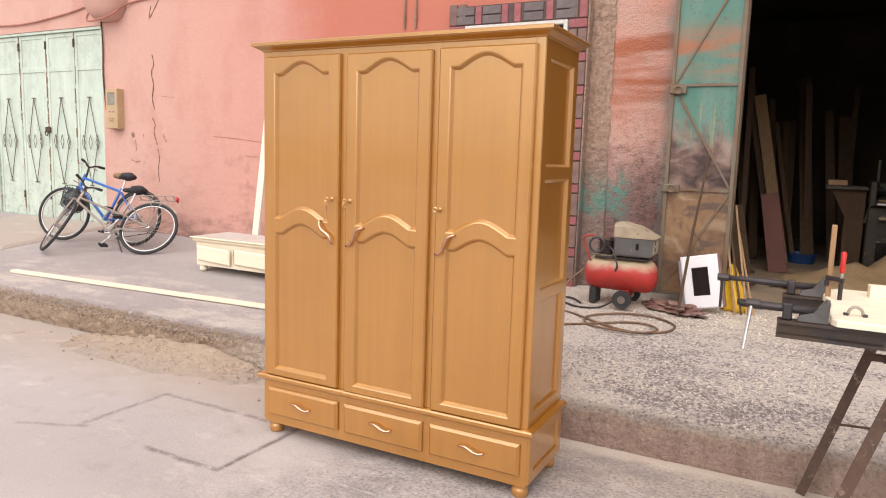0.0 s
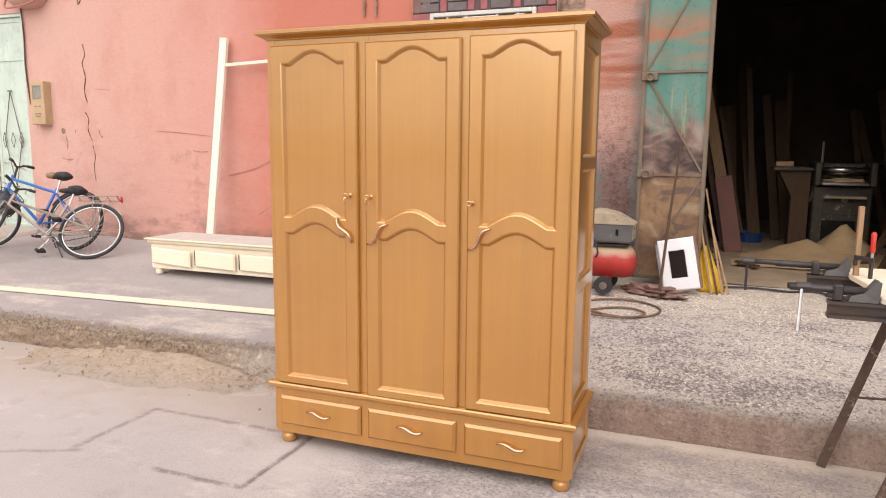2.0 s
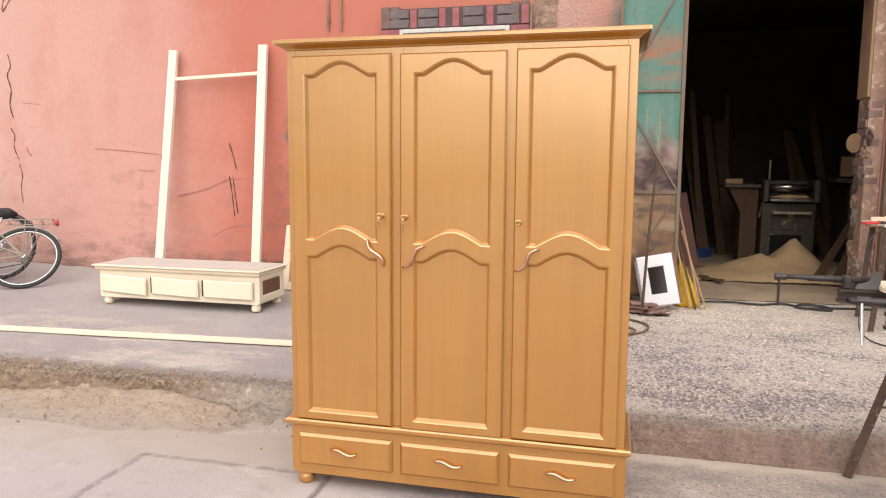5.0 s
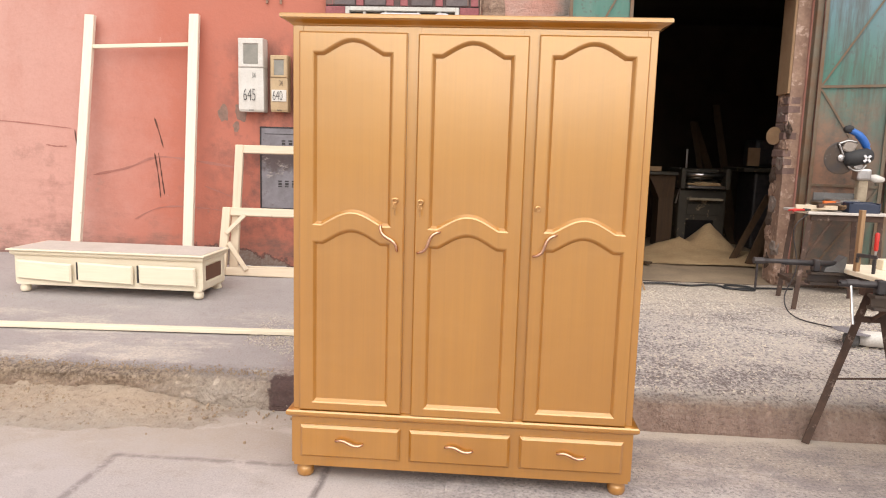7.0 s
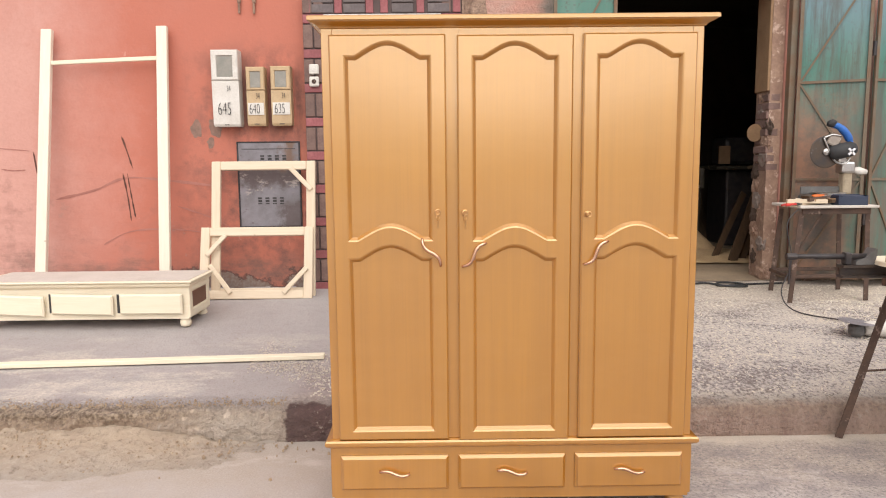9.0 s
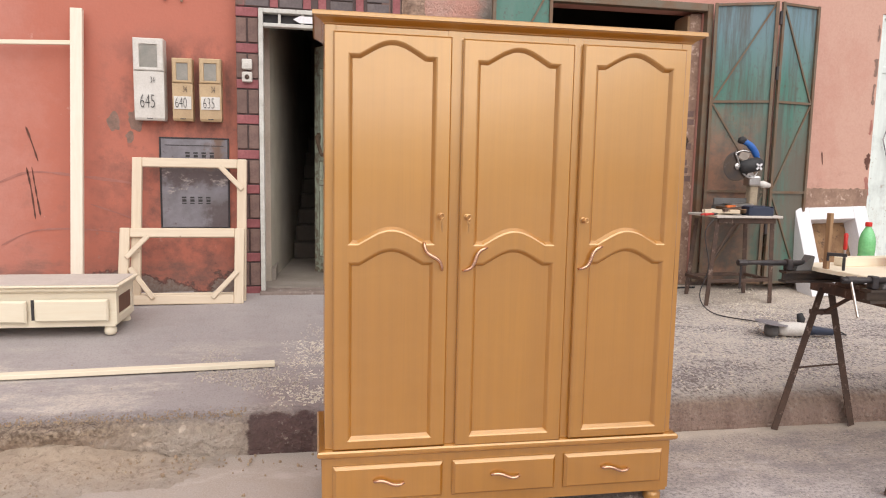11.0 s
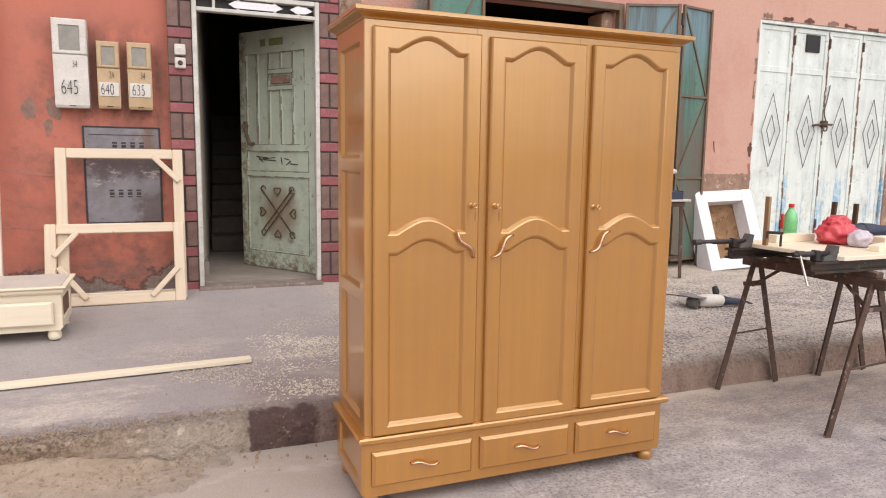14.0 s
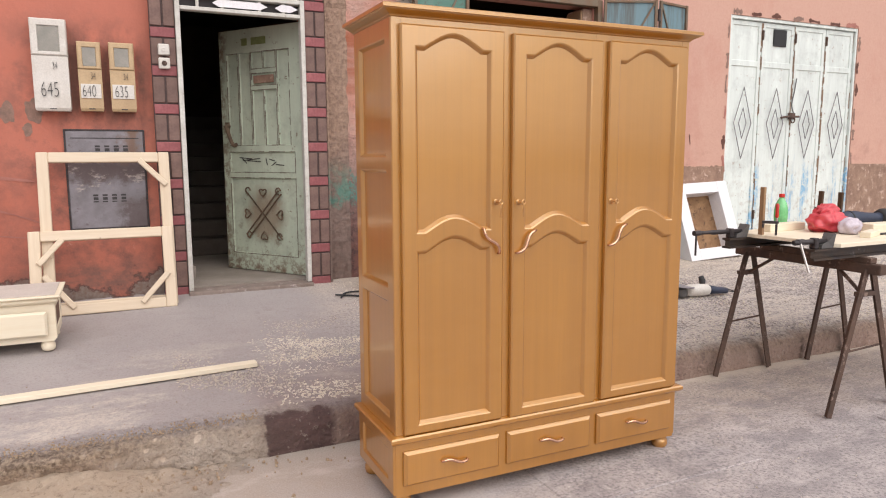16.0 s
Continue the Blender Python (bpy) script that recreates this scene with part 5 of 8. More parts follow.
def house_door():
    """White steel frame with an ornamented transom, and a mint leaf standing open inwards."""
    d = thing("door_house", Matrix.Translation((-3.05, WALL_Y, 0.415)), "chipped mint steel house door standing ajar in a white frame", "door", kind="structure")
    f = bmesh.new()
    h = 2.39
    ya, yb = -0.142, -0.062
    box(f, -0.005, 0.032, ya, yb, 0.002, h - 0.002, 0.004)
    box(f, 0.981, 1.018, ya, yb, 0.002, h - 0.002, 0.004)
    box(f, 0.032, 0.981, ya, yb, h - 0.038, h - 0.002, 0.004)
    box(f, 0.032, 0.981, ya, yb, h - 0.150, h - 0.120, 0.004)
    part("door_frame", f, M_JAMB, d)
    t = bmesh.new()
    for x in (0.155, 0.345, 0.64, 0.835):
        box(t, x, x + 0.022, ya + 0.015, ya + 0.04, h - 0.125, h - 0.04)
    part("transom_bar", t, M_JAMB, d)
    # black sheet added to stand for the unlit space behind the transom
    part("transom_shade", boxed(0.032, 0.981, yb - 0.012, yb - 0.008, h - 0.125, h - 0.04), M_INK, d, "black sheet added for the dark behind the transom")
    for a, b in ((0.28, 0.715), (0.775, 0.965)):
        o = bmesh.new()
        zc = h - 0.079
        pts = [(a, zc), (a + 0.05, zc - 0.028), (b - 0.06, zc - 0.028), (b, zc), (b - 0.06, zc + 0.028), (a + 0.05, zc + 0.028)]
        fr = [o.verts.new((x, ya + 0.011, z)) for x, z in pts]
        bk = [o.verts.new((x, ya + 0.023, z)) for x, z in pts]
        o.faces.new(fr)
        o.faces.new(bk[::-1])
        for i in range(6):
            o.faces.new((fr[i - 1], fr[i], bk[i], bk[i - 1]))
        part("ornament", o, M_WHITE, d)
    # the leaf: hinge at the far jamb, swung inwards
    leaf_w, leaf_h = 1.0, 2.235
    bm = bmesh.new()
    fm = lambda u, v, q: Vector((u, -q, v))
    holes = [rect(0.09, leaf_w - 0.09, 0.16, 0.88), rect(0.09, leaf_w - 0.09, 0.93, 1.12)]
    for i in range(5):
        a = 0.095 + 0.157 * i
        if i in (2, 3):
            if i == 2:
                holes += [rect(a, a + 0.30, 1.72, 1.83)]
            holes += [rect(a, a + 0.143, 1.18, 1.68), rect(a, a + 0.143, 1.87, 2.02)]
        else:
            holes += [rect(a, a + 0.143, 1.18, 2.02)]
    panelled(bm, fm, rect(0.0, leaf_w, 0.0, leaf_h), holes, 0.045, 0.018, 0.006, 0.005)
    leaf = part("leaf", bm, M_DOOR, d, "mint painted leaf with a scrolled cross")
    # thin dark broken lines along the edges of the sunk panels
    gl, rr = bmesh.new(), random.Random(6)
    for hole in holes:
        for (u0, v0), (u1, v1) in zip(hole, hole[1:] + hole[:1]):
            n = max(2, int(math.hypot(u1 - u0, v1 - v0) / 0.06))
            for k in range(n):
                if rr.random() < 0.12:
                    continue
                ww = rr.uniform(0.0015, 0.0045)
                a, b = (u0 + (u1 - u0) * k / n, v0 + (v1 - v0) * k / n), (u0 + (u1 - u0) * (k + 1) / n, v0 + (v1 - v0) * (k + 1) / n)
                box(gl, min(a[0], b[0]) - ww, max(a[0], b[0]) + ww, -0.0018, 0.003, min(a[1], b[1]) - ww, max(a[1], b[1]) + ww)
    part("dark_line", gl, M_DARKLINE, leaf, "dark broken lines along the panel edges")
    ang = math.degrees(math.atan2(0.82, -0.568))
    leaf.matrix_basis = pose(1.02, 0.065, 0.02, 0, 0, ang) @ pose(leaf_w, 0, 0, 0, 0, 180)
    # scrolled cross and hearts
    o = bmesh.new()
    c = (leaf_w / 2, 0.54)
    def scroll(pts, r=0.007):
        tube(o, [fm(c[0] + u, c[1] + v, 0.004) for u, v in pts], r, 6)
    for s in (1, -1):
        for k in (0.016, -0.016):
            scroll([(-0.21 * s - k, -0.21 + k), (0.21 * s - k, 0.21 + k)])
        for e in (1, -1):
            scroll([(0.21 * s * e + 0.030 * math.cos(a) - 0.02 * s * e, 0.21 * e + 0.030 * math.sin(a) + 0.01) for a in (i * 0.7 for i in range(8))])
    for dx, dy in ((0, 1), (0, -1), (1, 0), (-1, 0)):
        pts = []
        for i in range(25):
            a = 6.28319 * i / 24
            hx = 0.042 * math.sin(a) ** 3
            hy = 0.034 * math.cos(a) - 0.014 * math.cos(2 * a) - 0.005 * math.cos(3 * a)
            pts.append((dx * (0.205 + hy) - dy * hx, dy * (0.205 + hy) + dx * hx) if dx else (hx, dy * (0.205 + hy)))
        scroll(pts)
    part("ornament", o, M_BRONZE, leaf, "rusty iron cross with four hearts")
    bm = bmesh.new()
    tube(bm, smooth_path([fm(0.10, 1.36, 0.0), fm(0.10, 1.36, 0.04), fm(0.11, 1.34, 0.045), fm(0.18, 1.19, 0.045), fm(0.18, 1.19, 0.0)], 4), 0.018, 8)
    box(bm, 0.06, 0.11, -0.02, 0.0, 1.30, 1.40, 0.004)
    part("handle", bm, M_BRONZE, leaf, "dull bronze pull handle")
    part("letter_slot", boxed(0.435, 0.68, -0.006, 0.012, 1.74, 1.81, 0.004), M_WAINSCOT, leaf)
    # the painted number, as plain strokes
    bm = bmesh.new()
    for a, b in ((0.30, 0.37), (0.42, 0.60)):
        box(bm, a, b, -0.0025, 0.001, 2.085, 2.15)
    part("painted_mark", bm, M_GREENINK, leaf, "olive brush marks")
    bm = bmesh.new()
    for a, b, z, q in ((0.20, 0.36, 1.062, 4), (0.24, 0.46, 1.05, -5), (0.30, 0.47, 1.034, 3), (0.22, 0.30, 1.04, 40), (0.51, 0.58, 1.03, 78), (0.58, 0.65, 1.045, 12), (0.60, 0.67, 1.01, -30), (0.66, 0.76, 1.0, 5)):
        box(bm, (a - b) / 2, (b - a) / 2, 0.013, 0.0165, -0.004, 0.004, m=pose((a + b) / 2, 0, z, 0, q, 0))
    part("scratch", bm, M_INK, leaf)
    return d


house_door()


def gate_leaf(d, p0, p1, z0, z1, name, back=False, first_down=True):
    """One sheet-steel gate leaf between two plan points, with an angle-iron frame, rails and braces."""
    a, b = Vector((*p0, 0)), Vector((*p1, 0))
    u = (b - a).normalized()
    n = Vector((u.y, -u.x, 0))
    L = (b - a).length
    fm = lambda s, v, q: a + u * s + n * q + Vector((0, 0, v))
    def bar(bm, s0, v0, s1, v1, wd=0.014, dp=0.02):
        p, q = fm(s0, v0, 0), fm(s1, v1, 0)
        dr = (q - p).normalized()
        sd = n.cross(dr)
        vs = [bm.verts.new(x + sd * i * wd + n * (dp * (j > 0))) for x in (p, q) for i, j in ((-1, 0), (1, 0), (1, 1), (-1, 1))]
        for i in range(4):
            bm.faces.new((vs[i], vs[(i + 1) % 4], vs[4 + (i + 1) % 4], vs[4 + i]))
        bm.faces.new(vs[:4])
        bm.faces.new(vs[4:])
    bm = bmesh.new()
    vs = [[bm.verts.new(fm(s, v, q)) for s, v in ((0, z0), (L, z0), (L, z1), (0, z1))] for q in (0, -0.006)]
    bm.faces.new(vs[0])
    bm.faces.new(vs[1])
    for i in range(4):
        bm.faces.new((vs[0][i - 1], vs[0][i], vs[1][i], vs[1][i - 1]))
    leaf = part(name, bm, M_GATE, d)
    fr = bmesh.new()
    bar(fr, 0.014, z0, 0.014, z1)
    bar(fr, L - 0.014, z0, L - 0.014, z1)
    for v in (z0 + 0.016, 1.34, 2.19, z1 - 0.016):
        bar(fr, 0.03, v, L - 0.03, v, 0.011, 0.017)
    part("angle_frame", fr, M_GATE_BAR, leaf)
    br = bmesh.new()
    for v0, v1, up in ((2.2, z1 - 0.03, first_down), (1.36, 2.17, not first_down), (z0 + 0.03, 1.32, first_down)):
        bar(br, 0.03, v0 if up else v1, L - 0.03, v1 if up else v0, 0.008, 0.013)
    part("brace", br, M_GATE_BAR, leaf)
    return leaf, fm


gate = thing("gate_workshop_a", Matrix(), "sea-green folded steel gate leaf, scorched and rusty low down", "gate", kind="structure")
lf, fm = gate_leaf(gate, (-1.075, 6.03), (-0.535, 6.03), 0.45, 3.12, "leaf")
gate_leaf(gate, (-1.065, 6.10), (-0.53, 6.13), 0.45, 3.12, "leaf")
for v in (1.345, 2.15):
    bm = bmesh.new()
    box(bm, -1.085, -0.95, 5.985, 6.03, v - 0.03, v + 0.035, 0.005)
    tube(bm, circle((-1.01, 5.98, v), 0.03, (1, 0, 0), (0, 0, 1), 12), 0.008, 6, closed=True)
    part("lock_plate", bm, M_GATE_BAR, lf, "rusty steel hasp plate")
gate_b = thing("gate_workshop_b", Matrix(), "sea-green and pale blue folded steel gate leaf with oil stains", "gate", kind="structure")
gate_leaf(gate_b, (1.12, 6.18), (1.64, 5.97), 0.45, 3.10, "leaf")
lf2, fm2 = gate_leaf(gate_b, (1.67, 5.97), (2.13, 6.06), 0.45, 3.10, "leaf", first_down=False)
bm = bmesh.new()
for v in (2.95, 2.45, 1.0):
    tube(bm, [(1.655, 5.952, v - 0.06), (1.655, 5.952, v + 0.06)], 0.016, 8)
part("hinge", bm, M_IRON, lf2)
bm = bmesh.new()
box(bm, 1.062, 1.12, 6.20, 6.28, 0.44, 3.10, 0.004)
box(bm, -0.56, 1.062, 6.20, 6.28, 3.03, 3.10, 0.004)
box(bm, -0.575, -0.535, 6.20, 6.28, 0.42, 3.03, 0.004)
solid("trim_gate_frame", bm, M_GATE_BAR, "dirty green steel frame round the workshop mouth", "frame")


# ---- brick surround of the house door ----
def brick_surround():
    s = thing("trim_brick_surround", Matrix.Translation((0, WALL_Y - 0.092, 0)), "wine-red and brown brick surround of the house door, standing proud", "brickwork", kind="structure")
    m = bmesh.new()
    for x0, x1, z0, z1 in ((-3.24, -3.057, 0.34, 2.808), (-2.03, -1.855, 0.34, 2.808), (-3.24, -1.855, 2.81, 2.992)):
        box(m, x0, x1, -0.012, 0.092, z0, z1)
    part("mortar", m, M_MORTAR, s)
    part("side_render", boxed(-1.853, -1.838, -0.024, 0.092, 0.34, 2.99, 0.004), M_RENDER, s)
    cache = {}
    def brick(w, h, mt, x, z, rnd=random.Random(8)):
        key = (w, h, mt.name)
        if key not in cache:
            ob = part("brick", boxed(-w / 2, w / 2, -0.028, 0.0, -h / 2, h / 2, 0.004), mt, s)
            cache[key] = ob.data
        else:
            ob = new("brick", cache[key])
            ob.parent = s
        ob.matrix_basis = pose(x, 0.004 * rnd.random(), z, 0, 0, rnd.uniform(-1, 1))
    for xc, w in ((-3.149, 0.180), (-1.943, 0.170)):
        z = 2.475 - 7 * 0.2945
        while z < 2.80:
            brick(w, 0.074, M_BRICK_RED, xc, z)
            for k in (-1, 1):
                brick((w - 0.014) / 2, 0.196, M_BRICK_DARK, xc + k * (w + 0.014) / 4, z + 0.147)
            z += 0.2945
    for k in (0.037, 0.312, 0.584, 0.711, 1.026, 1.341):
        brick(0.066, 0.165, M_BRICK_RED, -3.24 + k, 2.900)
    for k in (0.175, 0.452, 0.872, 1.184):
        for c in (0, 1):
            brick(0.188, 0.074, M_BRICK_GREY, -3.24 + k, 2.857 + 0.086 * c)


brick_surround()


# ---- the wardrobe and its unfinished sister ----
def handle_s(p0, p1, out, bend, r=0.006):
    """A slim wavy pull between two fixing points."""
    p0, p1, out, bend = Vector(p0), Vector(p1), Vector(out), Vector(bend)
    pts = [p0, p0 + out * 0.8]
    for i in range(1, 10):
        t = i / 10
        pts.append(p0.lerp(p1, t) + out * (1 + 0.25 * math.sin(math.pi * t)) + bend * math.sin(2 * math.pi * t))
    pts += [p1 + out * 0.8, p1]
    n = len(pts)
    return tubed(pts, [r * (0.75 + 0.45 * math.sin(math.pi * i / (n - 1))) for i in range(n)], 8)


def arch_loop(hw, z0, z1, arch_top, arch_bot, rise=0.056, half=0.132):
    """Outline of a door field, arched at the top and, where asked, at the bottom."""
    def curve(z, arched):
        pts = [(-hw, z)]
        if arched:
            n = 22
            for i in range(n + 1):
                x = -half + 2 * half * i / n
                u = abs(x) / half
                pts.append((x, z + rise * (0.62 * (1 - u ** 2.2) + 0.38 * (0.5 + 0.5 * math.cos(math.pi * u)))))
        pts.append((hw, z))
        return pts
    return curve(z0, arch_bot) + curve(z1, arch_top)[::-1]


def base_unit(w, front, paint, drawer_mat, tilt=(0, 0, 0)):
    """The low drawer base: plinth box, moulding, three drawers and bun feet. Local origin at its middle on the ground."""
    hw = 0.7675
    bm = bmesh.new()
    loft(bm, [(-hw, hw, -0.23, 0.22, 0.066), (-hw, hw, -0.23, 0.22, 0.312)])
    part("plinth", bm, paint, w)
    for s in (-1, 1):
        side = bmesh.new()
        panelled(side, lambda u, v, q: Vector((s * (hw + 0.012 + q), u, v)), rect(-0.228, 0.218, 0.078, 0.308), [rect(-0.17, 0.165, 0.125, 0.27)], 0.012, 0.009, 0.008, 0.003)
        part("base_side", side, paint, w)
    bm = bmesh.new()
    o = [(0.000, 0.300), (0.012, 0.306), (0.024, 0.314), (0.030, 0.322), (0.030, 0.334), (0.024, 0.341), (0.0, 0.344)]
    loft(bm, [(-hw - d, hw + d, -0.232 - d, 0.222 + d * 0.4, z) for d, z in o])
    part("base_moulding", bm, paint, w)
    for fx in (-0.725, 0.725):
        for fy in (-0.185, 0.18):
            bm = lathe(bmesh.new(), [(0.027, 0.0), (0.036, 0.006), (0.041, 0.022), (0.039, 0.044), (0.033, 0.052), (0.036, 0.058), (0.037, 0.0765)], 20, Matrix.Translation((fx, fy, 0)))
            part("foot", bm, paint, w, smooth=True)
    for i, (a, b) in enumerate(((-0.735, -0.272), (-0.230, 0.230), (0.272, 0.735))):
        bm = bmesh.new()
        panelled(bm, lambda u, v, q: Vector((u, -0.252 - q, v)), rect(a, b, 0.115, 0.268), [], 0.02, edge=0.012)
        d = part("drawer", bm, drawer_mat, w)
        if tilt[i]:
            d.matrix_basis = Matrix.Translation(((a + b) / 2, -0.018, 0.19)) @ pose(0, 0, 0, 2, tilt[i], -tilt[i]) @ Matrix.Translation((-(a + b) / 2, 0, -0.19))
        if front:
            c = (a + b) / 2
            part("handle", handle_s((c - 0.062, -0.252, 0.205), (c + 0.062, -0.252, 0.193), (0, -0.016, 0), (0, 0, 0.008)), M_COPPER, d, "slim wavy copper-nickel pull", True)


def wardrobe():
    w = thing("wardrobe", Matrix.Translation((-1.78, 3.03, 0.0)), "tall three-door honey-varnished wooden wardrobe with arched panels, standing in the street", "wardrobe")
    base_unit(w, True, M_VARNISH, M_VARNISH)
    hw = 0.7675
    part("carcass", boxed(-hw + 0.021, hw - 0.021, -0.228, 0.22, 0.343, 2.05), M_VARNISH, w)
    fr = bmesh.new()
    for a, b in ((-hw, -hw + 0.045), (hw - 0.045, hw), (-0.285, -0.215), (0.215, 0.285)):
        box(fr, a, b, -0.236, -0.2285, 0.344, 2.05, 0.002)
    box(fr, -hw + 0.045, hw - 0.045, -0.235, -0.2285, 2.005, 2.05)
    part("face_frame", fr, M_VARNISH, w)
    for s in (-1, 1):
        bm = bmesh.new()
        panelled(bm, lambda u, v, q: Vector((s * (hw + q), u, v)), rect(-0.2275, 0.22, 0.344, 2.05), [rect(-0.168, 0.165, 0.40, 0.915), rect(-0.168, 0.165, 0.965, 1.455), rect(-0.168, 0.165, 1.505, 1.975)], 0.020, 0.016, 0.016, 0.003)
        part("side_panel", bm, M_VARNISH, w)
    bm = bmesh.new()
    prof = [(0.0, 2.046), (0.005, 2.049), (0.007, 2.053), (0.014, 2.058), (0.026, 2.064), (0.036, 2.069), (0.040, 2.073), (0.046, 2.074), (0.046, 2.087), (0.042, 2.091)]
    loft(bm, [(-hw - d, hw + d, -0.236 - d, 0.222 + 0.3 * d, z) for d, z in prof])
    part("cornice", bm, M_VARNISH, w)
    for i, c in enumerate((-0.5025, 0.0075, 0.5075)):
        bm = bmesh.new()
        hwid = (0.2325, 0.2325, 0.2275)[i]
        panelled(bm, lambda u, v, q: Vector((c + u, -0.262 - q, v)), rect(-hwid, hwid, 0.347, 2.02),
                 [arch_loop(0.175, 1.195, 1.940, True, True), arch_loop(0.175, 0.383, 1.128, True, False)], 0.024, 0.018, 0.0175, 0.006)
        d = part("door", bm, M_VARNISH, w, "panelled door with two arched fields")
        if i == 1:
            d.matrix_basis = pose(0, 0, -0.004)
        if i == 0:
            p0, p1, lx, sgn = (c + 0.13, 1.205), (c + 0.205, 1.095), c + 0.195, 1
        else:
            p0, p1, lx, sgn = (c - 0.12, 1.19), (c - 0.215, 1.095), c - 0.205, -1
        part("handle", handle_s((p0[0], -0.262, p0[1]), (p1[0], -0.262, p1[1]), (0, -0.016, 0), (-0.010, 0, -0.006) if sgn > 0 else (-0.008, 0, 0.009), 0.0065), M_COPPER, d, "slim wavy copper-nickel pull", True)
        lz = 1.315 if i < 2 else 1.30
        bm = bmesh.new()
        lathe(bm, [(0.012, 0), (0.013, 0.003), (0.009, 0.007), (0.007, 0.012)], 14, pose(lx, -0.262, lz, 90))
        part("lock", bm, M_BRASS, d, "round brass lock collar")
        k = bmesh.new()
        tube(k, [(lx, -0.274, lz), (lx, -0.300, lz)], 0.003, 6)
        tube(k, circle((lx, -0.304, lz + 0.002), 0.010, (1, 0.2, 0), (0, 0, 1), 12), 0.0028, 6, closed=True)
        if i < 2:
            tube(k, circle((lx, -0.304, lz - 0.020), 0.012, (0.5, 0.8, 0), (0, 0, 1), 12), 0.0015, 5, closed=True)
            tube(k, [(lx, -0.304, lz - 0.030), (lx + 0.001, -0.303, lz - 0.062)], 0.0028, 6)
        part("key", k, M_BRASS, d, "small brass key left in the lock")
    return w


wardrobe()
cab = thing("cabinet_base", Matrix.Translation((-4.715, 5.25, 0.315)), "unfinished pale pine drawer base with loose drawer fronts", "cabinet")
base_unit(cab, False, M_PINE, M_PINE, (2.4, 1.5, 0.3))
part("top_rim", boxed(-0.815, 0.815, -0.285, 0.24, 0.3445, 0.358, 0.005, 2), M_PINE, cab, "pale rounded rim of the top")
part("top_board", boxed(-0.785, 0.785, -0.255, 0.225, 0.3585, 0.362, 0.001), M_PLY, cab, "raw grey plywood top")
# black strips stand for the shade in the gaps beside the drawer fronts
for gx, z0, z1 in ((-0.251, 0.120, 0.262), (0.251, 0.115, 0.255), (-0.742, 0.13, 0.25)):
    part("gap_shade_strip", boxed(gx - 0.010, gx + 0.008, -0.2345, -0.225, z0, z1), M_INK, cab, "black strip for the shaded gap beside a loose drawer front")
for s in (-1, 1):
    part("side_inlay", boxed(min(s * 0.771, s * 0.774), max(s * 0.771, s * 0.774), -0.155, 0.15, 0.14, 0.258), M_DARK_PANEL, cab, "dark red-brown hardboard inlay")


# ---- raw timber leaning and lying about ----
def beam_between(p0, p1, wx, wy, b=0.004, roll=0.0):
    """A sawn bar from p0 to p1."""
    p0, p1 = Vector(p0), Vector(p1)
    L = (p1 - p0).length
    m = Matrix.Translation(p0) @ (p1 - p0).to_track_quat("Z", "X").to_matrix().to_4x4() @ pose(0, 0, 0, 0, 0, roll)
    return boxed(-wx / 2, wx / 2, -wy / 2, wy / 2, 0, L, b, m=m)


def aligned_bar(p0, p1, wide, deep, b=0.004, out=(0, -1, 0)):
    """A sawn bar whose broad face looks towards out."""
    p0, p1 = Vector(p0), Vector(p1)
    d = (p1 - p0).normalized()
    s = d.cross(Vector(out)).normalized()
    o = s.cross(d)
    m = Matrix((( s.x, o.x, d.x, p0.x), (s.y, o.y, d.y, p0.y), (s.z, o.z, d.z, p0.z), (0, 0, 0, 1)))
    return boxed(-wide / 2, wide / 2, -deep / 2, deep / 2, 0, (p1 - p0).length, b, m=m)


rack = thing("leaning_frame", Matrix(), "tall raw pine ladder-like frame leaning against the pink wall", "frame")
for xb, xt in ((-5.565, -5.475), (-4.475, -4.475)):
    part("post", aligned_bar((xb, 5.93, pave_z(-5, 5.93) - 0.002), (xt, 6.20, 2.705 + (0.02 if xt > -5 else 0)), 0.092, 0.045), M_PINE_UP, rack)
part("crossbar", aligned_bar((-5.44, 6.165, 2.415), (-4.52, 6.165, 2.45), 0.035, 0.03), M_PINE, rack)


def door_frame_blank(p, w, h, lean_top, label, braces, yaw=0.0):
    """A raw pine frame with mitred looking corners and diagonal braces, leaning on the wall."""
    t = thing("window_casing", pose(*p, -math.degrees(math.atan2(lean_top, h)), 0, yaw), label, "frame", "raw frames by the door")
    b, d = 0.078, 0.042
    part("stile", boxed(0, b, -d, 0, 0, h, 0.008, 2), M_FRAME_UP, t)
    part("stile", boxed(w - b, w, -d, 0, 0, h, 0.008, 2), M_FRAME_UP, t)
    part("rail", boxed(b, w - b, -d, 0, h - b, h - 0.001, 0.008, 2), M_FRAME, t)
    part("rail", boxed(b, w - b, -d, 0, 0.001, b, 0.008, 2), M_FRAME, t)
    for u0, v0, u1, v1 in braces:
        part("brace", aligned_bar((u0, -d - 0.011, v0), (u1, -d - 0.011, v1), 0.042, 0.02, 0.006), M_FRAME, t)
    return t


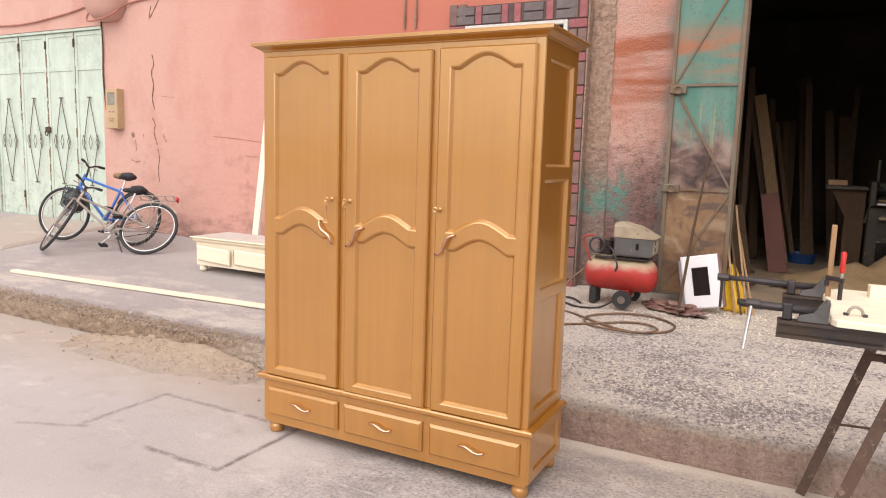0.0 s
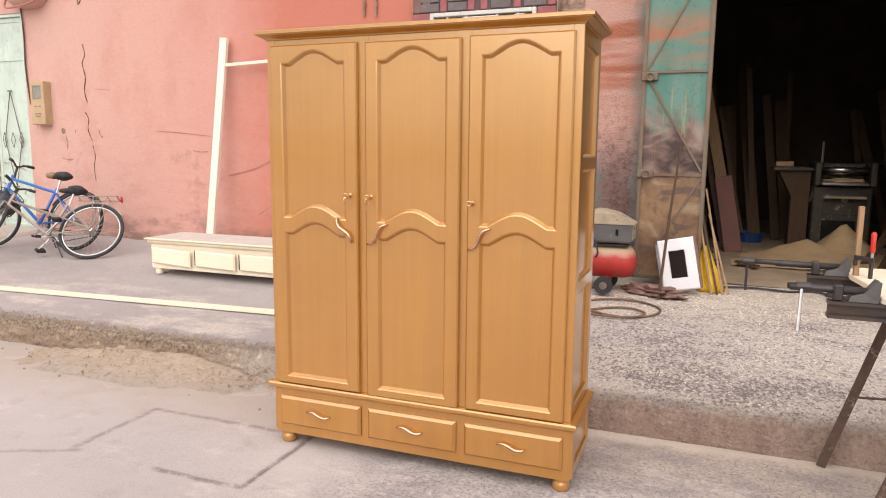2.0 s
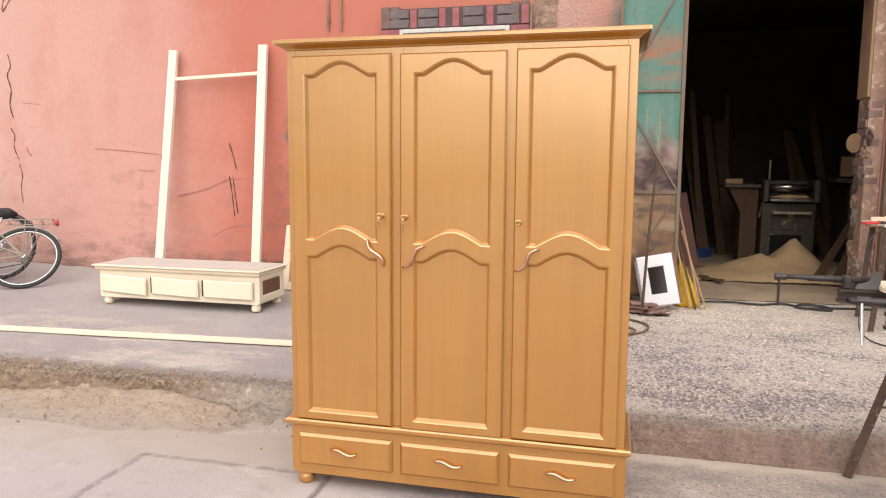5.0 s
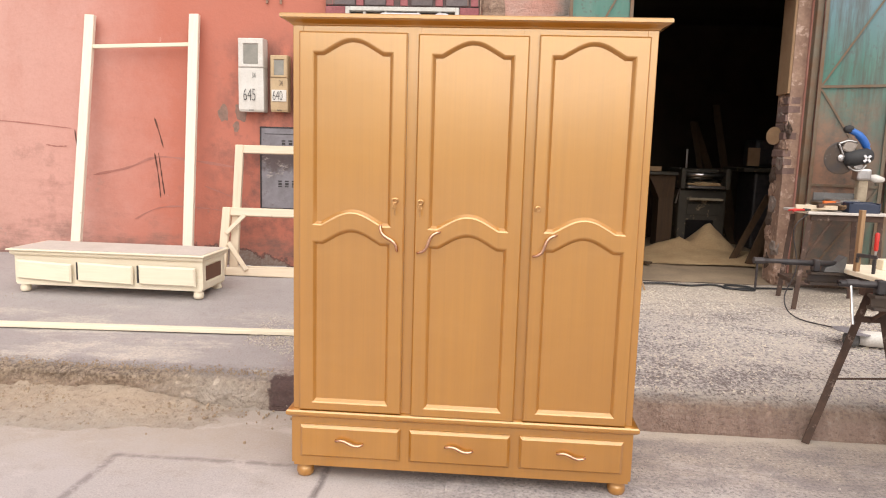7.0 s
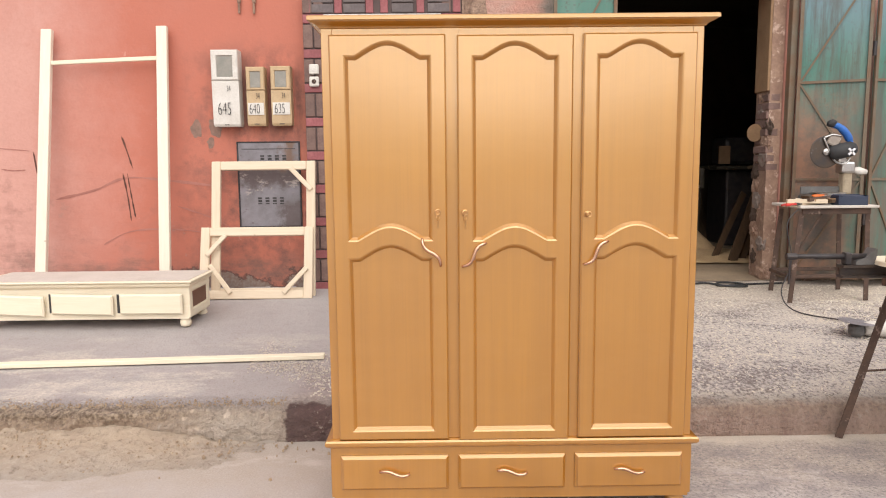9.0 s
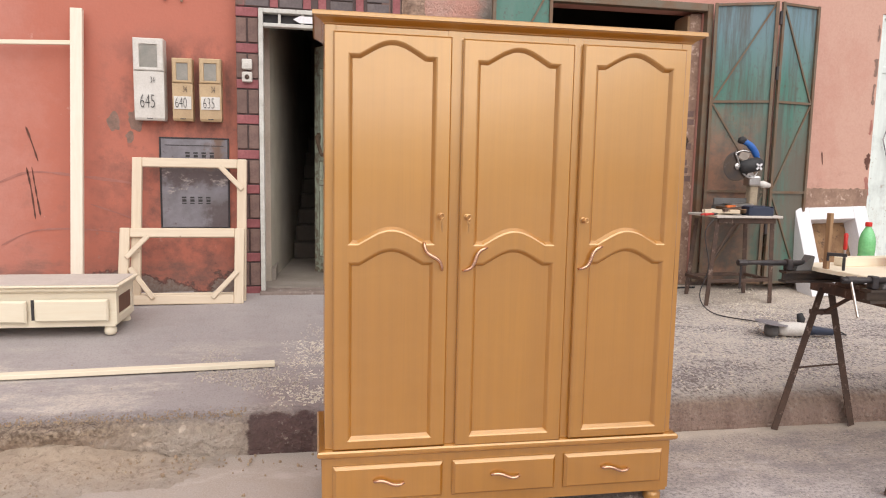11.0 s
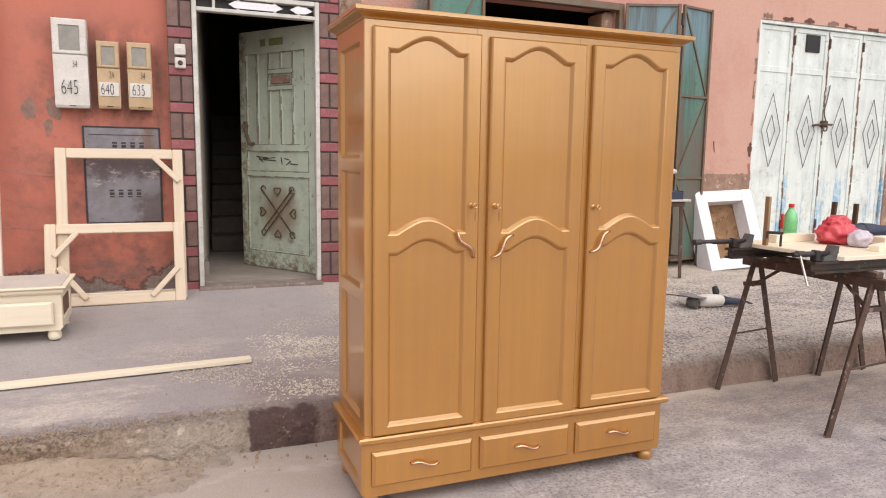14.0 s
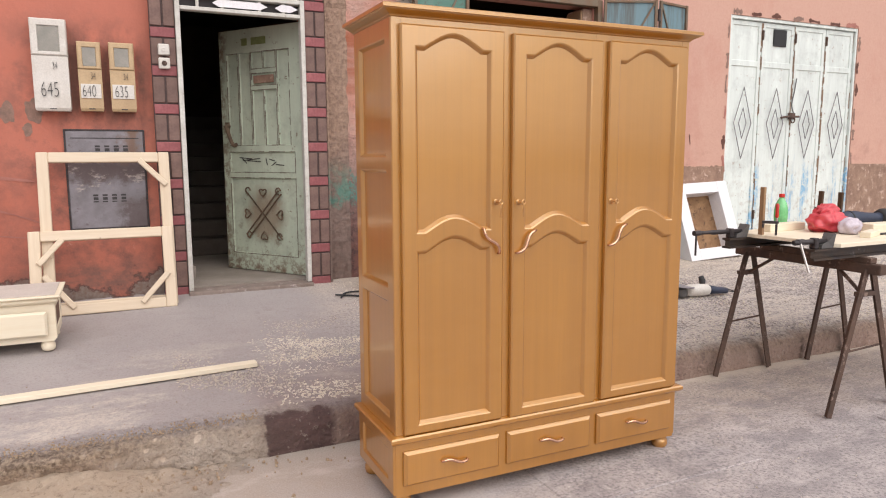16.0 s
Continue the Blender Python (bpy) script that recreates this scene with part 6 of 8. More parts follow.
door_frame_blank((-4.07, 5.935, pave_z(-3.6, 5.92) - 0.008), 0.91, 1.195, 0.205, "raw pine frame with corner braces leaning on the wall", [(0.69, 1.135, 0.88, 0.935)])
door_frame_blank((-4.15, 5.85, pave_z(-3.6, 5.84) - 0.008), 0.978, 0.63, 0.165, "low raw pine frame with corner braces leaning on another frame", [(0.06, 0.38, 0.22, 0.56), (0.09, 0.30, 0.28, 0.05), (0.73, 0.05, 0.93, 0.27)])
lath = thing("lath", Matrix(), "long raw pine lath lying on the pavement", "board")
part("board", aligned_bar((-7.15, 4.13, pave_z(-7.1, 4.13) + 0.016), (-2.84, 4.375, pave_z(-2.84, 4.37) + 0.016), 0.07, 0.028, 0.003, (0, 0, 1)), M_PINE, lath)


# ---- meters, hatch, pipes and marks on the wall ----
def meter(x0, x1, z0, z1, mt, big, number, label):
    t = thing("electric_meter", Matrix.Translation(((x0 + x1) / 2, WALL_Y, z0)), label, "meter", "meters by the door")
    hw, h = (x1 - x0) / 2, z1 - z0
    d = 0.13 if big else 0.11
    bm = bmesh.new()
    hb = h * 0.60
    loft(bm, [(-hw * 0.96, hw * 0.96, -d * 0.82, 0, 0), (-hw, hw, -d * 0.9, 0, 0.02), (-hw, hw, -d * 0.95, 0, hb - 0.004), (-hw * 0.98, hw * 0.98, -d * 0.92, 0, hb)])
    part("cover", bm, mt, t)
    bm = bmesh.new()
    panelled(bm, lambda u, v, q: Vector((u, -d - q, v)), rect(-hw, hw, hb + 0.003, h), [rect(-hw * 0.62, hw * 0.62, hb + h * 0.04, h * 0.93)], d, 0.012, 0.006, 0.008)
    part("case", bm, mt, t)
    part("window", boxed(-hw * 0.58, hw * 0.58, -d + 0.008, -d + 0.0112, hb + h * 0.052, h * 0.92), M_GREYGLASS, t, "clouded meter window")
    part("terminal_notch", boxed(-0.022, 0.022, -d * 0.86 - 0.004, -0.02, 0.012, 0.045), M_INK, t)
    if not big:
        part("tag", boxed(-hw * 0.86, hw * 0.86, -d * 0.95 - 0.004, -0.05, h * 0.185, h * 0.39, 0.001), M_OFFWHITE, t, "pale smear of whitewash")
    for txt, s, zz, xx in ((number, 0.125 if big else 0.098, h * 0.15 if big else h * 0.205, -0.012), ("34", 0.055, h * 0.46, hw * 0.25)):
        tm = lettering(txt, s)
        bmesh.ops.scale(tm, vec=(0.66, 1.3, 1), verts=tm.verts[:])
        ob = part("number", tm, M_INK, t, "hand-painted black number")
        ob.matrix_basis = pose(xx, -d * 0.95 - 0.0065, zz, 90, 0, 0)
    return t


meter(-4.05, -3.815, 1.855, 2.515, M_OFFWHITE, True, "645", "large grubby white electric meter on the wall")
meter(-3.755, -3.595, 1.86, 2.37, M_BEIGE, False, "640", "small yellowed electric meter on the wall")
meter(-3.54, -3.365, 1.86, 2.375, M_BEIGE, False, "635", "small yellowed electric meter on the wall")
m4 = thing("electric_meter", Matrix.Translation((-8.28, WALL_Y, 1.80)), "yellowed electric meter by the mint shutters", "meter")
bm = bmesh.new()
panelled(bm, lambda u, v, q: Vector((u, -0.11 - q, v)), rect(-0.115, 0.115, 0, 0.52), [rect(-0.075, 0.075, 0.30, 0.47)], 0.11, 0.012, 0.006, 0.008)
part("case", bm, M_BEIGE, m4)
part("window", boxed(-0.068, 0.068, -0.102, -0.099, 0.308, 0.462), M_GREYGLASS, m4, "clouded meter window")
for a, b, z in ((-0.05, 0.0, 0.21), (0.02, 0.06, 0.21), (-0.05, 0.06, 0.12), (-0.04, 0.05, 0.09)):
    part("faded_bar", boxed(a, b, -0.1125, -0.105, z, z + 0.018), M_WAINSCOT, m4)

h = thing("wall_hatch", Matrix.Translation((-3.605, WALL_Y, 0.955)), "dented grey steel hatch with stencilled marks, flush in the wall", "hatch")
bm = bmesh.new()
panelled(bm, lambda u, v, q: Vector((u, -0.012 - q, v)), rect(-0.275, 0.275, 0, 0.76), [], 0.012, edge=0.006)
part("cover", bm, M_HATCH_COVER, h)
bm = bmesh.new()
for x0, x1, z0, z1 in ((-0.285, -0.276, -0.01, 0.77), (0.276, 0.285, -0.01, 0.77), (-0.276, 0.276, 0.761, 0.77), (-0.276, 0.276, -0.01, -0.001), (-0.24, 0.24, 0.70, 0.706)):
    box(bm, x0, x1, -0.015, 0, z0, z1)
part("rim", bm, M_INK, h)
for row, x00 in ((0.585, -0.075), (0.205, -0.11)):
    for k in range(4):
        for dx, dz, w_, h_ in ((0.0, 0.0, 0.036, 0.010), (0.002, 0.018, 0.034, 0.022), (0.0, 0.048, 0.036, 0.014)):
            part("stencil_bar", boxed(x00 + 0.066 * k + dx, x00 + 0.066 * k + dx + w_, -0.0145, -0.010, row + dz, row + dz + h_), M_INK, h)

sw = thing("door_bell", Matrix.Translation((-3.150, WALL_Y - 0.121, 2.232)), "pair of cream door bell pushes on the bricks", "switch")
for k in (0, 1):
    part("plate", boxed(-0.042, 0.042, -0.03, 0, 0.0 + 0.105 * k - 0.04, 0.105 * k + 0.045, 0.008), M_OFFWHITE, sw)
    part("button", lathe(bmesh.new(), [(0.020, 0), (0.020, 0.004), (0.010, 0.006), (0.009, 0.002)], 14, pose(0, -0.03, 0.105 * k + 0.002, 90)), M_RUST if k == 0 else M_OFFWHITE, sw)

for x in (-3.81, -3.68):
    pp = thing("wall_pipe", Matrix(), "thin rusty pipe stub running up the wall", "pipe", "pipes on the wall")
    part("tube", tubed([(x, WALL_Y - 0.02, 2.80 + 0.05 * random.random()), (x + 0.004, WALL_Y - 0.02, 3.2), (x - 0.01, WALL_Y - 0.02, 4.6), (x, WALL_Y + 0.01, 6.0)], 0.011, 8), M_WAINSCOT, pp)
    for zc in (2.95, 3.22):
        part("coupling", tubed([(x + 0.003, WALL_Y - 0.02, zc - 0.02), (x + 0.003, WALL_Y - 0.02, zc + 0.02)], 0.017, 8), M_WAINSCOT, pp)
# rounded corbel with a cable slung under it, by the far shutters
cb_bm, cb_rings = bmesh.new(), []
for k in range(15):
    a_ = k / 14 * 1.45
    hw_, dp_, z_ = 0.06 + 0.30 * math.sin(a_) ** 0.8, 0.05 + 0.27 * math.sin(a_) ** 0.8, 3.20 + 0.42 * (1 - math.cos(a_))
    cb_rings.append([cb_bm.verts.new((-8.38 + hw_ * math.cos(q), 6.266 - dp_ * math.sin(q) ** 0.7, z_)) for q in (math.pi * i / 16 for i in range(17))])
cb_rings.append([cb_bm.verts.new((v.co.x, v.co.y, 6.5)) for v in cb_rings[-1]])
for p_, q_ in zip(cb_rings, cb_rings[1:]):
    for i in range(16):
        cb_bm.faces.new((p_[i], p_[i + 1], q_[i + 1], q_[i]))
cb_bm.faces.new(cb_rings[0])
solid("trim_corbel", cb_bm, M_PINK, "pink plastered corbel swelling from the wall", "trim", smooth=True)
cbl = thing("cable", Matrix(), "old cable stapled along the top of the shutters", "cable")
part("wire", tubed(smooth_path([(-12, 6.25, 3.36), (-10.4, 6.25, 3.28), (-9.3, 6.25, 3.36), (-8.78, 6.24, 3.42), (-8.58, 6.06, 3.20), (-8.35, 6.04, 3.185), (-8.12, 6.08, 3.24), (-8.0, 6.24, 3.40), (-7.2, 6.25, 3.46), (-5.5, 6.25, 3.5)], 6), 0.012, 6), M_SCUFF, cbl)
cb2 = thing("cable", Matrix(), "cable hanging down beside the shutters", "cable")
part("wire", tubed(smooth_path([(-8.56, 6.25, 3.30), (-8.53, 6.25, 2.9), (-8.55, 6.255, 2.5), (-8.50, 6.25, 2.05)], 6), 0.010, 6), M_RUST, cb2)

MARKS = (
    (M_CRACK, 0.010, ((-7.60, 2.75), (-7.57, 2.62), (-7.62, 2.52), (-7.58, 2.36), (-7.61, 2.2), (-7.57, 2.05))),
    (M_CRACK, 0.009, ((-7.62, 1.95), (-7.57, 1.86), (-7.59, 1.74), (-7.53, 1.60))),
    (M_CRACK, 0.007, ((-7.53, 1.55), (-7.50, 1.42), (-7.53, 1.28), (-7.51, 1.12))),
    (M_SCUFF, 0.026, ((-7.96, 1.66), (-7.94, 1.58), (-7.95, 1.50))),
    (M_SCUFF, 0.024, ((-8.06, 1.40), (-7.96, 1.37), (-7.86, 1.38))),
    (M_SCUFF, 0.024, ((-7.42, 1.74), (-7.40, 1.68), (-7.36, 1.64))),
    (M_SCUFF, 0.018, ((-7.80, 1.74), (-7.79, 1.68))),
    (M_SCUFF, 0.020, ((-6.02, 1.50), (-5.92, 1.485), (-5.80, 1.49))),
    (M_CRACK, 0.010, ((-7.6, 3.35), (-7.63, 3.2), (-7.45, 3.42))),
    (M_CRACK, 0.010, ((-8.45, 2.0), (-8.44, 1.75))),
    (M_SCUFF, 0.014, ((-6.55, 1.72), (-6.2, 1.70), (-5.75, 1.66))),
    (M_SCUFF, 0.028, ((-5.55, 1.22), (-5.2, 1.30), (-4.9, 1.41), (-4.5, 1.38), (-4.1, 1.33))),
    (M_SCUFF, 0.020, ((-5.15, 0.80), (-4.9, 0.92), (-4.55, 0.94), (-4.15, 0.90))),
    (M_CRACK, 0.011, ((-4.92, 1.78), (-4.88, 1.65), (-4.84, 1.5))),
    (M_CRACK, 0.009, ((-4.93, 1.45), (-4.90, 1.25), (-4.88, 1.02))),
    (M_CRACK, 0.008, ((-4.89, 1.45), (-4.86, 1.2), (-4.84, 1.05))),
    (M_CRACK, 0.011, ((-5.72, 1.65), (-5.70, 1.45))),
    (M_SCUFF, 0.016, ((-4.45, 1.15), (-4.1, 1.02), (-3.9, 0.88))),
    (M_SCUFF, 0.010, ((-7.45, 2.22), (-7.2, 2.2))),
    (M_CRACK, 0.010, ((2.45, 1.75), (2.47, 1.62))),
)
for i, (mt, wd, pts) in enumerate(MARKS):
    solid("wall_mark", ribbon(pts, wd * (0.42 if mt is M_SCUFF else 0.8), WALL_Y - 0.003, i), mt, "scuffed dark mark on the pink plaster", "mark")


# crumbled plaster round the chalky shutters
rnd = random.Random(23)
for a, b in (((2.995, 0.95), (2.99, 3.10)), ((3.0, 3.16), (5.3, 3.15)), ((5.325, 3.05), (5.32, 1.0))):
    for k in range(7):
        t0, t1 = (k + rnd.uniform(0.0, 0.3)) / 7, (k + rnd.uniform(0.55, 0.95)) / 7
        pts = [(a[0] + (b[0] - a[0]) * q + rnd.uniform(-0.012, 0.012), a[1] + (b[1] - a[1]) * q + rnd.uniform(-0.012, 0.012)) for q in (t0, (t0 + t1) / 2, t1)]
        solid("wall_mark", ribbon(pts, rnd.uniform(0.014, 0.034), WALL_Y - 0.003, 40 + k), rnd.choice((M_SCUFF, M_CRACK, M_SMUDGE)), "crumbled plaster edge beside the shutters", "mark")

for i, (x, z, r) in enumerate(((-4.24, 1.84, 0.055), (-4.07, 1.865, 0.065), (-4.12, 1.72, 0.035), (-8.0, 1.72, 0.03))):
    bm = bmesh.new()
    bm.faces.new([bm.verts.new((x + r * k * math.cos(a), WALL_Y - 0.003, z + 1.3 * r * k * math.sin(a))) for a, k in ((6.28319 * j / 26, 1 + 0.45 * noise.noise(Vector((math.cos(6.28319 * j / 26) * 1.6, math.sin(6.28319 * j / 26) * 1.6, i * 3.1)))) for j in range(26))])
    solid("wall_mark", bm, M_SMUDGE, "grey smudge on the pink plaster", "mark")


# ---- bicycles ----
def bicycle(m, paint, label, steer=0.0, basket=False, rack=True, drop=False, covered=False):
    """Local: rear wheel on the ground at the origin, riding towards +x."""
    b = thing("bicycle", m, label, "bicycle")
    R, WB = 0.335, 1.04
    X, Z = Vector((1, 0, 0)), Vector((0, 0, 1))
    fork = Matrix.Translation((WB - 0.10, 0, 0.62)) @ pose(0, 0, 0, 0, -18) @ pose(0, 0, 0, 0, 0, steer) @ pose(0, 0, 0, 0, 18) @ Matrix.Translation((-(WB - 0.10), 0, -0.62))

    def wheel(cx, mm):
        c = Vector((cx, 0, R))
        def tf(pts):
            return [mm @ Vector(p) for p in pts]
        tyre = part("tyre", tubed(tf(circle(c, R - 0.018, X, Z, 40)), 0.018, 8, closed=True), M_BLACK, b, "black rubber tyre", True)
        part("rim", tubed(tf(circle(c, R - 0.043, X, Z, 40)), 0.010, 6, closed=True), M_STEEL, tyre, "steel rim", True)
        sp = bmesh.new()
        for k in range(28):
            a, o = 6.28319 * k / 28, (0.028 if k % 2 else -0.028)
            tube(sp, tf([c + Vector((0.018 * math.cos(a + 1.2), o, 0.018 * math.sin(a + 1.2))), c + Vector((math.cos(a), 0, math.sin(a))) * (R - 0.05)]), 0.0016, 4, cap=False)
        part("spokes", sp, M_STEEL, tyre)
        part("hub", tubed(tf([c + Vector((0, -0.05, 0)), c + Vector((0, 0.05, 0))]), 0.022, 10), M_STEEL, tyre)
    wheel(0.0, Matrix())
    wheel(WB, fork)
    bb, seat, head0, head1 = Vector((0.43, 0, 0.29)), Vector((0.28, 0, 0.70)), Vector((WB - 0.185, 0, 0.80)), Vector((WB - 0.15, 0, 0.69))
    fr = bmesh.new()
    tube(fr, [bb, seat], 0.016, 8)
    if drop:
        for s in (-1, 1):
            tube(fr, [head1 + Vector((0, s * 0.014, 0.03)), Vector((0.34, s * 0.03, 0.50)), Vector((0, s * 0.055, R))], 0.008, 6)
        tube(fr, [head1 - Vector((0, 0, 0.03)), bb], 0.015, 8)
    else:
        tube(fr, [head0, seat - Vector((0, 0, 0.05))], 0.016, 8)
        tube(fr, [head1, bb], 0.018, 8)
    tube(fr, [head0 + Vector((-0.01, 0, 0.05)), head1 + Vector((0.012, 0, -0.04))], 0.019, 8)
    for s in (-1, 1):
        tube(fr, [Vector((0, s * 0.055, R)), bb + Vector((-0.04, s * 0.025, 0))], 0.009, 6)
        tube(fr, [Vector((0, s * 0.055, R)), seat + Vector((0, s * 0.015, -0.06))], 0.008, 6)
    part("frame", fr, paint, b)
    fk = bmesh.new()
    for s in (-1, 1):
        tube(fk, [fork @ Vector(p) for p in ((WB - 0.135, s * 0.035, 0.68), (WB - 0.07, s * 0.05, 0.5), (WB, s * 0.05, R))], 0.011, 6)
    tube(fk, [fork @ Vector((WB - 0.135, -0.04, 0.68)), fork @ Vector((WB - 0.135, 0.04, 0.68))], 0.014, 6)
    part("fork", fk, paint, b)
    hb = bmesh.new()
    lowbar = 0.10 if drop else 0.0
    wide = 0.55 if drop else 0.8
    tube(hb, [fork @ Vector(p) for p in ((WB - 0.20, 0, 0.80), (WB - 0.225, 0, 0.95 - lowbar))], 0.013, 8)
    pts = [(WB - 0.27, -0.29, 0.985), (WB - 0.24, -0.14, 0.98), (WB - 0.225, -0.05, 0.95), (WB - 0.222, 0, 0.945), (WB - 0.225, 0.05, 0.95), (WB - 0.24, 0.14, 0.98), (WB - 0.27, 0.29, 0.985)]
    tube(hb, [fork @ Vector((p[0], p[1] * wide, p[2] - lowbar)) for p in smooth_path(pts, 4)], 0.011, 8)
    part("handlebar", hb, M_IRON, b)
    for s in (-1, 1):
        part("grip", tubed([fork @ Vector((WB - 0.275, s * 0.30 * wide, 0.985 - lowbar)), fork @ Vector((WB - 0.25, s * 0.19 * wide, 0.982 - lowbar))], 0.017, 8), M_BLACK, b)
        part("brake_lever", tubed([fork @ Vector((WB - 0.245, s * 0.16 * wide, 0.98 - lowbar)), fork @ Vector((WB - 0.19, s * 0.18 * wide, 0.955 - lowbar)), fork @ Vector((WB - 0.20, s * 0.27 * wide, 0.945 - lowbar))], 0.006, 6), M_STEEL, b)
    part("seat_post", tubed([seat - Vector((0, 0, 0.05)), seat + Vector((-0.025, 0, 0.10))], 0.012, 8), M_STEEL, b)
    sd = bmesh.new()
    blob(sd, seat + Vector((-0.05, 0, 0.145)), (0.105, 0.075, 0.05), 1, 0.2, 2.0)
    blob(sd, seat + Vector((0.05, 0, 0.14)), (0.09, 0.032, 0.03), 2, 0.1, 2.0, 2)
    part("saddle", sd, M_BLACK, b, "black saddle", True)
    if covered:
        part("saddle_cover", blob(bmesh.new(), seat + Vector((0.09, 0, 0.15)), (0.07, 0.05, 0.04), 5, 0.3, 2.0, 2), M_CARD, b, "tan cloth over the saddle", True)
    cr = bmesh.new()
    tube(cr, circle(bb + Vector((0, -0.045, 0)), 0.085, X, Z, 24), 0.005, 5, closed=True)
    for k in range(5):
        tube(cr, [bb + Vector((0, -0.045, 0)), bb + Vector((0.085 * math.cos(1.2566 * k), -0.045, 0.085 * math.sin(1.2566 * k)))], 0.005, 5)
    tube(cr, [bb + Vector((0, -0.06, 0)), bb + Vector((0.10, -0.065, -0.13))], 0.009, 6)
    tube(cr, [bb + Vector((0, 0.06, 0)), bb + Vector((-0.10, 0.065, 0.13))], 0.009, 6)
    part("crank", cr, M_STEEL, b)
    ch = bmesh.new()
    for dz in (0.083, -0.083):
        tube(ch, [bb + Vector((0, -0.048, dz)), Vector((0, -0.05, R + dz * 0.42))], 0.005, 5)
    part("chain", ch, M_BLACK, b)
    part("sprocket", tubed(circle((0, -0.05, R), 0.036, X, Z, 18), 0.006, 5, closed=True), M_IRON, b)
    mg = tubed(circle((0, 0, R), R + 0.012, X, Z, 18, 0.5, 2.6), 0.010, 6)
    part("mudguard", mg, M_IRON if not drop else M_SILVER, b, smooth=True)
    part("kickstand", tubed([bb + Vector((-0.05, -0.05, -0.02)), bb + Vector((-0.16, -0.12, -0.27))], 0.008, 6), M_IRON, b)
    for s in (-1, 1):
        c = bb + Vector((-0.10 * s, 0.11 * s, 0.13 * s)) * Vector((1, 1, 1)).x
        part("pedal", boxed(c.x - 0.045, c.x + 0.045, c.y - 0.04, c.y + 0.04, c.z - 0.012, c.z + 0.012, 0.004), M_BLACK, b)
    if rack:
        rk = bmesh.new()
        for s in (-1, 1):
            tube(rk, [(0.22, s * 0.05, 0.74), (-0.22, s * 0.055, 0.74), (-0.24, s * 0.03, 0.74)], 0.006, 6)
            tube(rk, [(0, s * 0.06, R), (-0.13, s * 0.055, 0.74)], 0.005, 6)
            tube(rk, [(0, s * 0.06, R), (0.02, s * 0.055, 0.74)], 0.005, 6)
        for x in (0.18, 0.08, -0.02, -0.12, -0.22):
            tube(rk, [(x, -0.055, 0.74), (x, 0.055, 0.74)], 0.005, 6)
        part("luggage_rack", rk, M_SILVER, b)
        part("rear_light", boxed(-0.27, -0.245, -0.03, 0.03, 0.70, 0.75, 0.006), M_RED, b)
    if basket:
        bk = bmesh.new()
        ctr = Vector((WB - 0.02, 0, 0.69))
        for lev, (sx, sy) in ((0.0, (0.10, 0.12)), (0.05, (0.11, 0.13)), (0.10, (0.12, 0.145)), (0.15, (0.128, 0.155)), (0.20, (0.135, 0.165))):
            tube(bk, [fork @ (ctr + Vector((sx * math.cos(a), sy * math.sin(a), lev - 0.05))) for a in (6.28319 * k / 20 for k in range(20))], 0.0045, 5, closed=True)
        for k in range(26):
            a = 6.28319 * k / 26
            tube(bk, [fork @ (ctr + Vector((0.10 * math.cos(a), 0.12 * math.sin(a), -0.05))), fork @ (ctr + Vector((0.135 * math.cos(a), 0.165 * math.sin(a), 0.15)))], 0.0035, 4)
        for k in range(-3, 4):
            tube(bk, [fork @ (ctr + Vector((0.03 * k, -0.11, -0.05))), fork @ (ctr + Vector((0.03 * k, 0.11, -0.05)))], 0.0035, 4)
        part("basket", bk, M_BASKET, b, "black wire basket")
        part("basket_bag", blob(bmesh.new(), fork @ (ctr + Vector((0, 0, 0.05))), (0.12, 0.135, 0.125), 4, 0.3, 2.4), M_BASKET, b, "dark bag in the basket", True)
    return b


YAW_B = math.degrees(math.atan2(-0.24, -1.0))
bicycle(pose(-7.10, 5.50, pave_z(-7.1, 5.50) + 0.008) @ pose(0, 0, 0, 0, 0, YAW_B) @ pose(0, 0, 0, 17, -0.5, 0), M_BLUE, "blue bicycle with a plastic-covered saddle leaning against the wall", 10, rack=False, covered=True)
YAW_A = math.degrees(math.atan2(-0.55, -1.0))
bicycle(pose(-6.62, 5.27, pave_z(-6.6, 5.27) + 0.002) @ pose(0, 0, 0, 0, 0, YAW_A) @ pose(0, 0, 0, 34, 0, 0), M_SILVER, "dull silver step-through bicycle with basket and rack, leaning on another", -46, basket=True, rack=True, drop=True)


# ---- before the workshop: bench on sawhorses ----
def angle_leg(p0, p1, w=0.042, t=0.006):
    """An angle-iron leg."""
    p0, p1 = Vector(p0), Vector(p1)
    d = (p1 - p0).normalized()
    s = d.cross(Vector((0, 1, 0))).normalized()
    o = s.cross(d)
    bm = bmesh.new()
    prof = [(0, 0), (w, 0), (w, t), (t, t), (t, w), (0, w)]
    ends = [[bm.verts.new(p + s * (a - w / 2) + o * (b - w / 2)) for a, b in prof] for p in (p0, p1)]
    for i in range(6):
        bm.faces.new((ends[0][i - 1], ends[0][i], ends[1][i], ends[1][i - 1]))
    bm.faces.new(ends[0])
    bm.faces.new(ends[1][::-1])
    return bm


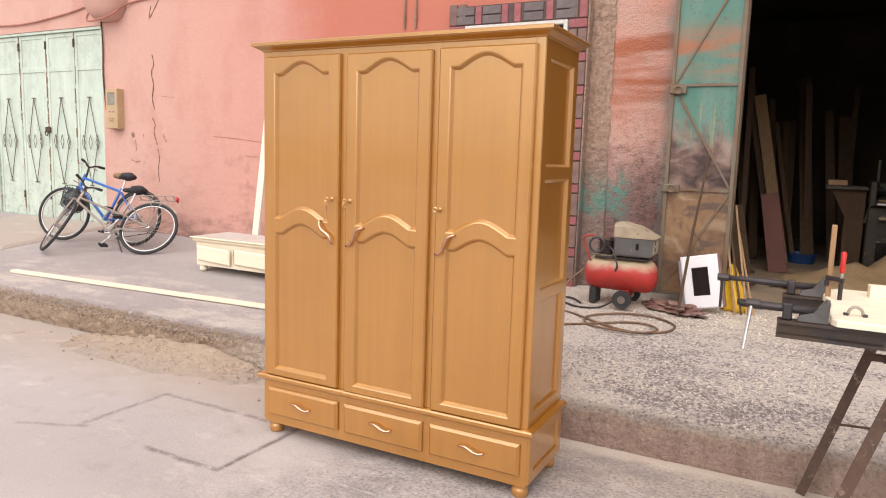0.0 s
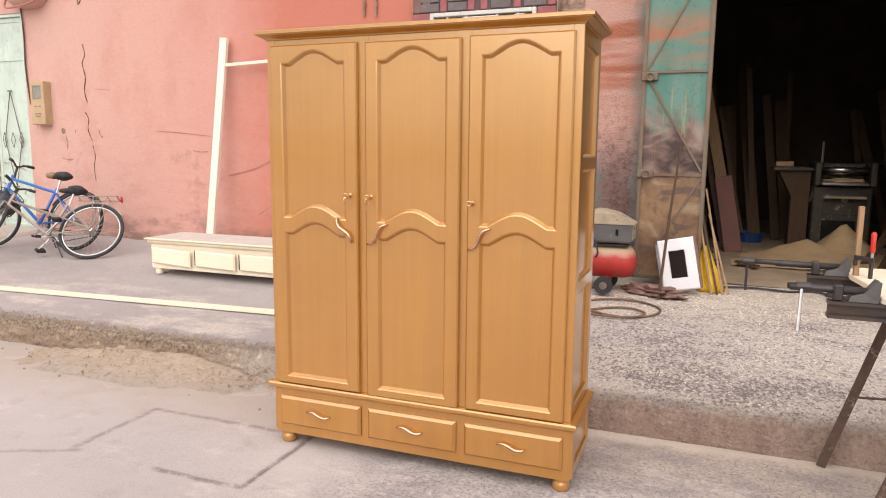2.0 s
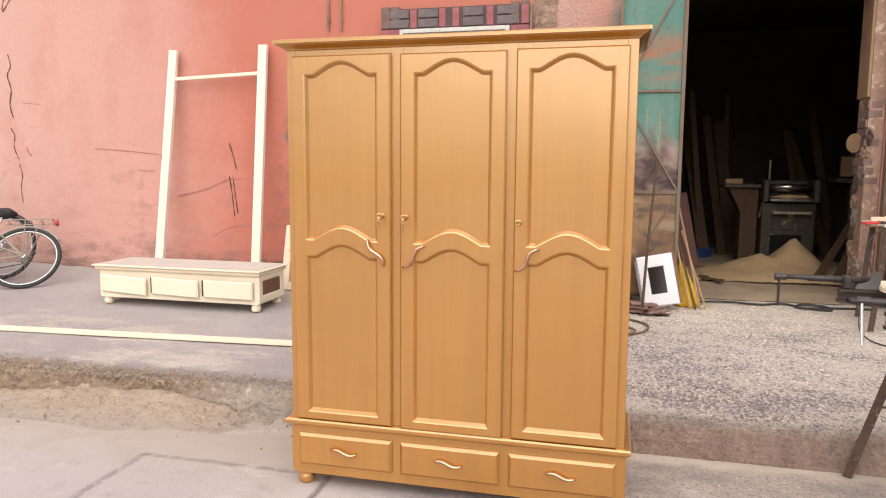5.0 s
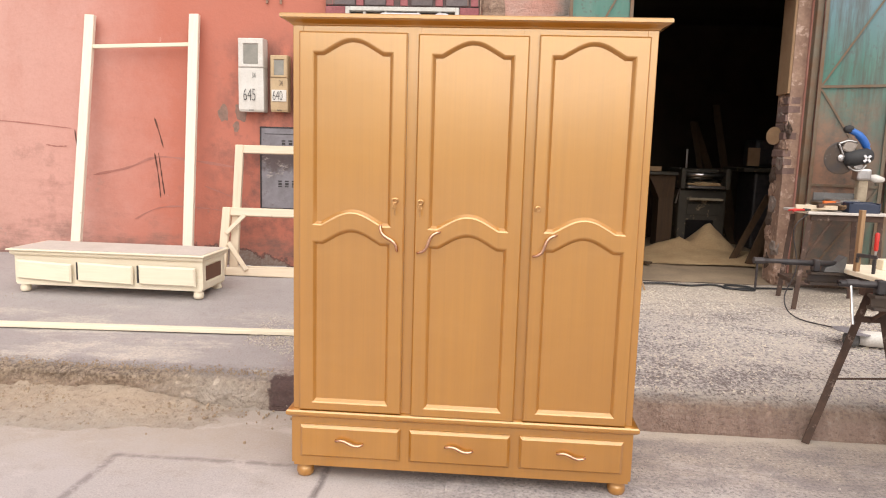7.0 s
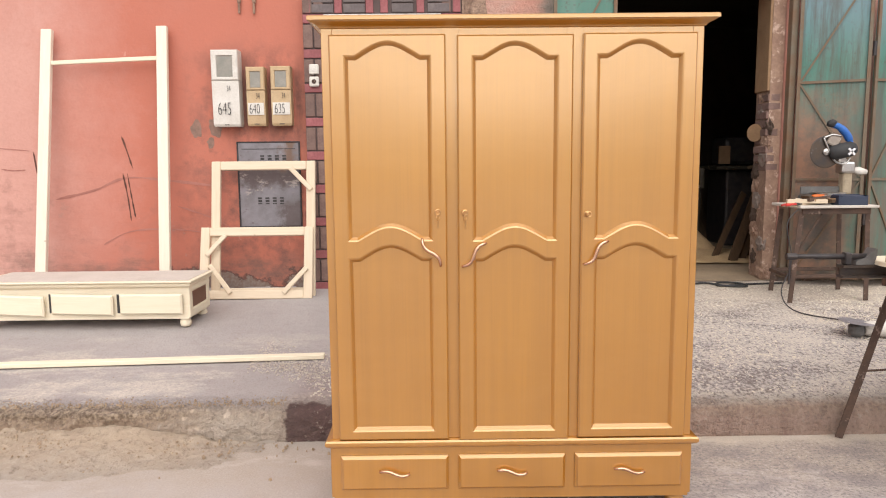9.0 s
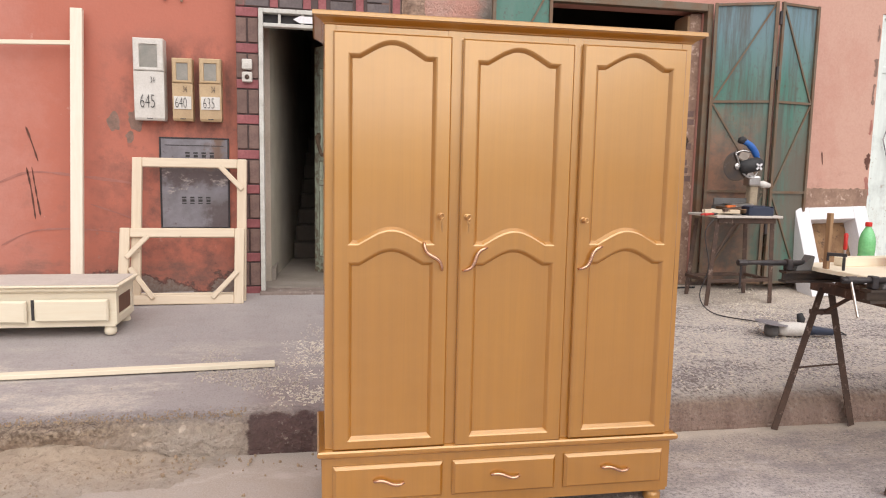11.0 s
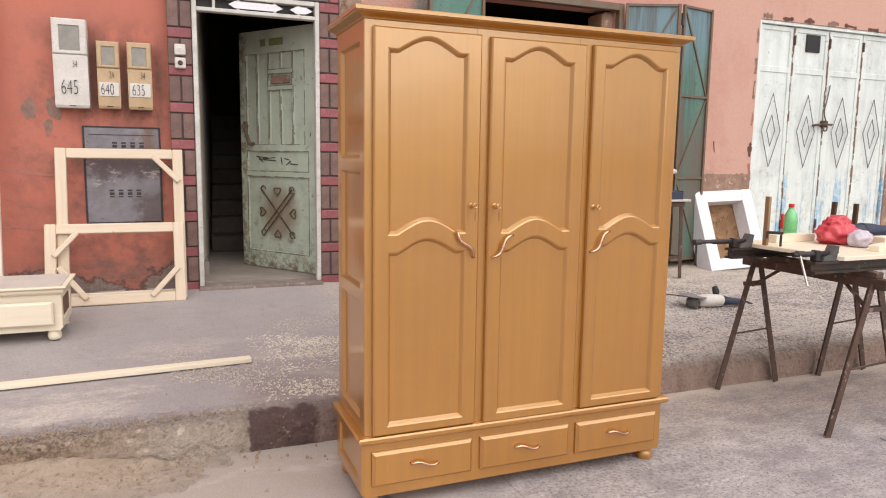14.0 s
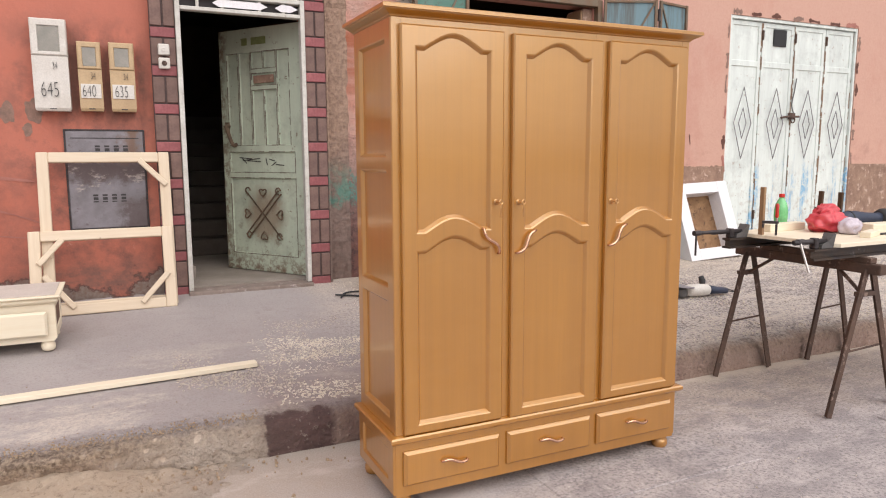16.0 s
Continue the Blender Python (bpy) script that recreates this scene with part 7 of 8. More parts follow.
def sawhorse(x, feet, label):
    t = thing("sawhorse", Matrix(), label, "sawhorse", "rusty sawhorses under the bench")
    top = 0.885
    part("pad", boxed(x - 0.03, x + 0.03, 2.70, 3.46, top, 0.919, 0.004), M_RUST, t)
    part("beam", boxed(x - 0.03, x + 0.03, 2.64, 3.66, top - 0.06, top, 0.004), M_RUST, t)
    for y, xa, xb in feet:
        for xf, dx in ((xa, -0.028), (xb, 0.028)):
            part("leg", angle_leg((xf, y, 0.004), (x + dx, y + 0.01, top - 0.035)), M_RUST, t)
        k = 0.42
        part("stay", tubed([(xa + (x - xa) * k, y, top * k), (xb + (x - xb) * k, y, top * k + 0.015)], 0.006, 6), M_RUST, t)
        k = 0.80
        part("tie", boxed(xa + (x - xa) * k - 0.02, xb + (x - xb) * k + 0.02, y - 0.014, y + 0.03, top * k - 0.015, top * k + 0.012, 0.003), M_RUST, t)
        sg = -1 if y > 3 else 1
        part("strut", tubed([(x, y + 0.02, top * 0.78), (x + 0.01, y + sg * 0.20, top - 0.05)], 0.011, 6), M_RUST, t)
    return t


sawhorse(0.37, ((3.565, 0.09, 0.61), (2.725, 0.085, 0.665)), "rusty angle-iron sawhorse carrying the clamp bars")
sawhorse(1.24, ((3.56, 1.01, 1.47), (2.725, 0.98, 1.50)), "rusty angle-iron sawhorse carrying the clamp bars")


def bar_clamp(y, x_tip, drop, bright, label):
    t = thing("bar_clamp", Matrix(), label, "clamp", "steel bar clamps on the bench")
    bm = bmesh.new()
    z0, z1 = 0.92, 0.985
    prof = [(-0.03, z0), (0.03, z0), (0.03, z0 + 0.012), (0.006, z0 + 0.016), (0.006, z1 - 0.016), (0.03, z1 - 0.012), (0.03, z1), (-0.03, z1), (-0.03, z1 - 0.012), (-0.006, z1 - 0.016), (-0.006, z0 + 0.016), (-0.03, z0 + 0.012)]
    ends = [[bm.verts.new((x, y + a, z)) for a, z in prof] for x in (-0.06, 2.35)]
    for i in range(len(prof)):
        bm.faces.new((ends[0][i - 1], ends[0][i], ends[1][i], ends[1][i - 1]))
    bm.faces.new(ends[0])
    bm.faces.new(ends[1][::-1])
    part("rail", bm, M_RAIL, t)
    part("head_block", boxed(-0.045, -0.012, y - 0.022, y + 0.022, 0.986, 1.047, 0.005), M_IRON, t)
    jaw = bmesh.new()
    prof = ((0.005, 0.987), (0.104, 0.987), (0.106, 1.066), (0.094, 1.070), (0.055, 1.022), (0.012, 1.008))
    vs = [[jaw.verts.new((x, y + s * (0.034 if z > 1.03 else 0.022), z)) for x, z in prof] for s in (-1, 1)]
    jaw.faces.new(vs[0])
    jaw.faces.new(vs[1][::-1])
    for i in range(len(prof)):
        jaw.faces.new((vs[0][i - 1], vs[0][i], vs[1][i], vs[1][i - 1]))
    part("jaw", jaw, M_MACH, t, "sloped cast jaw, grey with dust")
    part("screw", tubed([(x_tip, y, 1.03), (-0.20, y, 1.03), (-0.19, y, 1.028), (0.07, y, 1.026)], [0.012, 0.012, 0.015, 0.015], 12), M_IRON, t, smooth=True)
    part("screw_boss", tubed([(x_tip - 0.02, y, 1.03), (x_tip + 0.03, y, 1.03)], 0.017, 10), M_IRON, t)
    part("tommy_bar", tubed([(x_tip, y, 1.04), (x_tip - (0.014 if bright else 0.0), y - (0.08 if bright else 0.0), 1.04 - drop)], 0.0062, 8), M_STEEL if bright else M_IRON, t, "steel tommy bar")
    return t


bar_clamp(3.38, -0.315, 0.15, False, "heavy black steel bar clamp lying across the sawhorses")
bar_clamp(2.79, -0.15, 0.17, True, "heavy black steel bar clamp with a bright tommy bar")

bm = bmesh.new()
out = [(0.13, 2.74), (1.75, 2.74), (1.75, 3.50), (0.16, 3.50), (0.112, 3.44), (0.094, 3.30), (0.12, 3.05), (0.110, 2.95), (0.110, 2.78)]
panelled(bm, lambda u, v, q: Vector((u, v, 1.012 + q)), out, [], 0.024, edge=0.004)
brd = thing("work_board", Matrix(), "raw pale board clamped on the bench", "board")
part("board", bm, M_PINE, brd)
for i, (x0, x1, y0, y1, h, yaw) in enumerate(((0.26, 0.62, 3.33, 3.40, 0.05, 4), (0.76, 1.25, 2.95, 3.06, 0.06, -4), (1.0, 1.5, 3.3, 3.38, 0.04, 8), (0.50, 0.72, 2.86, 2.92, 0.035, 20))):
    o = thing("timber_offcut", pose((x0 + x1) / 2, (y0 + y1) / 2, 1.012, 0, 0, yaw), "pale wood offcut lying on the bench", "offcut", "offcuts on the bench")
    part("block", boxed((x0 - x1) / 2, (x1 - x0) / 2, (y0 - y1) / 2, (y1 - y0) / 2, 0, h, 0.003), M_PINE, o)
for x, y, h, mt, lean in ((0.110, 3.262, 0.30, M_PLANK, 0), (0.855, 3.42, 0.25, M_DARKPLANK, 4), (1.07, 3.42, 0.235, M_DARKPLANK, 2)):
    o = thing("upright_batten", pose(x, y, 1.010, 0, lean, 0), "short wooden batten standing upright on the bench", "batten", "battens on the bench")
    part("batten", boxed(-0.010, 0.010, -0.016, 0.016, 0, h, 0.002), mt, o)
fc = thing("hand_clamp", pose(0.150, 3.185, 1.012, 0, 0, -50), "small black hand clamp with a red handle on the bench", "clamp")
part("bar", boxed(-0.082, 0.012, -0.006, 0.006, 0.072, 0.090, 0.002), M_IRON, fc)
part("arm", boxed(-0.007, 0.007, -0.007, 0.007, 0.0, 0.071, 0.002), M_IRON, fc)
part("slide", boxed(-0.082, -0.070, -0.008, 0.008, 0.045, 0.071, 0.002), M_IRON, fc)
part("spindle", tubed([(0, 0, 0.088), (0, 0, 0.118)], 0.006, 8), M_STEEL, fc)
part("handle", lathe(bmesh.new(), [(0.007, 0.110), (0.0105, 0.118), (0.0095, 0.15), (0.011, 0.19), (0.006, 0.198)], 12), M_RED, fc, "red wooden handle", True)
ga = thing("spring_clamp", Matrix.Translation((0.19, 2.86, 1.012)), "small grey iron clamp arched on the board", "clamp")
part("bow", tubed(smooth_path([(-0.024, 0, 0.006), (-0.018, 0, 0.024), (0, 0, 0.034), (0.018, 0, 0.024), (0.024, 0, 0.006)], 5), 0.0055, 8), M_SILVER, ga, smooth=True)
for s in (-1, 1):
    part("pad", boxed(s * 0.030 - 0.009, s * 0.030 + 0.009, -0.009, 0.009, 0, 0.01, 0.003), M_IRON, ga)

bt = thing("bottle", Matrix.Translation((0.53, 3.462, 1.012)), "green plastic bottle with a red cap standing on the bench", "bottle")
part("body", lathe(bmesh.new(), [(0.030, 0), (0.042, 0.006), (0.043, 0.05), (0.041, 0.055), (0.043, 0.06), (0.043, 0.13), (0.036, 0.165), (0.022, 0.195), (0.015, 0.205), (0.015, 0.215)], 20), M_GREEN, bt, smooth=True)
part("cap", lathe(bmesh.new(), [(0.018, 0.212), (0.018, 0.232), (0.016, 0.236)], 16), M_RED, bt, "red cap")
part("label", lathe(bmesh.new(), [(0.0438, 0.075), (0.0438, 0.125)], 20), M_GREEN, bt)
rb = thing("plastic_bag", Matrix.Translation((0.625, 3.20, 1.012)), "crumpled red plastic bag on the bench", "bag")
bm = blob(bmesh.new(), (0.02, 0, 0.06), (0.155, 0.10, 0.075), 3, 0.3, 2.3, 4)
blob(bm, (0.0, 0.0, 0.12), (0.095, 0.06, 0.06), 9, 0.35, 2.8, 4)
for v in bm.verts:
    v.co.z = max(v.co.z, 0.001)
part("bag", bm, M_REDBAG, rb, smooth=True)
cbg = thing("plastic_bag", Matrix.Translation((0.62, 3.03, 1.012)), "small clear plastic bag on the bench", "bag")
bm = blob(bmesh.new(), (0, 0, 0.048), (0.075, 0.065, 0.058), 6, 0.22, 2.2, 4)
for v in bm.verts:
    v.co.z = max(v.co.z, 0.001)
part("bag", bm, M_CLEARBAG, cbg, smooth=True)
dr = thing("power_tool", pose(1.02, 3.20, 1.012, 0, 0, -6), "dark blue hand power tool lying on the bench", "tool")
part("body", lathe(bmesh.new(), [(0.02, -0.24), (0.046, -0.225), (0.056, -0.15), (0.054, -0.08), (0.042, 0.0), (0.036, 0.10), (0.038, 0.125)], 18, pose(0, 0, 0.068, 0, 90, 0)), M_NAVY, dr, smooth=True)
part("end_cap", lathe(bmesh.new(), [(0.030, 0.127), (0.055, 0.135), (0.064, 0.16), (0.062, 0.20), (0.04, 0.222)], 18, pose(0, 0, 0.068, 0, 90, 0)), M_BLACK, dr, "black rubber end", True)
part("collar", lathe(bmesh.new(), [(0.0575, -0.155), (0.0585, -0.15), (0.0575, -0.145)], 18, pose(0, 0, 0.068, 0, 90, 0)), M_BLACK, dr)
sp = thing("handsaw", pose(0.75, 2.90, 1.012, 0, 0, -4), "dark steel spike tool lying on the bench", "tool")
part("blade", tubed([(-0.1, 0, 0.008), (0.16, 0.005, 0.008)], 0.007, 8), M_IRON, sp)
part("grip", tubed([(0.16, 0.005, 0.012), (0.26, 0.007, 0.012)], 0.012, 8), M_PLANK, sp)


# ---- tool table with the mitre saw ----
tt = thing("work_table", Matrix(), "rusty angle-iron table with a worn wooden top", "table")
zt = 1.125
fl = [(0.81, 5.53), (1.47, 5.58), (0.84, 5.92), (1.44, 5.93)]
for x, y in fl:
    part("leg", angle_leg((x, y, pave_z(x, y) + 0.002), (x + (0.06 if x < 1 else -0.03), y, zt - 0.03), 0.04), M_RUST, tt)
for a, b in ((0, 1), (0, 2), (1, 3), (2, 3)):
    (xa, ya), (xb, yb) = fl[a], fl[b]
    part("stretcher", beam_between((xa, ya, 0.56), (xb, yb, 0.56), 0.03, 0.03), M_RUST, tt)
part("brace", tubed([(0.85, 5.53, 0.75), (1.05, 5.53, 1.08)], 0.008, 6), M_RUST, tt)
part("apron", boxed(0.87, 1.43, 5.50, 5.52, zt - 0.05, zt - 0.002, 0.003), M_RUST, tt)
part("tabletop", boxed(0.83, 1.47, 5.46, 5.945, zt, zt + 0.022, 0.004), M_PLY, tt, "stained wooden top")
ms = thing("mitre_saw", Matrix.Translation((1.22, 5.76, zt + 0.022)), "blue and black mitre saw on the rusty table", "saw")
part("base", boxed(-0.20, 0.24, -0.10, 0.12, 0.0, 0.07, 0.012, 2), M_MACH, ms)
part("turntable", lathe(bmesh.new(), [(0.13, 0.07), (0.13, 0.09), (0.12, 0.095)], 24), M_STEEL, ms)
part("fence", boxed(-0.20, 0.22, 0.07, 0.09, 0.075, 0.14, 0.004), M_MACH, ms)
part("pivot_post", boxed(0.13, 0.21, 0.02, 0.10, 0.07, 0.30, 0.015, 2), M_LIDDUST, ms)
part("pivot_head", boxed(0.10, 0.22, 0.0, 0.11, 0.25, 0.35, 0.02, 2), M_STEEL, ms)
part("clamp_knob", tubed([(0.22, 0.05, 0.28), (0.27, 0.05, 0.27), (0.34, 0.05, 0.26)], [0.02, 0.035, 0.02], 12), M_OFFWHITE, ms, smooth=True)
part("arm", aligned_bar((0.17, 0.05, 0.31), (0.03, 0.02, 0.46), 0.06, 0.045, 0.012), M_STEEL, ms)
blade = part("blade", lathe(bmesh.new(), [(0.02, -0.004), (0.125, -0.002), (0.133, 0), (0.125, 0.002), (0.02, 0.004)], 40, pose(-0.07, -0.045, 0.43, 90, 0, 0)), M_RAIL, ms, "dark steel saw blade")
part("arbor", lathe(bmesh.new(), [(0.028, 0), (0.028, 0.012), (0.012, 0.02)], 16, pose(-0.07, -0.05, 0.43, 90, 0, 0)), M_STEEL, blade)
gd = bmesh.new()
tube(gd, smooth_path([(-0.10, -0.062, 0.545), (-0.05, -0.062, 0.44), (0.0, -0.062, 0.355), (0.08, -0.062, 0.33), (0.13, -0.06, 0.38)], 5), 0.008, 6)
tube(gd, smooth_path([(-0.10, -0.062, 0.545), (-0.03, -0.062, 0.57), (0.04, -0.062, 0.56)], 4), 0.008, 6)
part("guard_rim", gd, M_STEEL, ms, "bright guard rim", True)
part("guard_plate", boxed(-0.045, 0.05, -0.06, -0.052, -0.05, 0.05, 0.01, m=pose(-0.015, 0, 0.53, 0, 25, 0)), M_SILVER, ms, "dull silver guard plate")
part("head", lathe(bmesh.new(), [(0.03, -0.12), (0.058, -0.10), (0.065, -0.02), (0.062, 0.07), (0.045, 0.10), (0.02, 0.105)], 20, pose(0.07, -0.05, 0.44, 0, 78, 0)), M_BLACK, ms, "black motor housing", True)
part("grip", tubed(smooth_path([(0.0, -0.02, 0.655), (0.055, -0.02, 0.63), (0.11, -0.02, 0.575), (0.145, -0.02, 0.51), (0.155, -0.02, 0.46)], 5), [0.026] * 6 + [0.031] * 8 + [0.024] * 7, 10), M_BLUE, ms, "blue handle", True)
part("trigger_grip", blob(bmesh.new(), (-0.015, -0.02, 0.665), (0.042, 0.03, 0.032), 4, 0.2, 2.5), M_BLACK, ms, smooth=True)
for k in (0.4, -0.4):
    part("cross_mark", boxed(-0.035, 0.035, -0.124, -0.112, -0.008, 0.008, m=pose(0.105, 0, 0.43, 0, 45 if k > 0 else -45, 0)), M_WHITE, ms)
bx = thing("battery_charger", pose(1.27, 5.53, zt + 0.024, 0, 0, -6), "black plastic charger box lying open on the table", "charger")
part("case", boxed(-0.085, 0.085, -0.05, 0.05, 0, 0.03, 0.006), M_BLACK, bx)
part("lid", boxed(-0.085, 0.085, -0.05, 0.05, 0.062, 0.075, 0.005), M_NAVY, bx)
for sx in (-0.075, 0.075):
    part("cheek", boxed(sx - 0.010, sx + 0.010, -0.05, 0.05, 0.03, 0.062), M_BLACK, bx)
for i, (x, y, L, yaw, pitch, mt) in enumerate(((0.98, 5.60, 0.42, 25, 4, M_FRAME), (0.92, 5.54, 0.30, -15, 0, M_FRAME), (1.15, 5.55, 0.38, 8, 0, M_PLANK), (1.34, 5.60, 0.26, 30, 0, M_FRAME), (0.86, 5.70, 0.35, 60, 3, M_FRAME))):
    o = thing("timber_offcut", pose(x, y, zt + 0.024 + 0.014 * i * (i < 3), 0, -pitch, yaw), "sawn offcut among tools on the table", "offcut", "offcuts on the rusty table")
    part("block", boxed(-L / 2, L / 2, -0.025, 0.025, 0, 0.022 + 0.01 * (i % 2), 0.002), mt, o)
rnd = random.Random(17)
for i in range(11):
    L = rnd.uniform(0.07, 0.22)
    o = thing("timber_offcut", pose(rnd.uniform(0.88, 1.41), rnd.uniform(5.50, 5.62), zt + 0.024 + 0.012 * (i % 4), rnd.uniform(-4, 4), rnd.uniform(-6, 6), rnd.uniform(0, 180)), "small grimy offcut heaped among the tools", "offcut", "offcuts on the rusty table")
    part("block", boxed(-L / 2, L / 2, -0.018, 0.018, 0, rnd.uniform(0.012, 0.04), 0.002), rnd.choice((M_DARKPLANK, M_PLANK, M_RUST, M_PINE, M_DARKPLANK)), o)
nb = thing("tool_case", Matrix.Translation((1.26, 5.52, zt + 0.022)), "open navy plastic tool case on the table", "case")
bm = bmesh.new()
for a in ((-0.11, 0.11, -0.05, -0.04, 0, 0.07), (-0.11, 0.11, 0.05, 0.06, 0, 0.085), (-0.12, -0.11, -0.05, 0.06, 0, 0.08), (0.11, 0.12, -0.05, 0.06, 0, 0.08), (-0.11, 0.11, -0.04, 0.05, 0, 0.01)):
    box(bm, *a, 0.002)
part("tray", bm, M_NAVY, nb)
og = thing("hand_tool", pose(1.05, 5.62, zt + 0.07, 0, 0, 20), "hand tool with an orange grip among offcuts", "tool")
part("grip", tubed([(-0.05, 0, 0.018), (0.06, 0, 0.018)], 0.018, 10), M_ORANGE, og, smooth=True)
part("shaft", tubed([(0.06, 0, 0.018), (0.22, 0, 0.012)], 0.007, 8), M_STEEL, og)
pl = thing("pliers", pose(0.83, 5.50, zt + 0.022, 0, 0, 200), "pincers with red grips hanging over the table edge", "tool")
for s in (-1, 1):
    part("grip", tubed([(0.03, s * 0.008, 0.012), (0.10, s * 0.025, 0.012), (0.15, s * 0.022, 0.005)], 0.008, 8), M_RED, pl)
part("jaws", tubed([(0.03, 0, 0.012), (-0.04, 0, 0.012)], [0.014, 0.006], 8), M_IRON, pl)
cbt = thing("cable", Matrix(), "grey cable looping down beside the table", "cable")
part("wire", tubed(smooth_path([(0.86, 5.5, 1.14), (0.74, 5.48, 1.0), (0.78, 5.46, 0.7), (0.70, 5.44, 0.45), (0.72, 5.25, 0.335), (0.95, 5.0, 0.315), (1.10, 4.85, 0.31)], 7), 0.005, 6), M_IRON, cbt)

# ---- angle grinder on the pavement ----
gz = pave_z(1.05, 4.65)
gr = thing("angle_grinder", pose(1.04, 4.65, gz, 0, 0, -8), "cream and navy angle grinder lying on the pavement", "grinder")
part("body", tubed([(-0.14, 0, 0.06), (-0.09, 0, 0.062), (0.0, 0, 0.06), (0.08, 0, 0.058), (0.10, 0, 0.057)], [0.045, 0.055, 0.055, 0.05, 0.04], 16), M_OFFWHITE, gr, smooth=True)
part("gear_head", lathe(bmesh.new(), [(0.045, 0.0), (0.055, 0.02), (0.05, 0.07), (0.03, 0.09)], 16, pose(-0.18, 0, 0.012, 0, -8, 0)), M_MACH, gr)
part("disc", lathe(bmesh.new(), [(0.115, 0.0), (0.118, 0.002), (0.115, 0.005)], 32, pose(-0.19, 0.0, 0.105, 0, 6, 0)), M_HATCH, gr, "worn grey disc")
part("rear_grip", tubed([(0.10, 0, 0.057), (0.16, 0, 0.05), (0.30, 0.01, 0.035)], [0.042, 0.035, 0.026], 12), M_NAVY, gr, smooth=True)
part("side_handle", tubed([(0.06, 0.03, 0.08), (0.07, 0.05, 0.13), (0.06, 0.06, 0.17)], [0.022, 0.03, 0.022], 10), M_BLACK, gr, smooth=True)
part("cord", tubed(smooth_path([(0.30, 0.01, 0.035), (0.42, 0.02, 0.012), (0.40, 0.16, 0.02), (0.24, 0.25, 0.03), (0.05, 0.24, 0.035)], 6), 0.005, 6), M_BLACK, gr)

# ---- white carcase leaning by the gate ----
wf = thing("white_frame", pose(2.06, 5.75, pave_z(2.4, 5.75) + 0.004, -20, 0, 0) @ pose(0, 0, 0, 0, -2, 0), "white wooden box frame with stained brown back, leaning on the wall", "frame")
W, H_, D = 0.80, 0.88, 0.20
part("stile", boxed(0, 0.15, -0.0, D, 0, H_, 0.003), M_WHITE, wf)
part("stile", boxed(W - 0.15, W, -0.0, D, 0, H_, 0.003), M_WHITE, wf)
part("rail", boxed(0.151, W - 0.151, 0.001, D, 0.001, 0.125, 0.003), M_WHITE, wf)
part("rail", boxed(0.151, W - 0.151, 0.001, D, H_ - 0.125, H_ - 0.001, 0.003), M_WHITE, wf)
part("back", boxed(0.12, W - 0.12, 0.16, 0.17, 0.11, H_ - 0.11), M_BACKBOARD, wf, "stained brown hardboard back")

# ---- compressor, hose and clutter by the pier ----
cz = pave_z(-1.3, 5.75)
co = thing("compressor", Matrix.Translation((-1.33, 5.76, cz)), "dusty red air compressor with a grey motor housing", "compressor")
part("tank", lathe(bmesh.new(), [(0.03, -0.30), (0.09, -0.285), (0.128, -0.25), (0.138, -0.20), (0.138, 0.20), (0.128, 0.25), (0.09, 0.285), (0.03, 0.30)], 28, pose(0, 0, 0.26, 0, 90, 0)), M_TANKDUST, co, "red tank dusty on top", True)
part("saddle_plate", boxed(-0.20, 0.24, -0.10, 0.10, 0.395, 0.412, 0.004), M_IRON, co)
hs = bmesh.new()
loft(hs, [(-0.03, 0.25, -0.11, 0.11, 0.425), (-0.04, 0.265, -0.12, 0.12, 0.44), (-0.035, 0.27, -0.12, 0.12, 0.575)])
hous = part("housing", hs, M_MACH, co, "dusty grey motor housing")
part("housing_lid", loft(bmesh.new(), [(-0.045, 0.285, -0.125, 0.125, 0.578), (-0.045, 0.28, -0.125, 0.125, 0.588), (-0.05, 0.14, -0.11, 0.115, 0.665), (-0.055, 0.04, -0.085, 0.095, 0.69), (-0.04, 0.02, -0.07, 0.08, 0.697)]), M_LIDDUST, hous, "sawdust-covered lid")
part("window", boxed(0.135, 0.157, -0.1265, -0.118, 0.485, 0.54, 0.006), M_DARKFILL, hous)
part("end_panel", boxed(0.262, 0.2735, -0.105, 0.105, 0.45, 0.565, 0.004), M_LIDDUST, hous, "dusty end panel")
for pz in (0.475, 0.53):
    part("port", boxed(0.27, 0.276, -0.06, -0.03, pz, pz + 0.03, 0.003), M_DARKFILL, hous)
part("flywheel", tubed(circle((-0.19, -0.09, 0.50), 0.062, (1, 0, 0), (0, 0, 1), 20), 0.009, 6, closed=True), M_IRON, co)
part("dust_drift", blob(bmesh.new(), (-0.10, 0.0, 0.40), (0.15, 0.085, 0.03), 5, 0.4, 3.0, 3), M_LIDDUST, co, "sawdust drifted over the tank")
part("pump", boxed(-0.18, -0.09, -0.06, 0.06, 0.412, 0.56, 0.012, 2), M_RUST, co)
for k in range(5):
    part("cooling_fin", boxed(-0.19, -0.075, -0.07, 0.07, 0.44 + 0.024 * k, 0.448 + 0.024 * k), M_IRON, co)
part("handle", tubed(smooth_path([(-0.24, -0.08, 0.36), (-0.30, -0.08, 0.50), (-0.31, -0.08, 0.545), (-0.28, -0.08, 0.57), (-0.22, -0.08, 0.575)], 4), 0.009, 8), M_REDWOOD, co, "red tube handle", True)
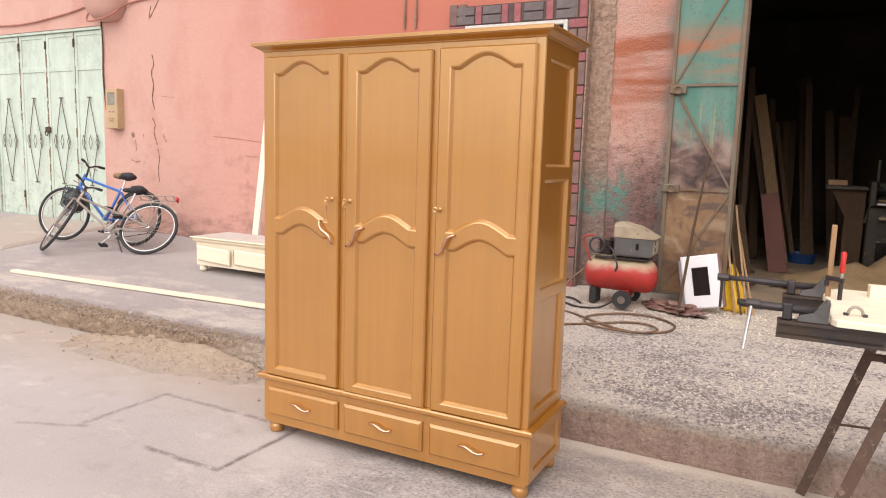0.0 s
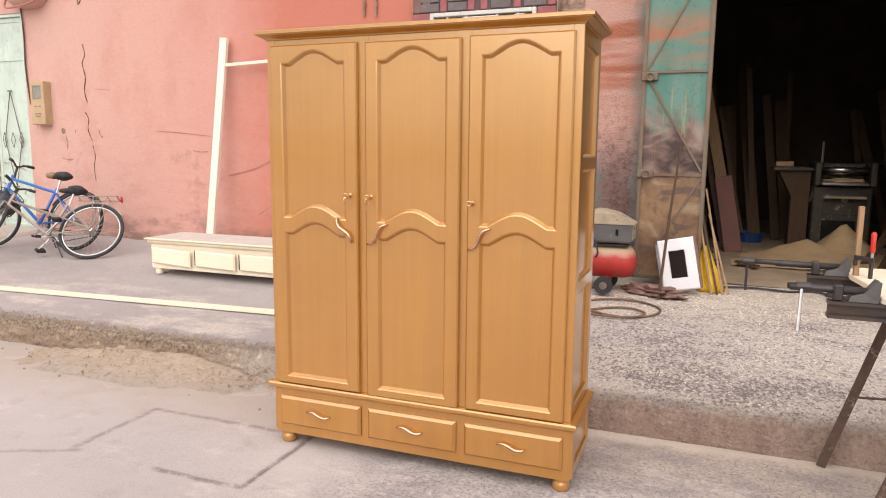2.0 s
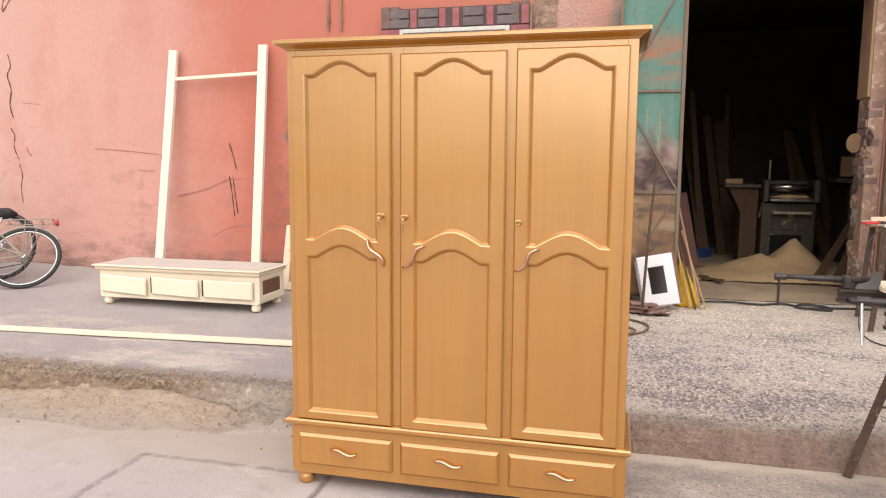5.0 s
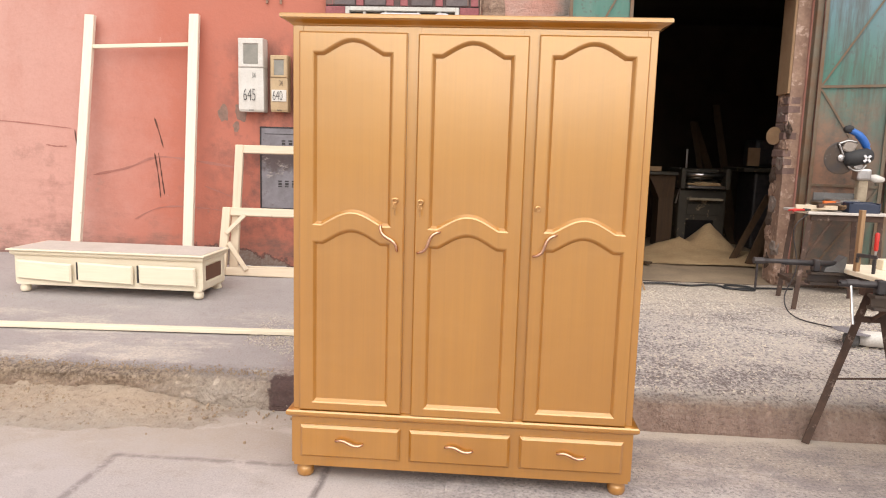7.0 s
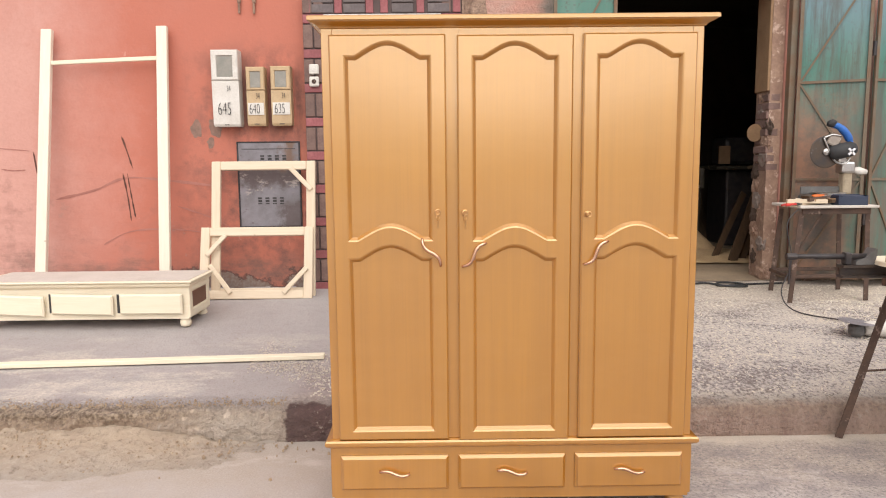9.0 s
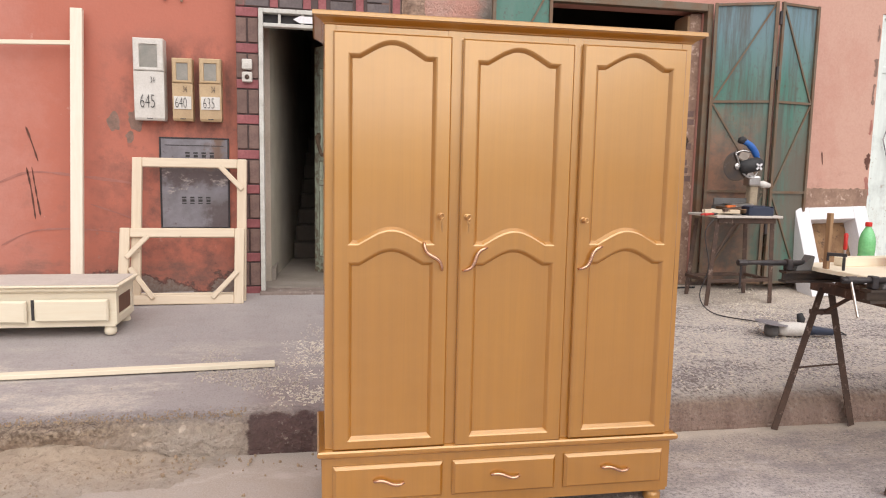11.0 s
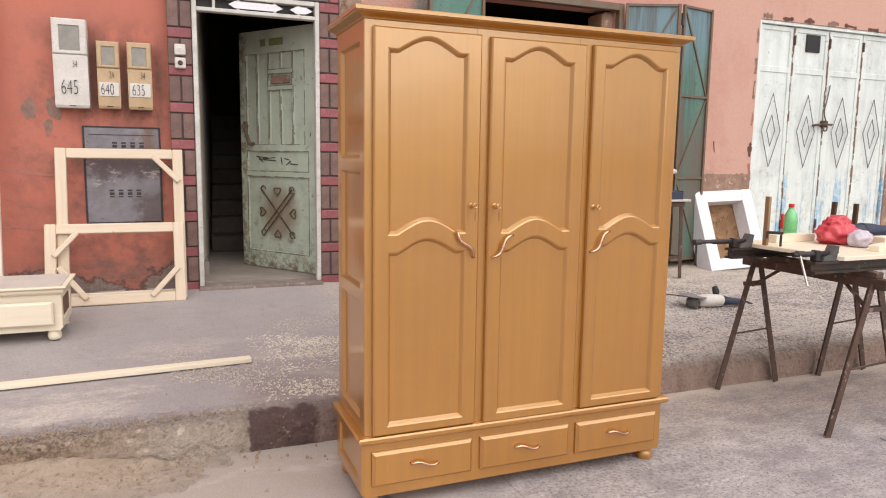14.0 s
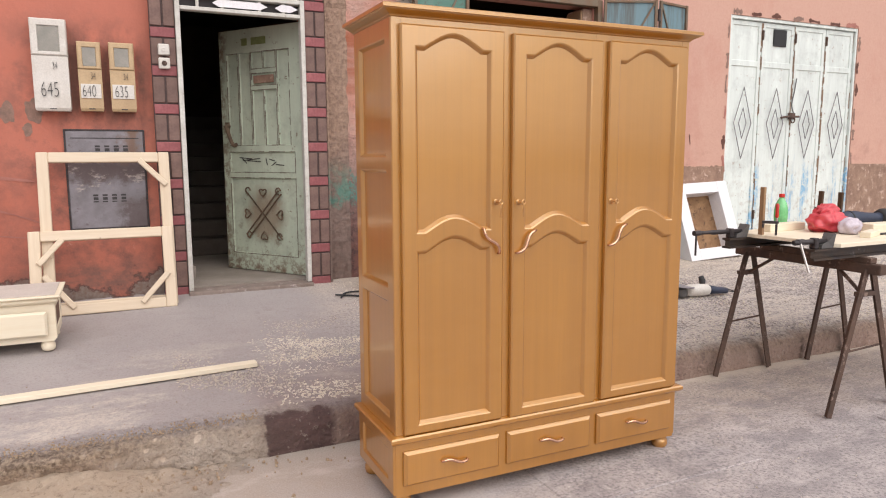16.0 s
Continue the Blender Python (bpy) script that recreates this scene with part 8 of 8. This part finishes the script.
for s in (-1, 1):
    wh = part("wheel", tubed([(0.06, s * 0.17 - 0.022, 0.075), (0.06, s * 0.17 + 0.022, 0.075)], 0.075, 22), M_BLACK, co)
    part("hub", tubed([(0.06, s * 0.17 - 0.026, 0.075), (0.06, s * 0.17 + 0.026, 0.075)], 0.032, 14), M_STEEL, wh)
part("axle", tubed([(0.06, -0.16, 0.075), (0.06, 0.16, 0.075)], 0.010, 8), M_IRON, co)
part("bracket", boxed(0.03, 0.09, -0.09, 0.09, 0.075, 0.14, 0.004), M_RED, co)
part("front_foot", boxed(-0.24, -0.18, -0.08, 0.08, 0.0, 0.14, 0.008), M_BLACK, co)
part("pressure_pipe", tubed(smooth_path([(-0.10, -0.08, 0.50), (-0.04, -0.14, 0.46), (0.0, -0.15, 0.35), (-0.02, -0.13, 0.30)], 5), 0.008, 8), M_IRON, co)


def ground_line(name, pts, r, mt, label, lift=0.0):
    t = thing(name, Matrix(), label, name)
    part("line", tubed([Vector((p.x, p.y, pave_z(p.x, p.y) + r + 0.004 + p.z)) for p in smooth_path([(x, y, (q[0] if q else 0.0)) for x, y, *q in pts], 7)], r, 7), mt, t, smooth=True)
    return t


ground_line("hose", [(-1.62, 5.72, 0.28), (-1.75, 5.62, 0.15), (-1.78, 5.45), (-1.55, 5.28), (-1.30, 5.12), (-1.05, 5.03), (-0.85, 5.12), (-0.80, 5.32), (-1.0, 5.48), (-1.25, 5.45), (-1.45, 5.28), (-1.40, 5.08), (-1.15, 4.98, 0.012), (-0.95, 5.02, 0.012), (-0.90, 5.15, 0.012), (-1.1, 5.26), (-1.5, 5.02), (-1.75, 4.90)], 0.0085, M_HOSE, "dusty brown air hose coiled on the pavement")
ground_line("hose", [(-1.35, 5.60, 0.05), (-1.45, 5.55), (-1.62, 5.50), (-1.80, 5.62), (-1.95, 5.70)], 0.008, M_BLACK, "black air hose trailing from the compressor")
ground_line("cable", [(-1.62, 5.62), (-1.74, 5.74), (-1.86, 5.72), (-1.93, 5.60)], 0.008, M_BLACK, "short black cable end lying by the render strip")
ground_line("cable", [(-0.35, 6.10), (-0.1, 6.14), (0.15, 6.10), (0.35, 6.16), (0.50, 6.05), (0.68, 6.02), (0.66, 6.14), (0.48, 6.16), (0.45, 6.05), (0.75, 6.10), (1.05, 6.12)], 0.009, M_BLACK, "dark cable lying tangled across the workshop mouth")

mw = thing("panel_frame", pose(-0.80, 5.80, pave_z(-0.8, 5.80) + 0.010, -8, -12, -4), "white framed panel with a dark window leaning on the gate", "panel")
W2, H2 = 0.29, 0.43
bm = bmesh.new()
panelled(bm, lambda u, v, q: Vector((u, -q, v)), rect(0, W2, 0, H2), [rect(0.075, 0.21, 0.10, 0.335)], 0.05, 0.012, 0.004, 0.010)
part("frame", bm, M_WHITE, mw)
part("window", boxed(0.08, 0.205, 0.009, 0.0115, 0.105, 0.33), M_DARKFILL, mw, "black glass window")
part("edge_trim", boxed(W2 + 0.001, W2 + 0.02, 0.004, 0.055, 0.0, H2, 0.004), M_TARP, mw)
part("edge_trim", boxed(-0.02, -0.001, 0.004, 0.055, 0.03, H2 - 0.03, 0.004), M_HATCH, mw)
tp = thing("plastic_sheet", Matrix.Translation((-0.88, 5.74, pave_z(-0.88, 5.74))), "crumpled brown plastic sheet on the pavement", "sheet")
bm = blob(bmesh.new(), (0, 0, 0.02), (0.22, 0.10, 0.055), 12, 0.7, 3.5, 4)
for v in bm.verts:
    v.co.z = max(0.001, v.co.z)
    v.co.y -= v.co.x * 0.35
part("sheet", bm, M_TARP, tp)
st = thing("stick", Matrix(), "long bare stick leaning against the gate", "stick")
part("stick", tubed([(-0.83, 5.60, pave_z(-0.83, 5.60) + 0.008), (-0.79, 5.80, 1.0), (-0.735, 5.985, 1.60)], [0.012, 0.011, 0.008], 8), M_DARKPLANK, st)
ys = thing("sack", Matrix.Translation((-0.44, 5.98, pave_z(-0.44, 5.98))), "bright yellow plastic sack slumped by the gate", "sack")
bm, rows = bmesh.new(), []
for k in range(15):
    q = k / 14
    hw_, hd_ = 0.085 * (1 - q) ** 0.7 + 0.014, 0.05 * (1 - q) + 0.012
    rows.append([bm.verts.new((-0.06 * q + hw_ * math.cos(w) * (1 + 0.22 * math.sin(5 * w + 7 * q)), hd_ * math.sin(w) * (1 + 0.35 * math.sin(4 * w + 3 * q)) + 0.10 * q, 0.001 + 0.37 * q)) for w in (6.28319 * i / 24 for i in range(24))])
for p_, q_ in zip(rows, rows[1:]):
    for i in range(24):
        bm.faces.new((p_[i], p_[(i + 1) % 24], q_[(i + 1) % 24], q_[i]))
bm.faces.new(rows[0][::-1])
bm.faces.new(rows[-1])
part("sack", bm, M_YELLOW, ys, smooth=True)
for dx, top, mt in ((0.0, 1.13, M_PLANK), (0.045, 1.05, M_DARKPLANK), (0.085, 1.22, M_PLANK), (0.13, 1.0, M_PLANK)):
    s_ = thing("batten", Matrix(), "narrow wood batten leaning in the workshop mouth", "batten", "battens by the gate")
    part("batten", aligned_bar((-0.43 + dx, 5.86 + dx * 0.4, pave_z(-0.4, 5.86 + dx * 0.4) + 0.002), (-0.59 + dx * 0.8, 6.16 + dx, top), 0.016, 0.012, 0.002), mt, s_)

# ---- inside the workshop ----
FZ = 0.455
mc = thing("planing_machine", Matrix.Translation((0.0, 0, FZ)), "heavy dark planing machine with bright rollers", "machine")
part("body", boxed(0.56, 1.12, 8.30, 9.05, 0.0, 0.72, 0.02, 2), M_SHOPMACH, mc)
# black plate stands for the dark inside of the outlet
part("outlet", boxed(0.66, 0.98, 8.285, 8.31, 0.06, 0.36, 0.006), M_DARKFILL, mc, "dark chip outlet")
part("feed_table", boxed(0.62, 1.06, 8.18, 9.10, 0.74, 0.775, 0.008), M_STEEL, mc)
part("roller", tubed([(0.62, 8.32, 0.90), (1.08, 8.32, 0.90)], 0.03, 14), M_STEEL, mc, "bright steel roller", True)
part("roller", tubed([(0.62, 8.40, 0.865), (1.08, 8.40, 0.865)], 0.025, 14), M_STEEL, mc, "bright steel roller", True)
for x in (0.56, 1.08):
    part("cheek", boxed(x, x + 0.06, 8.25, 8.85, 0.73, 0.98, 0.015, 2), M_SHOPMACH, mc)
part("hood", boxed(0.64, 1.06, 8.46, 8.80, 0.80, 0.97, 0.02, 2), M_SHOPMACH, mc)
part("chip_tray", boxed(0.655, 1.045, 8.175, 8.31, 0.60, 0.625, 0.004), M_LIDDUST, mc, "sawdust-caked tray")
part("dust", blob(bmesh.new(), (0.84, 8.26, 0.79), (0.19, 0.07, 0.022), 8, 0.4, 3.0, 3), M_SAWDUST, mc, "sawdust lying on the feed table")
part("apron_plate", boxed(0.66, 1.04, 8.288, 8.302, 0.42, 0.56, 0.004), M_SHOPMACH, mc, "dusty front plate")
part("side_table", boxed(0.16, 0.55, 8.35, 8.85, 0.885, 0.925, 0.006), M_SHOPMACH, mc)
part("pedestal", loft(bmesh.new(), [(0.36, 0.54, 8.45, 8.75, 0.0), (0.36, 0.54, 8.45, 8.75, 0.6), (0.22, 0.54, 8.42, 8.78, 0.88)]), M_DARKPLANK, mc)
part("fence", boxed(0.18, 0.36, 8.40, 8.46, 0.928, 0.985, 0.004), M_PLANK, mc)
part("lever", tubed([(0.54, 8.36, 0.55), (0.58, 8.33, 0.75), (0.57, 8.34, 0.98)], 0.012, 8), M_STEEL, mc)
part("spindle", tubed([(0.62, 8.30, 0.98), (0.62, 8.30, 1.20)], 0.012, 8), M_STEEL, mc)
sm = thing("band_machine", Matrix.Translation((1.75, 8.8, FZ)), "dark iron machine standing in the gloom", "machine")
part("column", boxed(-0.25, 0.25, -0.3, 0.3, 0, 0.95, 0.03, 2), M_IRON, sm)
part("table", boxed(-0.42, 0.38, -0.4, 0.4, 0.95, 1.0, 0.01), M_SHOPMACH, sm)
part("head", boxed(-0.2, 0.3, -0.1, 0.35, 1.0, 1.35, 0.05, 2), M_IRON, sm)
part("papers", boxed(-0.36, -0.22, -0.32, -0.30, 1.02, 1.24), M_CARD, sm)

pile = bmesh.new()
n = 44
gridv = []
for i in range(n + 1):
    row = []
    for j in range(n + 1):
        x, y = -0.25 + 2.3 * i / n, 7.05 + 1.6 * j / n
        r1 = math.hypot((x - 0.83) / 0.36, (y - 7.95) / 0.42)
        r2 = math.hypot((x - 0.48) / 0.50, (y - 7.85) / 0.45)
        r3 = math.hypot((x - 0.75) / 0.95, (y - 7.75) / 0.75)
        h = max(0.38 * max(0, 1 - r1) ** 0.9, 0.20 * max(0, 1 - r2), 0.11 * max(0, 1 - r3))
        h += 0.02 * noise.noise(Vector((x * 5, y * 5, 0))) * min(1, h * 12) + 0.008 * noise.noise(Vector((x * 17, y * 17, 3)))
        row.append(pile.verts.new((x, y, FZ - 0.004 + h)))
    gridv.append(row)
for i in range(n):
    for j in range(n):
        pile.faces.new((gridv[i][j], gridv[i + 1][j], gridv[i + 1][j + 1], gridv[i][j + 1]))
solid("sawdust_heap", pile, M_SAWDUST, "heap of golden sawdust before the planing machine", "sawdust", "stuff", True)

rnd = random.Random(11)
for i in range(15):
    x = -0.95 + 0.13 * i + rnd.uniform(-0.03, 0.03)
    if x > 0.6:
        x += 0.6
    top = rnd.uniform(1.9, 2.75)
    o = thing("plank", Matrix(), "rough plank leaning in the dark workshop", "plank", "planks in the workshop")
    part("plank", aligned_bar((x + rnd.uniform(0, 0.25), 9.3 + rnd.uniform(-0.3, 0.2), FZ), (x - rnd.uniform(0, 0.2), 10.25 + rnd.uniform(-0.2, 0.3), top), rnd.choice((0.07, 0.10, 0.14, 0.18)), 0.028, 0.003), M_DARKPLANK, o)
for xb, yb, xt, yt, zt_, wd_, mt in ((-0.30, 8.9, -0.74, 9.5, 2.55, 0.09, M_DARKPLANK), (-0.20, 8.8, -0.62, 9.4, 2.42, 0.13, M_PLANK), (-0.08, 8.9, -0.42, 9.55, 2.1, 0.05, M_DARKPLANK), (-0.62, 8.5, -0.70, 9.0, 2.7, 0.06, M_DARKPLANK), (-0.72, 8.0, -0.98, 8.4, 2.35, 0.08, M_DARKPLANK), (-0.55, 7.55, -0.80, 7.8, 1.55, 0.07, M_DARKPLANK), (0.05, 9.2, -0.1, 9.8, 2.6, 0.07, M_DARKPLANK), (0.45, 10.0, 0.45, 10.5, 2.6, 0.06, M_DARKPLANK)):
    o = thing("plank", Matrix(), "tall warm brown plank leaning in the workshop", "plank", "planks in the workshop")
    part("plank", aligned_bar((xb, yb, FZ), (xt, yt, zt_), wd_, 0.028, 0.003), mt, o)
shf = thing("wall_shelf", Matrix.Translation((-1.53, 7.15, 1.45)), "crude plank shelves on the workshop wall, cluttered with tins", "shelf")
for k, hz in enumerate((0.0, 0.42, 0.80)):
    part("board", boxed(0.0, 0.42, -0.35, 0.75, hz, hz + 0.025, 0.003), M_PLANK, shf)
for yk in (-0.33, 0.70):
    part("upright", boxed(0.36, 0.40, yk, yk + 0.04, -1.0, 1.05, 0.003), M_PLANK, shf)
rnd = random.Random(41)
for k in range(16):
    hz = (0.025, 0.445, 0.825)[k % 3]
    r_, h_ = rnd.uniform(0.025, 0.05), rnd.uniform(0.07, 0.16)
    o = thing("tin", Matrix.Translation((-1.53 + rnd.uniform(0.24, 0.35), 6.85 + 0.062 * k, 1.45 + hz + 0.001)), "grimy tin or jar standing on the shelf", "tin", "tins on the shelf")
    part("body", lathe(bmesh.new(), [(r_ * 0.96, 0), (r_, 0.006), (r_, h_ - 0.01), (r_ * 0.7, h_)], 12), rnd.choice((M_OFFWHITE, M_MACH, M_CARD, M_BEIGE, M_HATCH)), o, smooth=True)
rbd = thing("board_sheet", Matrix(), "red-brown board leaning inside the workshop", "board")
part("board", aligned_bar((-0.21, 7.95, FZ), (-0.36, 8.15, 1.27), 0.18, 0.02, 0.004), M_RED_BOARD, rbd)
rb2 = thing("board_sheet", Matrix(), "brown board leaning inside the workshop", "board")
part("board", aligned_bar((-0.52, 7.6, FZ), (-0.66, 7.75, 1.15), 0.16, 0.02, 0.004), M_DARKPLANK, rb2)
bkt = thing("tub", Matrix.Translation((-0.01, 9.0, FZ)), "dark blue plastic tub on the workshop floor", "tub")
part("tub", lathe(bmesh.new(), [(0.14, 0), (0.17, 0.11), (0.18, 0.12), (0.165, 0.118), (0.13, 0.012)], 20), M_TUB, bkt)
rnd = random.Random(21)
for i in range(9):
    o = thing("timber_offcut", pose(rnd.uniform(-0.6, 0.3), rnd.uniform(6.9, 8.2), FZ + 0.002, 0, 0, rnd.uniform(0, 180)), "small dark offcut on the workshop floor", "offcut", "offcuts on the workshop floor")
    part("block", boxed(-0.05, 0.05, -0.02, 0.02, 0, 0.02, 0.002), M_DARKPLANK, o)
for x, y, t_, w_ in ((1.38, 7.15, 1.35, 0.10), (1.50, 7.25, 1.5, 0.12), (1.24, 7.3, 1.15, 0.07), (1.62, 7.4, 1.7, 0.09)):
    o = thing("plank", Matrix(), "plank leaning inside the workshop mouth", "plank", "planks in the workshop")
    part("plank", aligned_bar((x - 0.35, y, FZ), (x + 0.15, y + 0.45, t_), w_, 0.025, 0.003), M_DARKPLANK, o)
sdk = thing("sanding_disc", Matrix.Translation((0.93, 6.50, 1.77)), "tan round sanding disc on a hub by the doorway", "disc")
part("disc", tubed([(-0.02, -0.02, 0), (-0.035, -0.028, 0)], 0.082, 24), M_CARD, sdk)
part("hub", tubed([(-0.02, -0.02, 0), (0.05, 0.02, 0)], [0.03, 0.05], 14), M_MACH, sdk)

# ---- shavings, grit and crumbs ----
def scatter(name, count, area, size, mt, label, cat, seed, height, flat=True):
    rnd = random.Random(seed)
    vs, fs = [], []
    for _ in range(count):
        x, y = area(rnd)
        z = height(x, y)
        a, L = rnd.uniform(0, 6.283), size * rnd.uniform(0.5, 1.6)
        w = L * (rnd.uniform(0.10, 0.28) if flat else rnd.uniform(0.6, 1.0))
        ca, sa = math.cos(a), math.sin(a)
        h = 0.004 * rnd.random() + (0.002 if flat else L * 0.4)
        b = len(vs)
        for u, v, k in ((-L, -w, 0), (L, -w, 0), (L, w, 0), (-L, w, 0), (-L * 0.8, -w * 0.7, 1), (L * 0.6, -w * 0.8, 1), (L * 0.8, w * 0.7, 1), (-L * 0.6, w * 0.8, 1)):
            j = 1.0 if flat else rnd.uniform(0.6, 1.15)
            vs.append((x + j * (u * ca - v * sa) / 2, y + j * (u * sa + v * ca) / 2, z + (h * j if k else -0.002)))
        fs += [(b + 4, b + 5, b + 6, b + 7)] + [(b + i, b + (i + 1) % 4, b + 4 + (i + 1) % 4, b + 4 + i) for i in range(4)]
    me = bpy.data.meshes.new(name)
    me.from_pydata(vs, [], fs)
    me.materials.append(mt)
    return tagged(new(name, me), label, cat, "", "stuff")


def shop_area(r):
    while True:
        x, y = r.uniform(-1.9, 4.5), r.uniform(3.72, 6.1)
        if noise.noise(Vector((x * 1.2, y * 1.2, 7))) > r.uniform(-0.6, 0.5) and x > -1.3 - r.random():
            return x, y


def drift_area(r):
    while True:
        x, y = r.uniform(-3.3, -1.2), r.uniform(3.85, 5.3)
        if noise.noise(Vector((x * 1.5, y * 2.4, 2))) > r.uniform(-0.1, 0.5):
            return x, y


def swept_area(r):
    while True:
        x, y = r.uniform(-3.3, -1.7), r.uniform(3.75, 4.85)
        streak = noise.noise(Vector((x * 1.6 + y * 0.6, y * 5.5, 11)))
        if streak > r.uniform(-0.25, 0.5) and x > -2.85 + 0.35 * r.random():
            return x, y


scatter("shavings", 8000, shop_area, 0.014, M_SHAVING, "pale wood shavings strewn before the workshop", "shavings", 31, pave_z)
scatter("shavings", 4200, drift_area, 0.012, M_DRIFT, "pale wood shavings blown along the pavement", "shavings", 32, pave_z)
scatter("shavings", 2600, swept_area, 0.015, M_SHAVING, "pale curled shavings swept into streaks on the pavement", "shavings", 38, pave_z)
sand_top = lambda x, y: 0.002 + max(0.0, (y - 3.13) / 0.47) * (0.085 * math.exp(-((x + 4.35) / 0.52) ** 2) + 0.045 * math.exp(-((x + 3.7) / 0.6) ** 2))
scatter("grit", 170, lambda r: (r.gauss(-3.9, 0.55), 3.57 - abs(r.gauss(0, 0.13))), 0.009, M_CLOD, "crumbs of cement and earth on the sand", "grit", 33, sand_top, False)
scatter("grit", 60, lambda r: (r.gauss(-3.7, 0.6), 3.56 - abs(r.gauss(0, 0.17))), 0.013, M_CLOD, "clods of broken earth on the sand", "grit", 36, sand_top, False)
scatter("grit", 1300, lambda r: (r.uniform(-7.5, -2.95), 3.655 + abs(r.gauss(0, 0.06))), 0.0075, M_CLOD, "loose pebbles along the broken kerb edge", "grit", 37, lambda x, y: pave_z(x, y) - 0.004, False)
scatter("grit", 350, lambda r: (r.uniform(-9, 4), r.uniform(3.7, 6.1)), 0.005, M_PEBBLE, "grit scattered over the pavement", "grit", 34, pave_z, False)
scatter("shavings", 500, lambda r: (r.uniform(-2.0, 4.0), r.uniform(2.0, 3.55)), 0.007, M_DRIFT, "pale shavings trodden over the street", "shavings", 35, lambda x, y: 0.004, True)
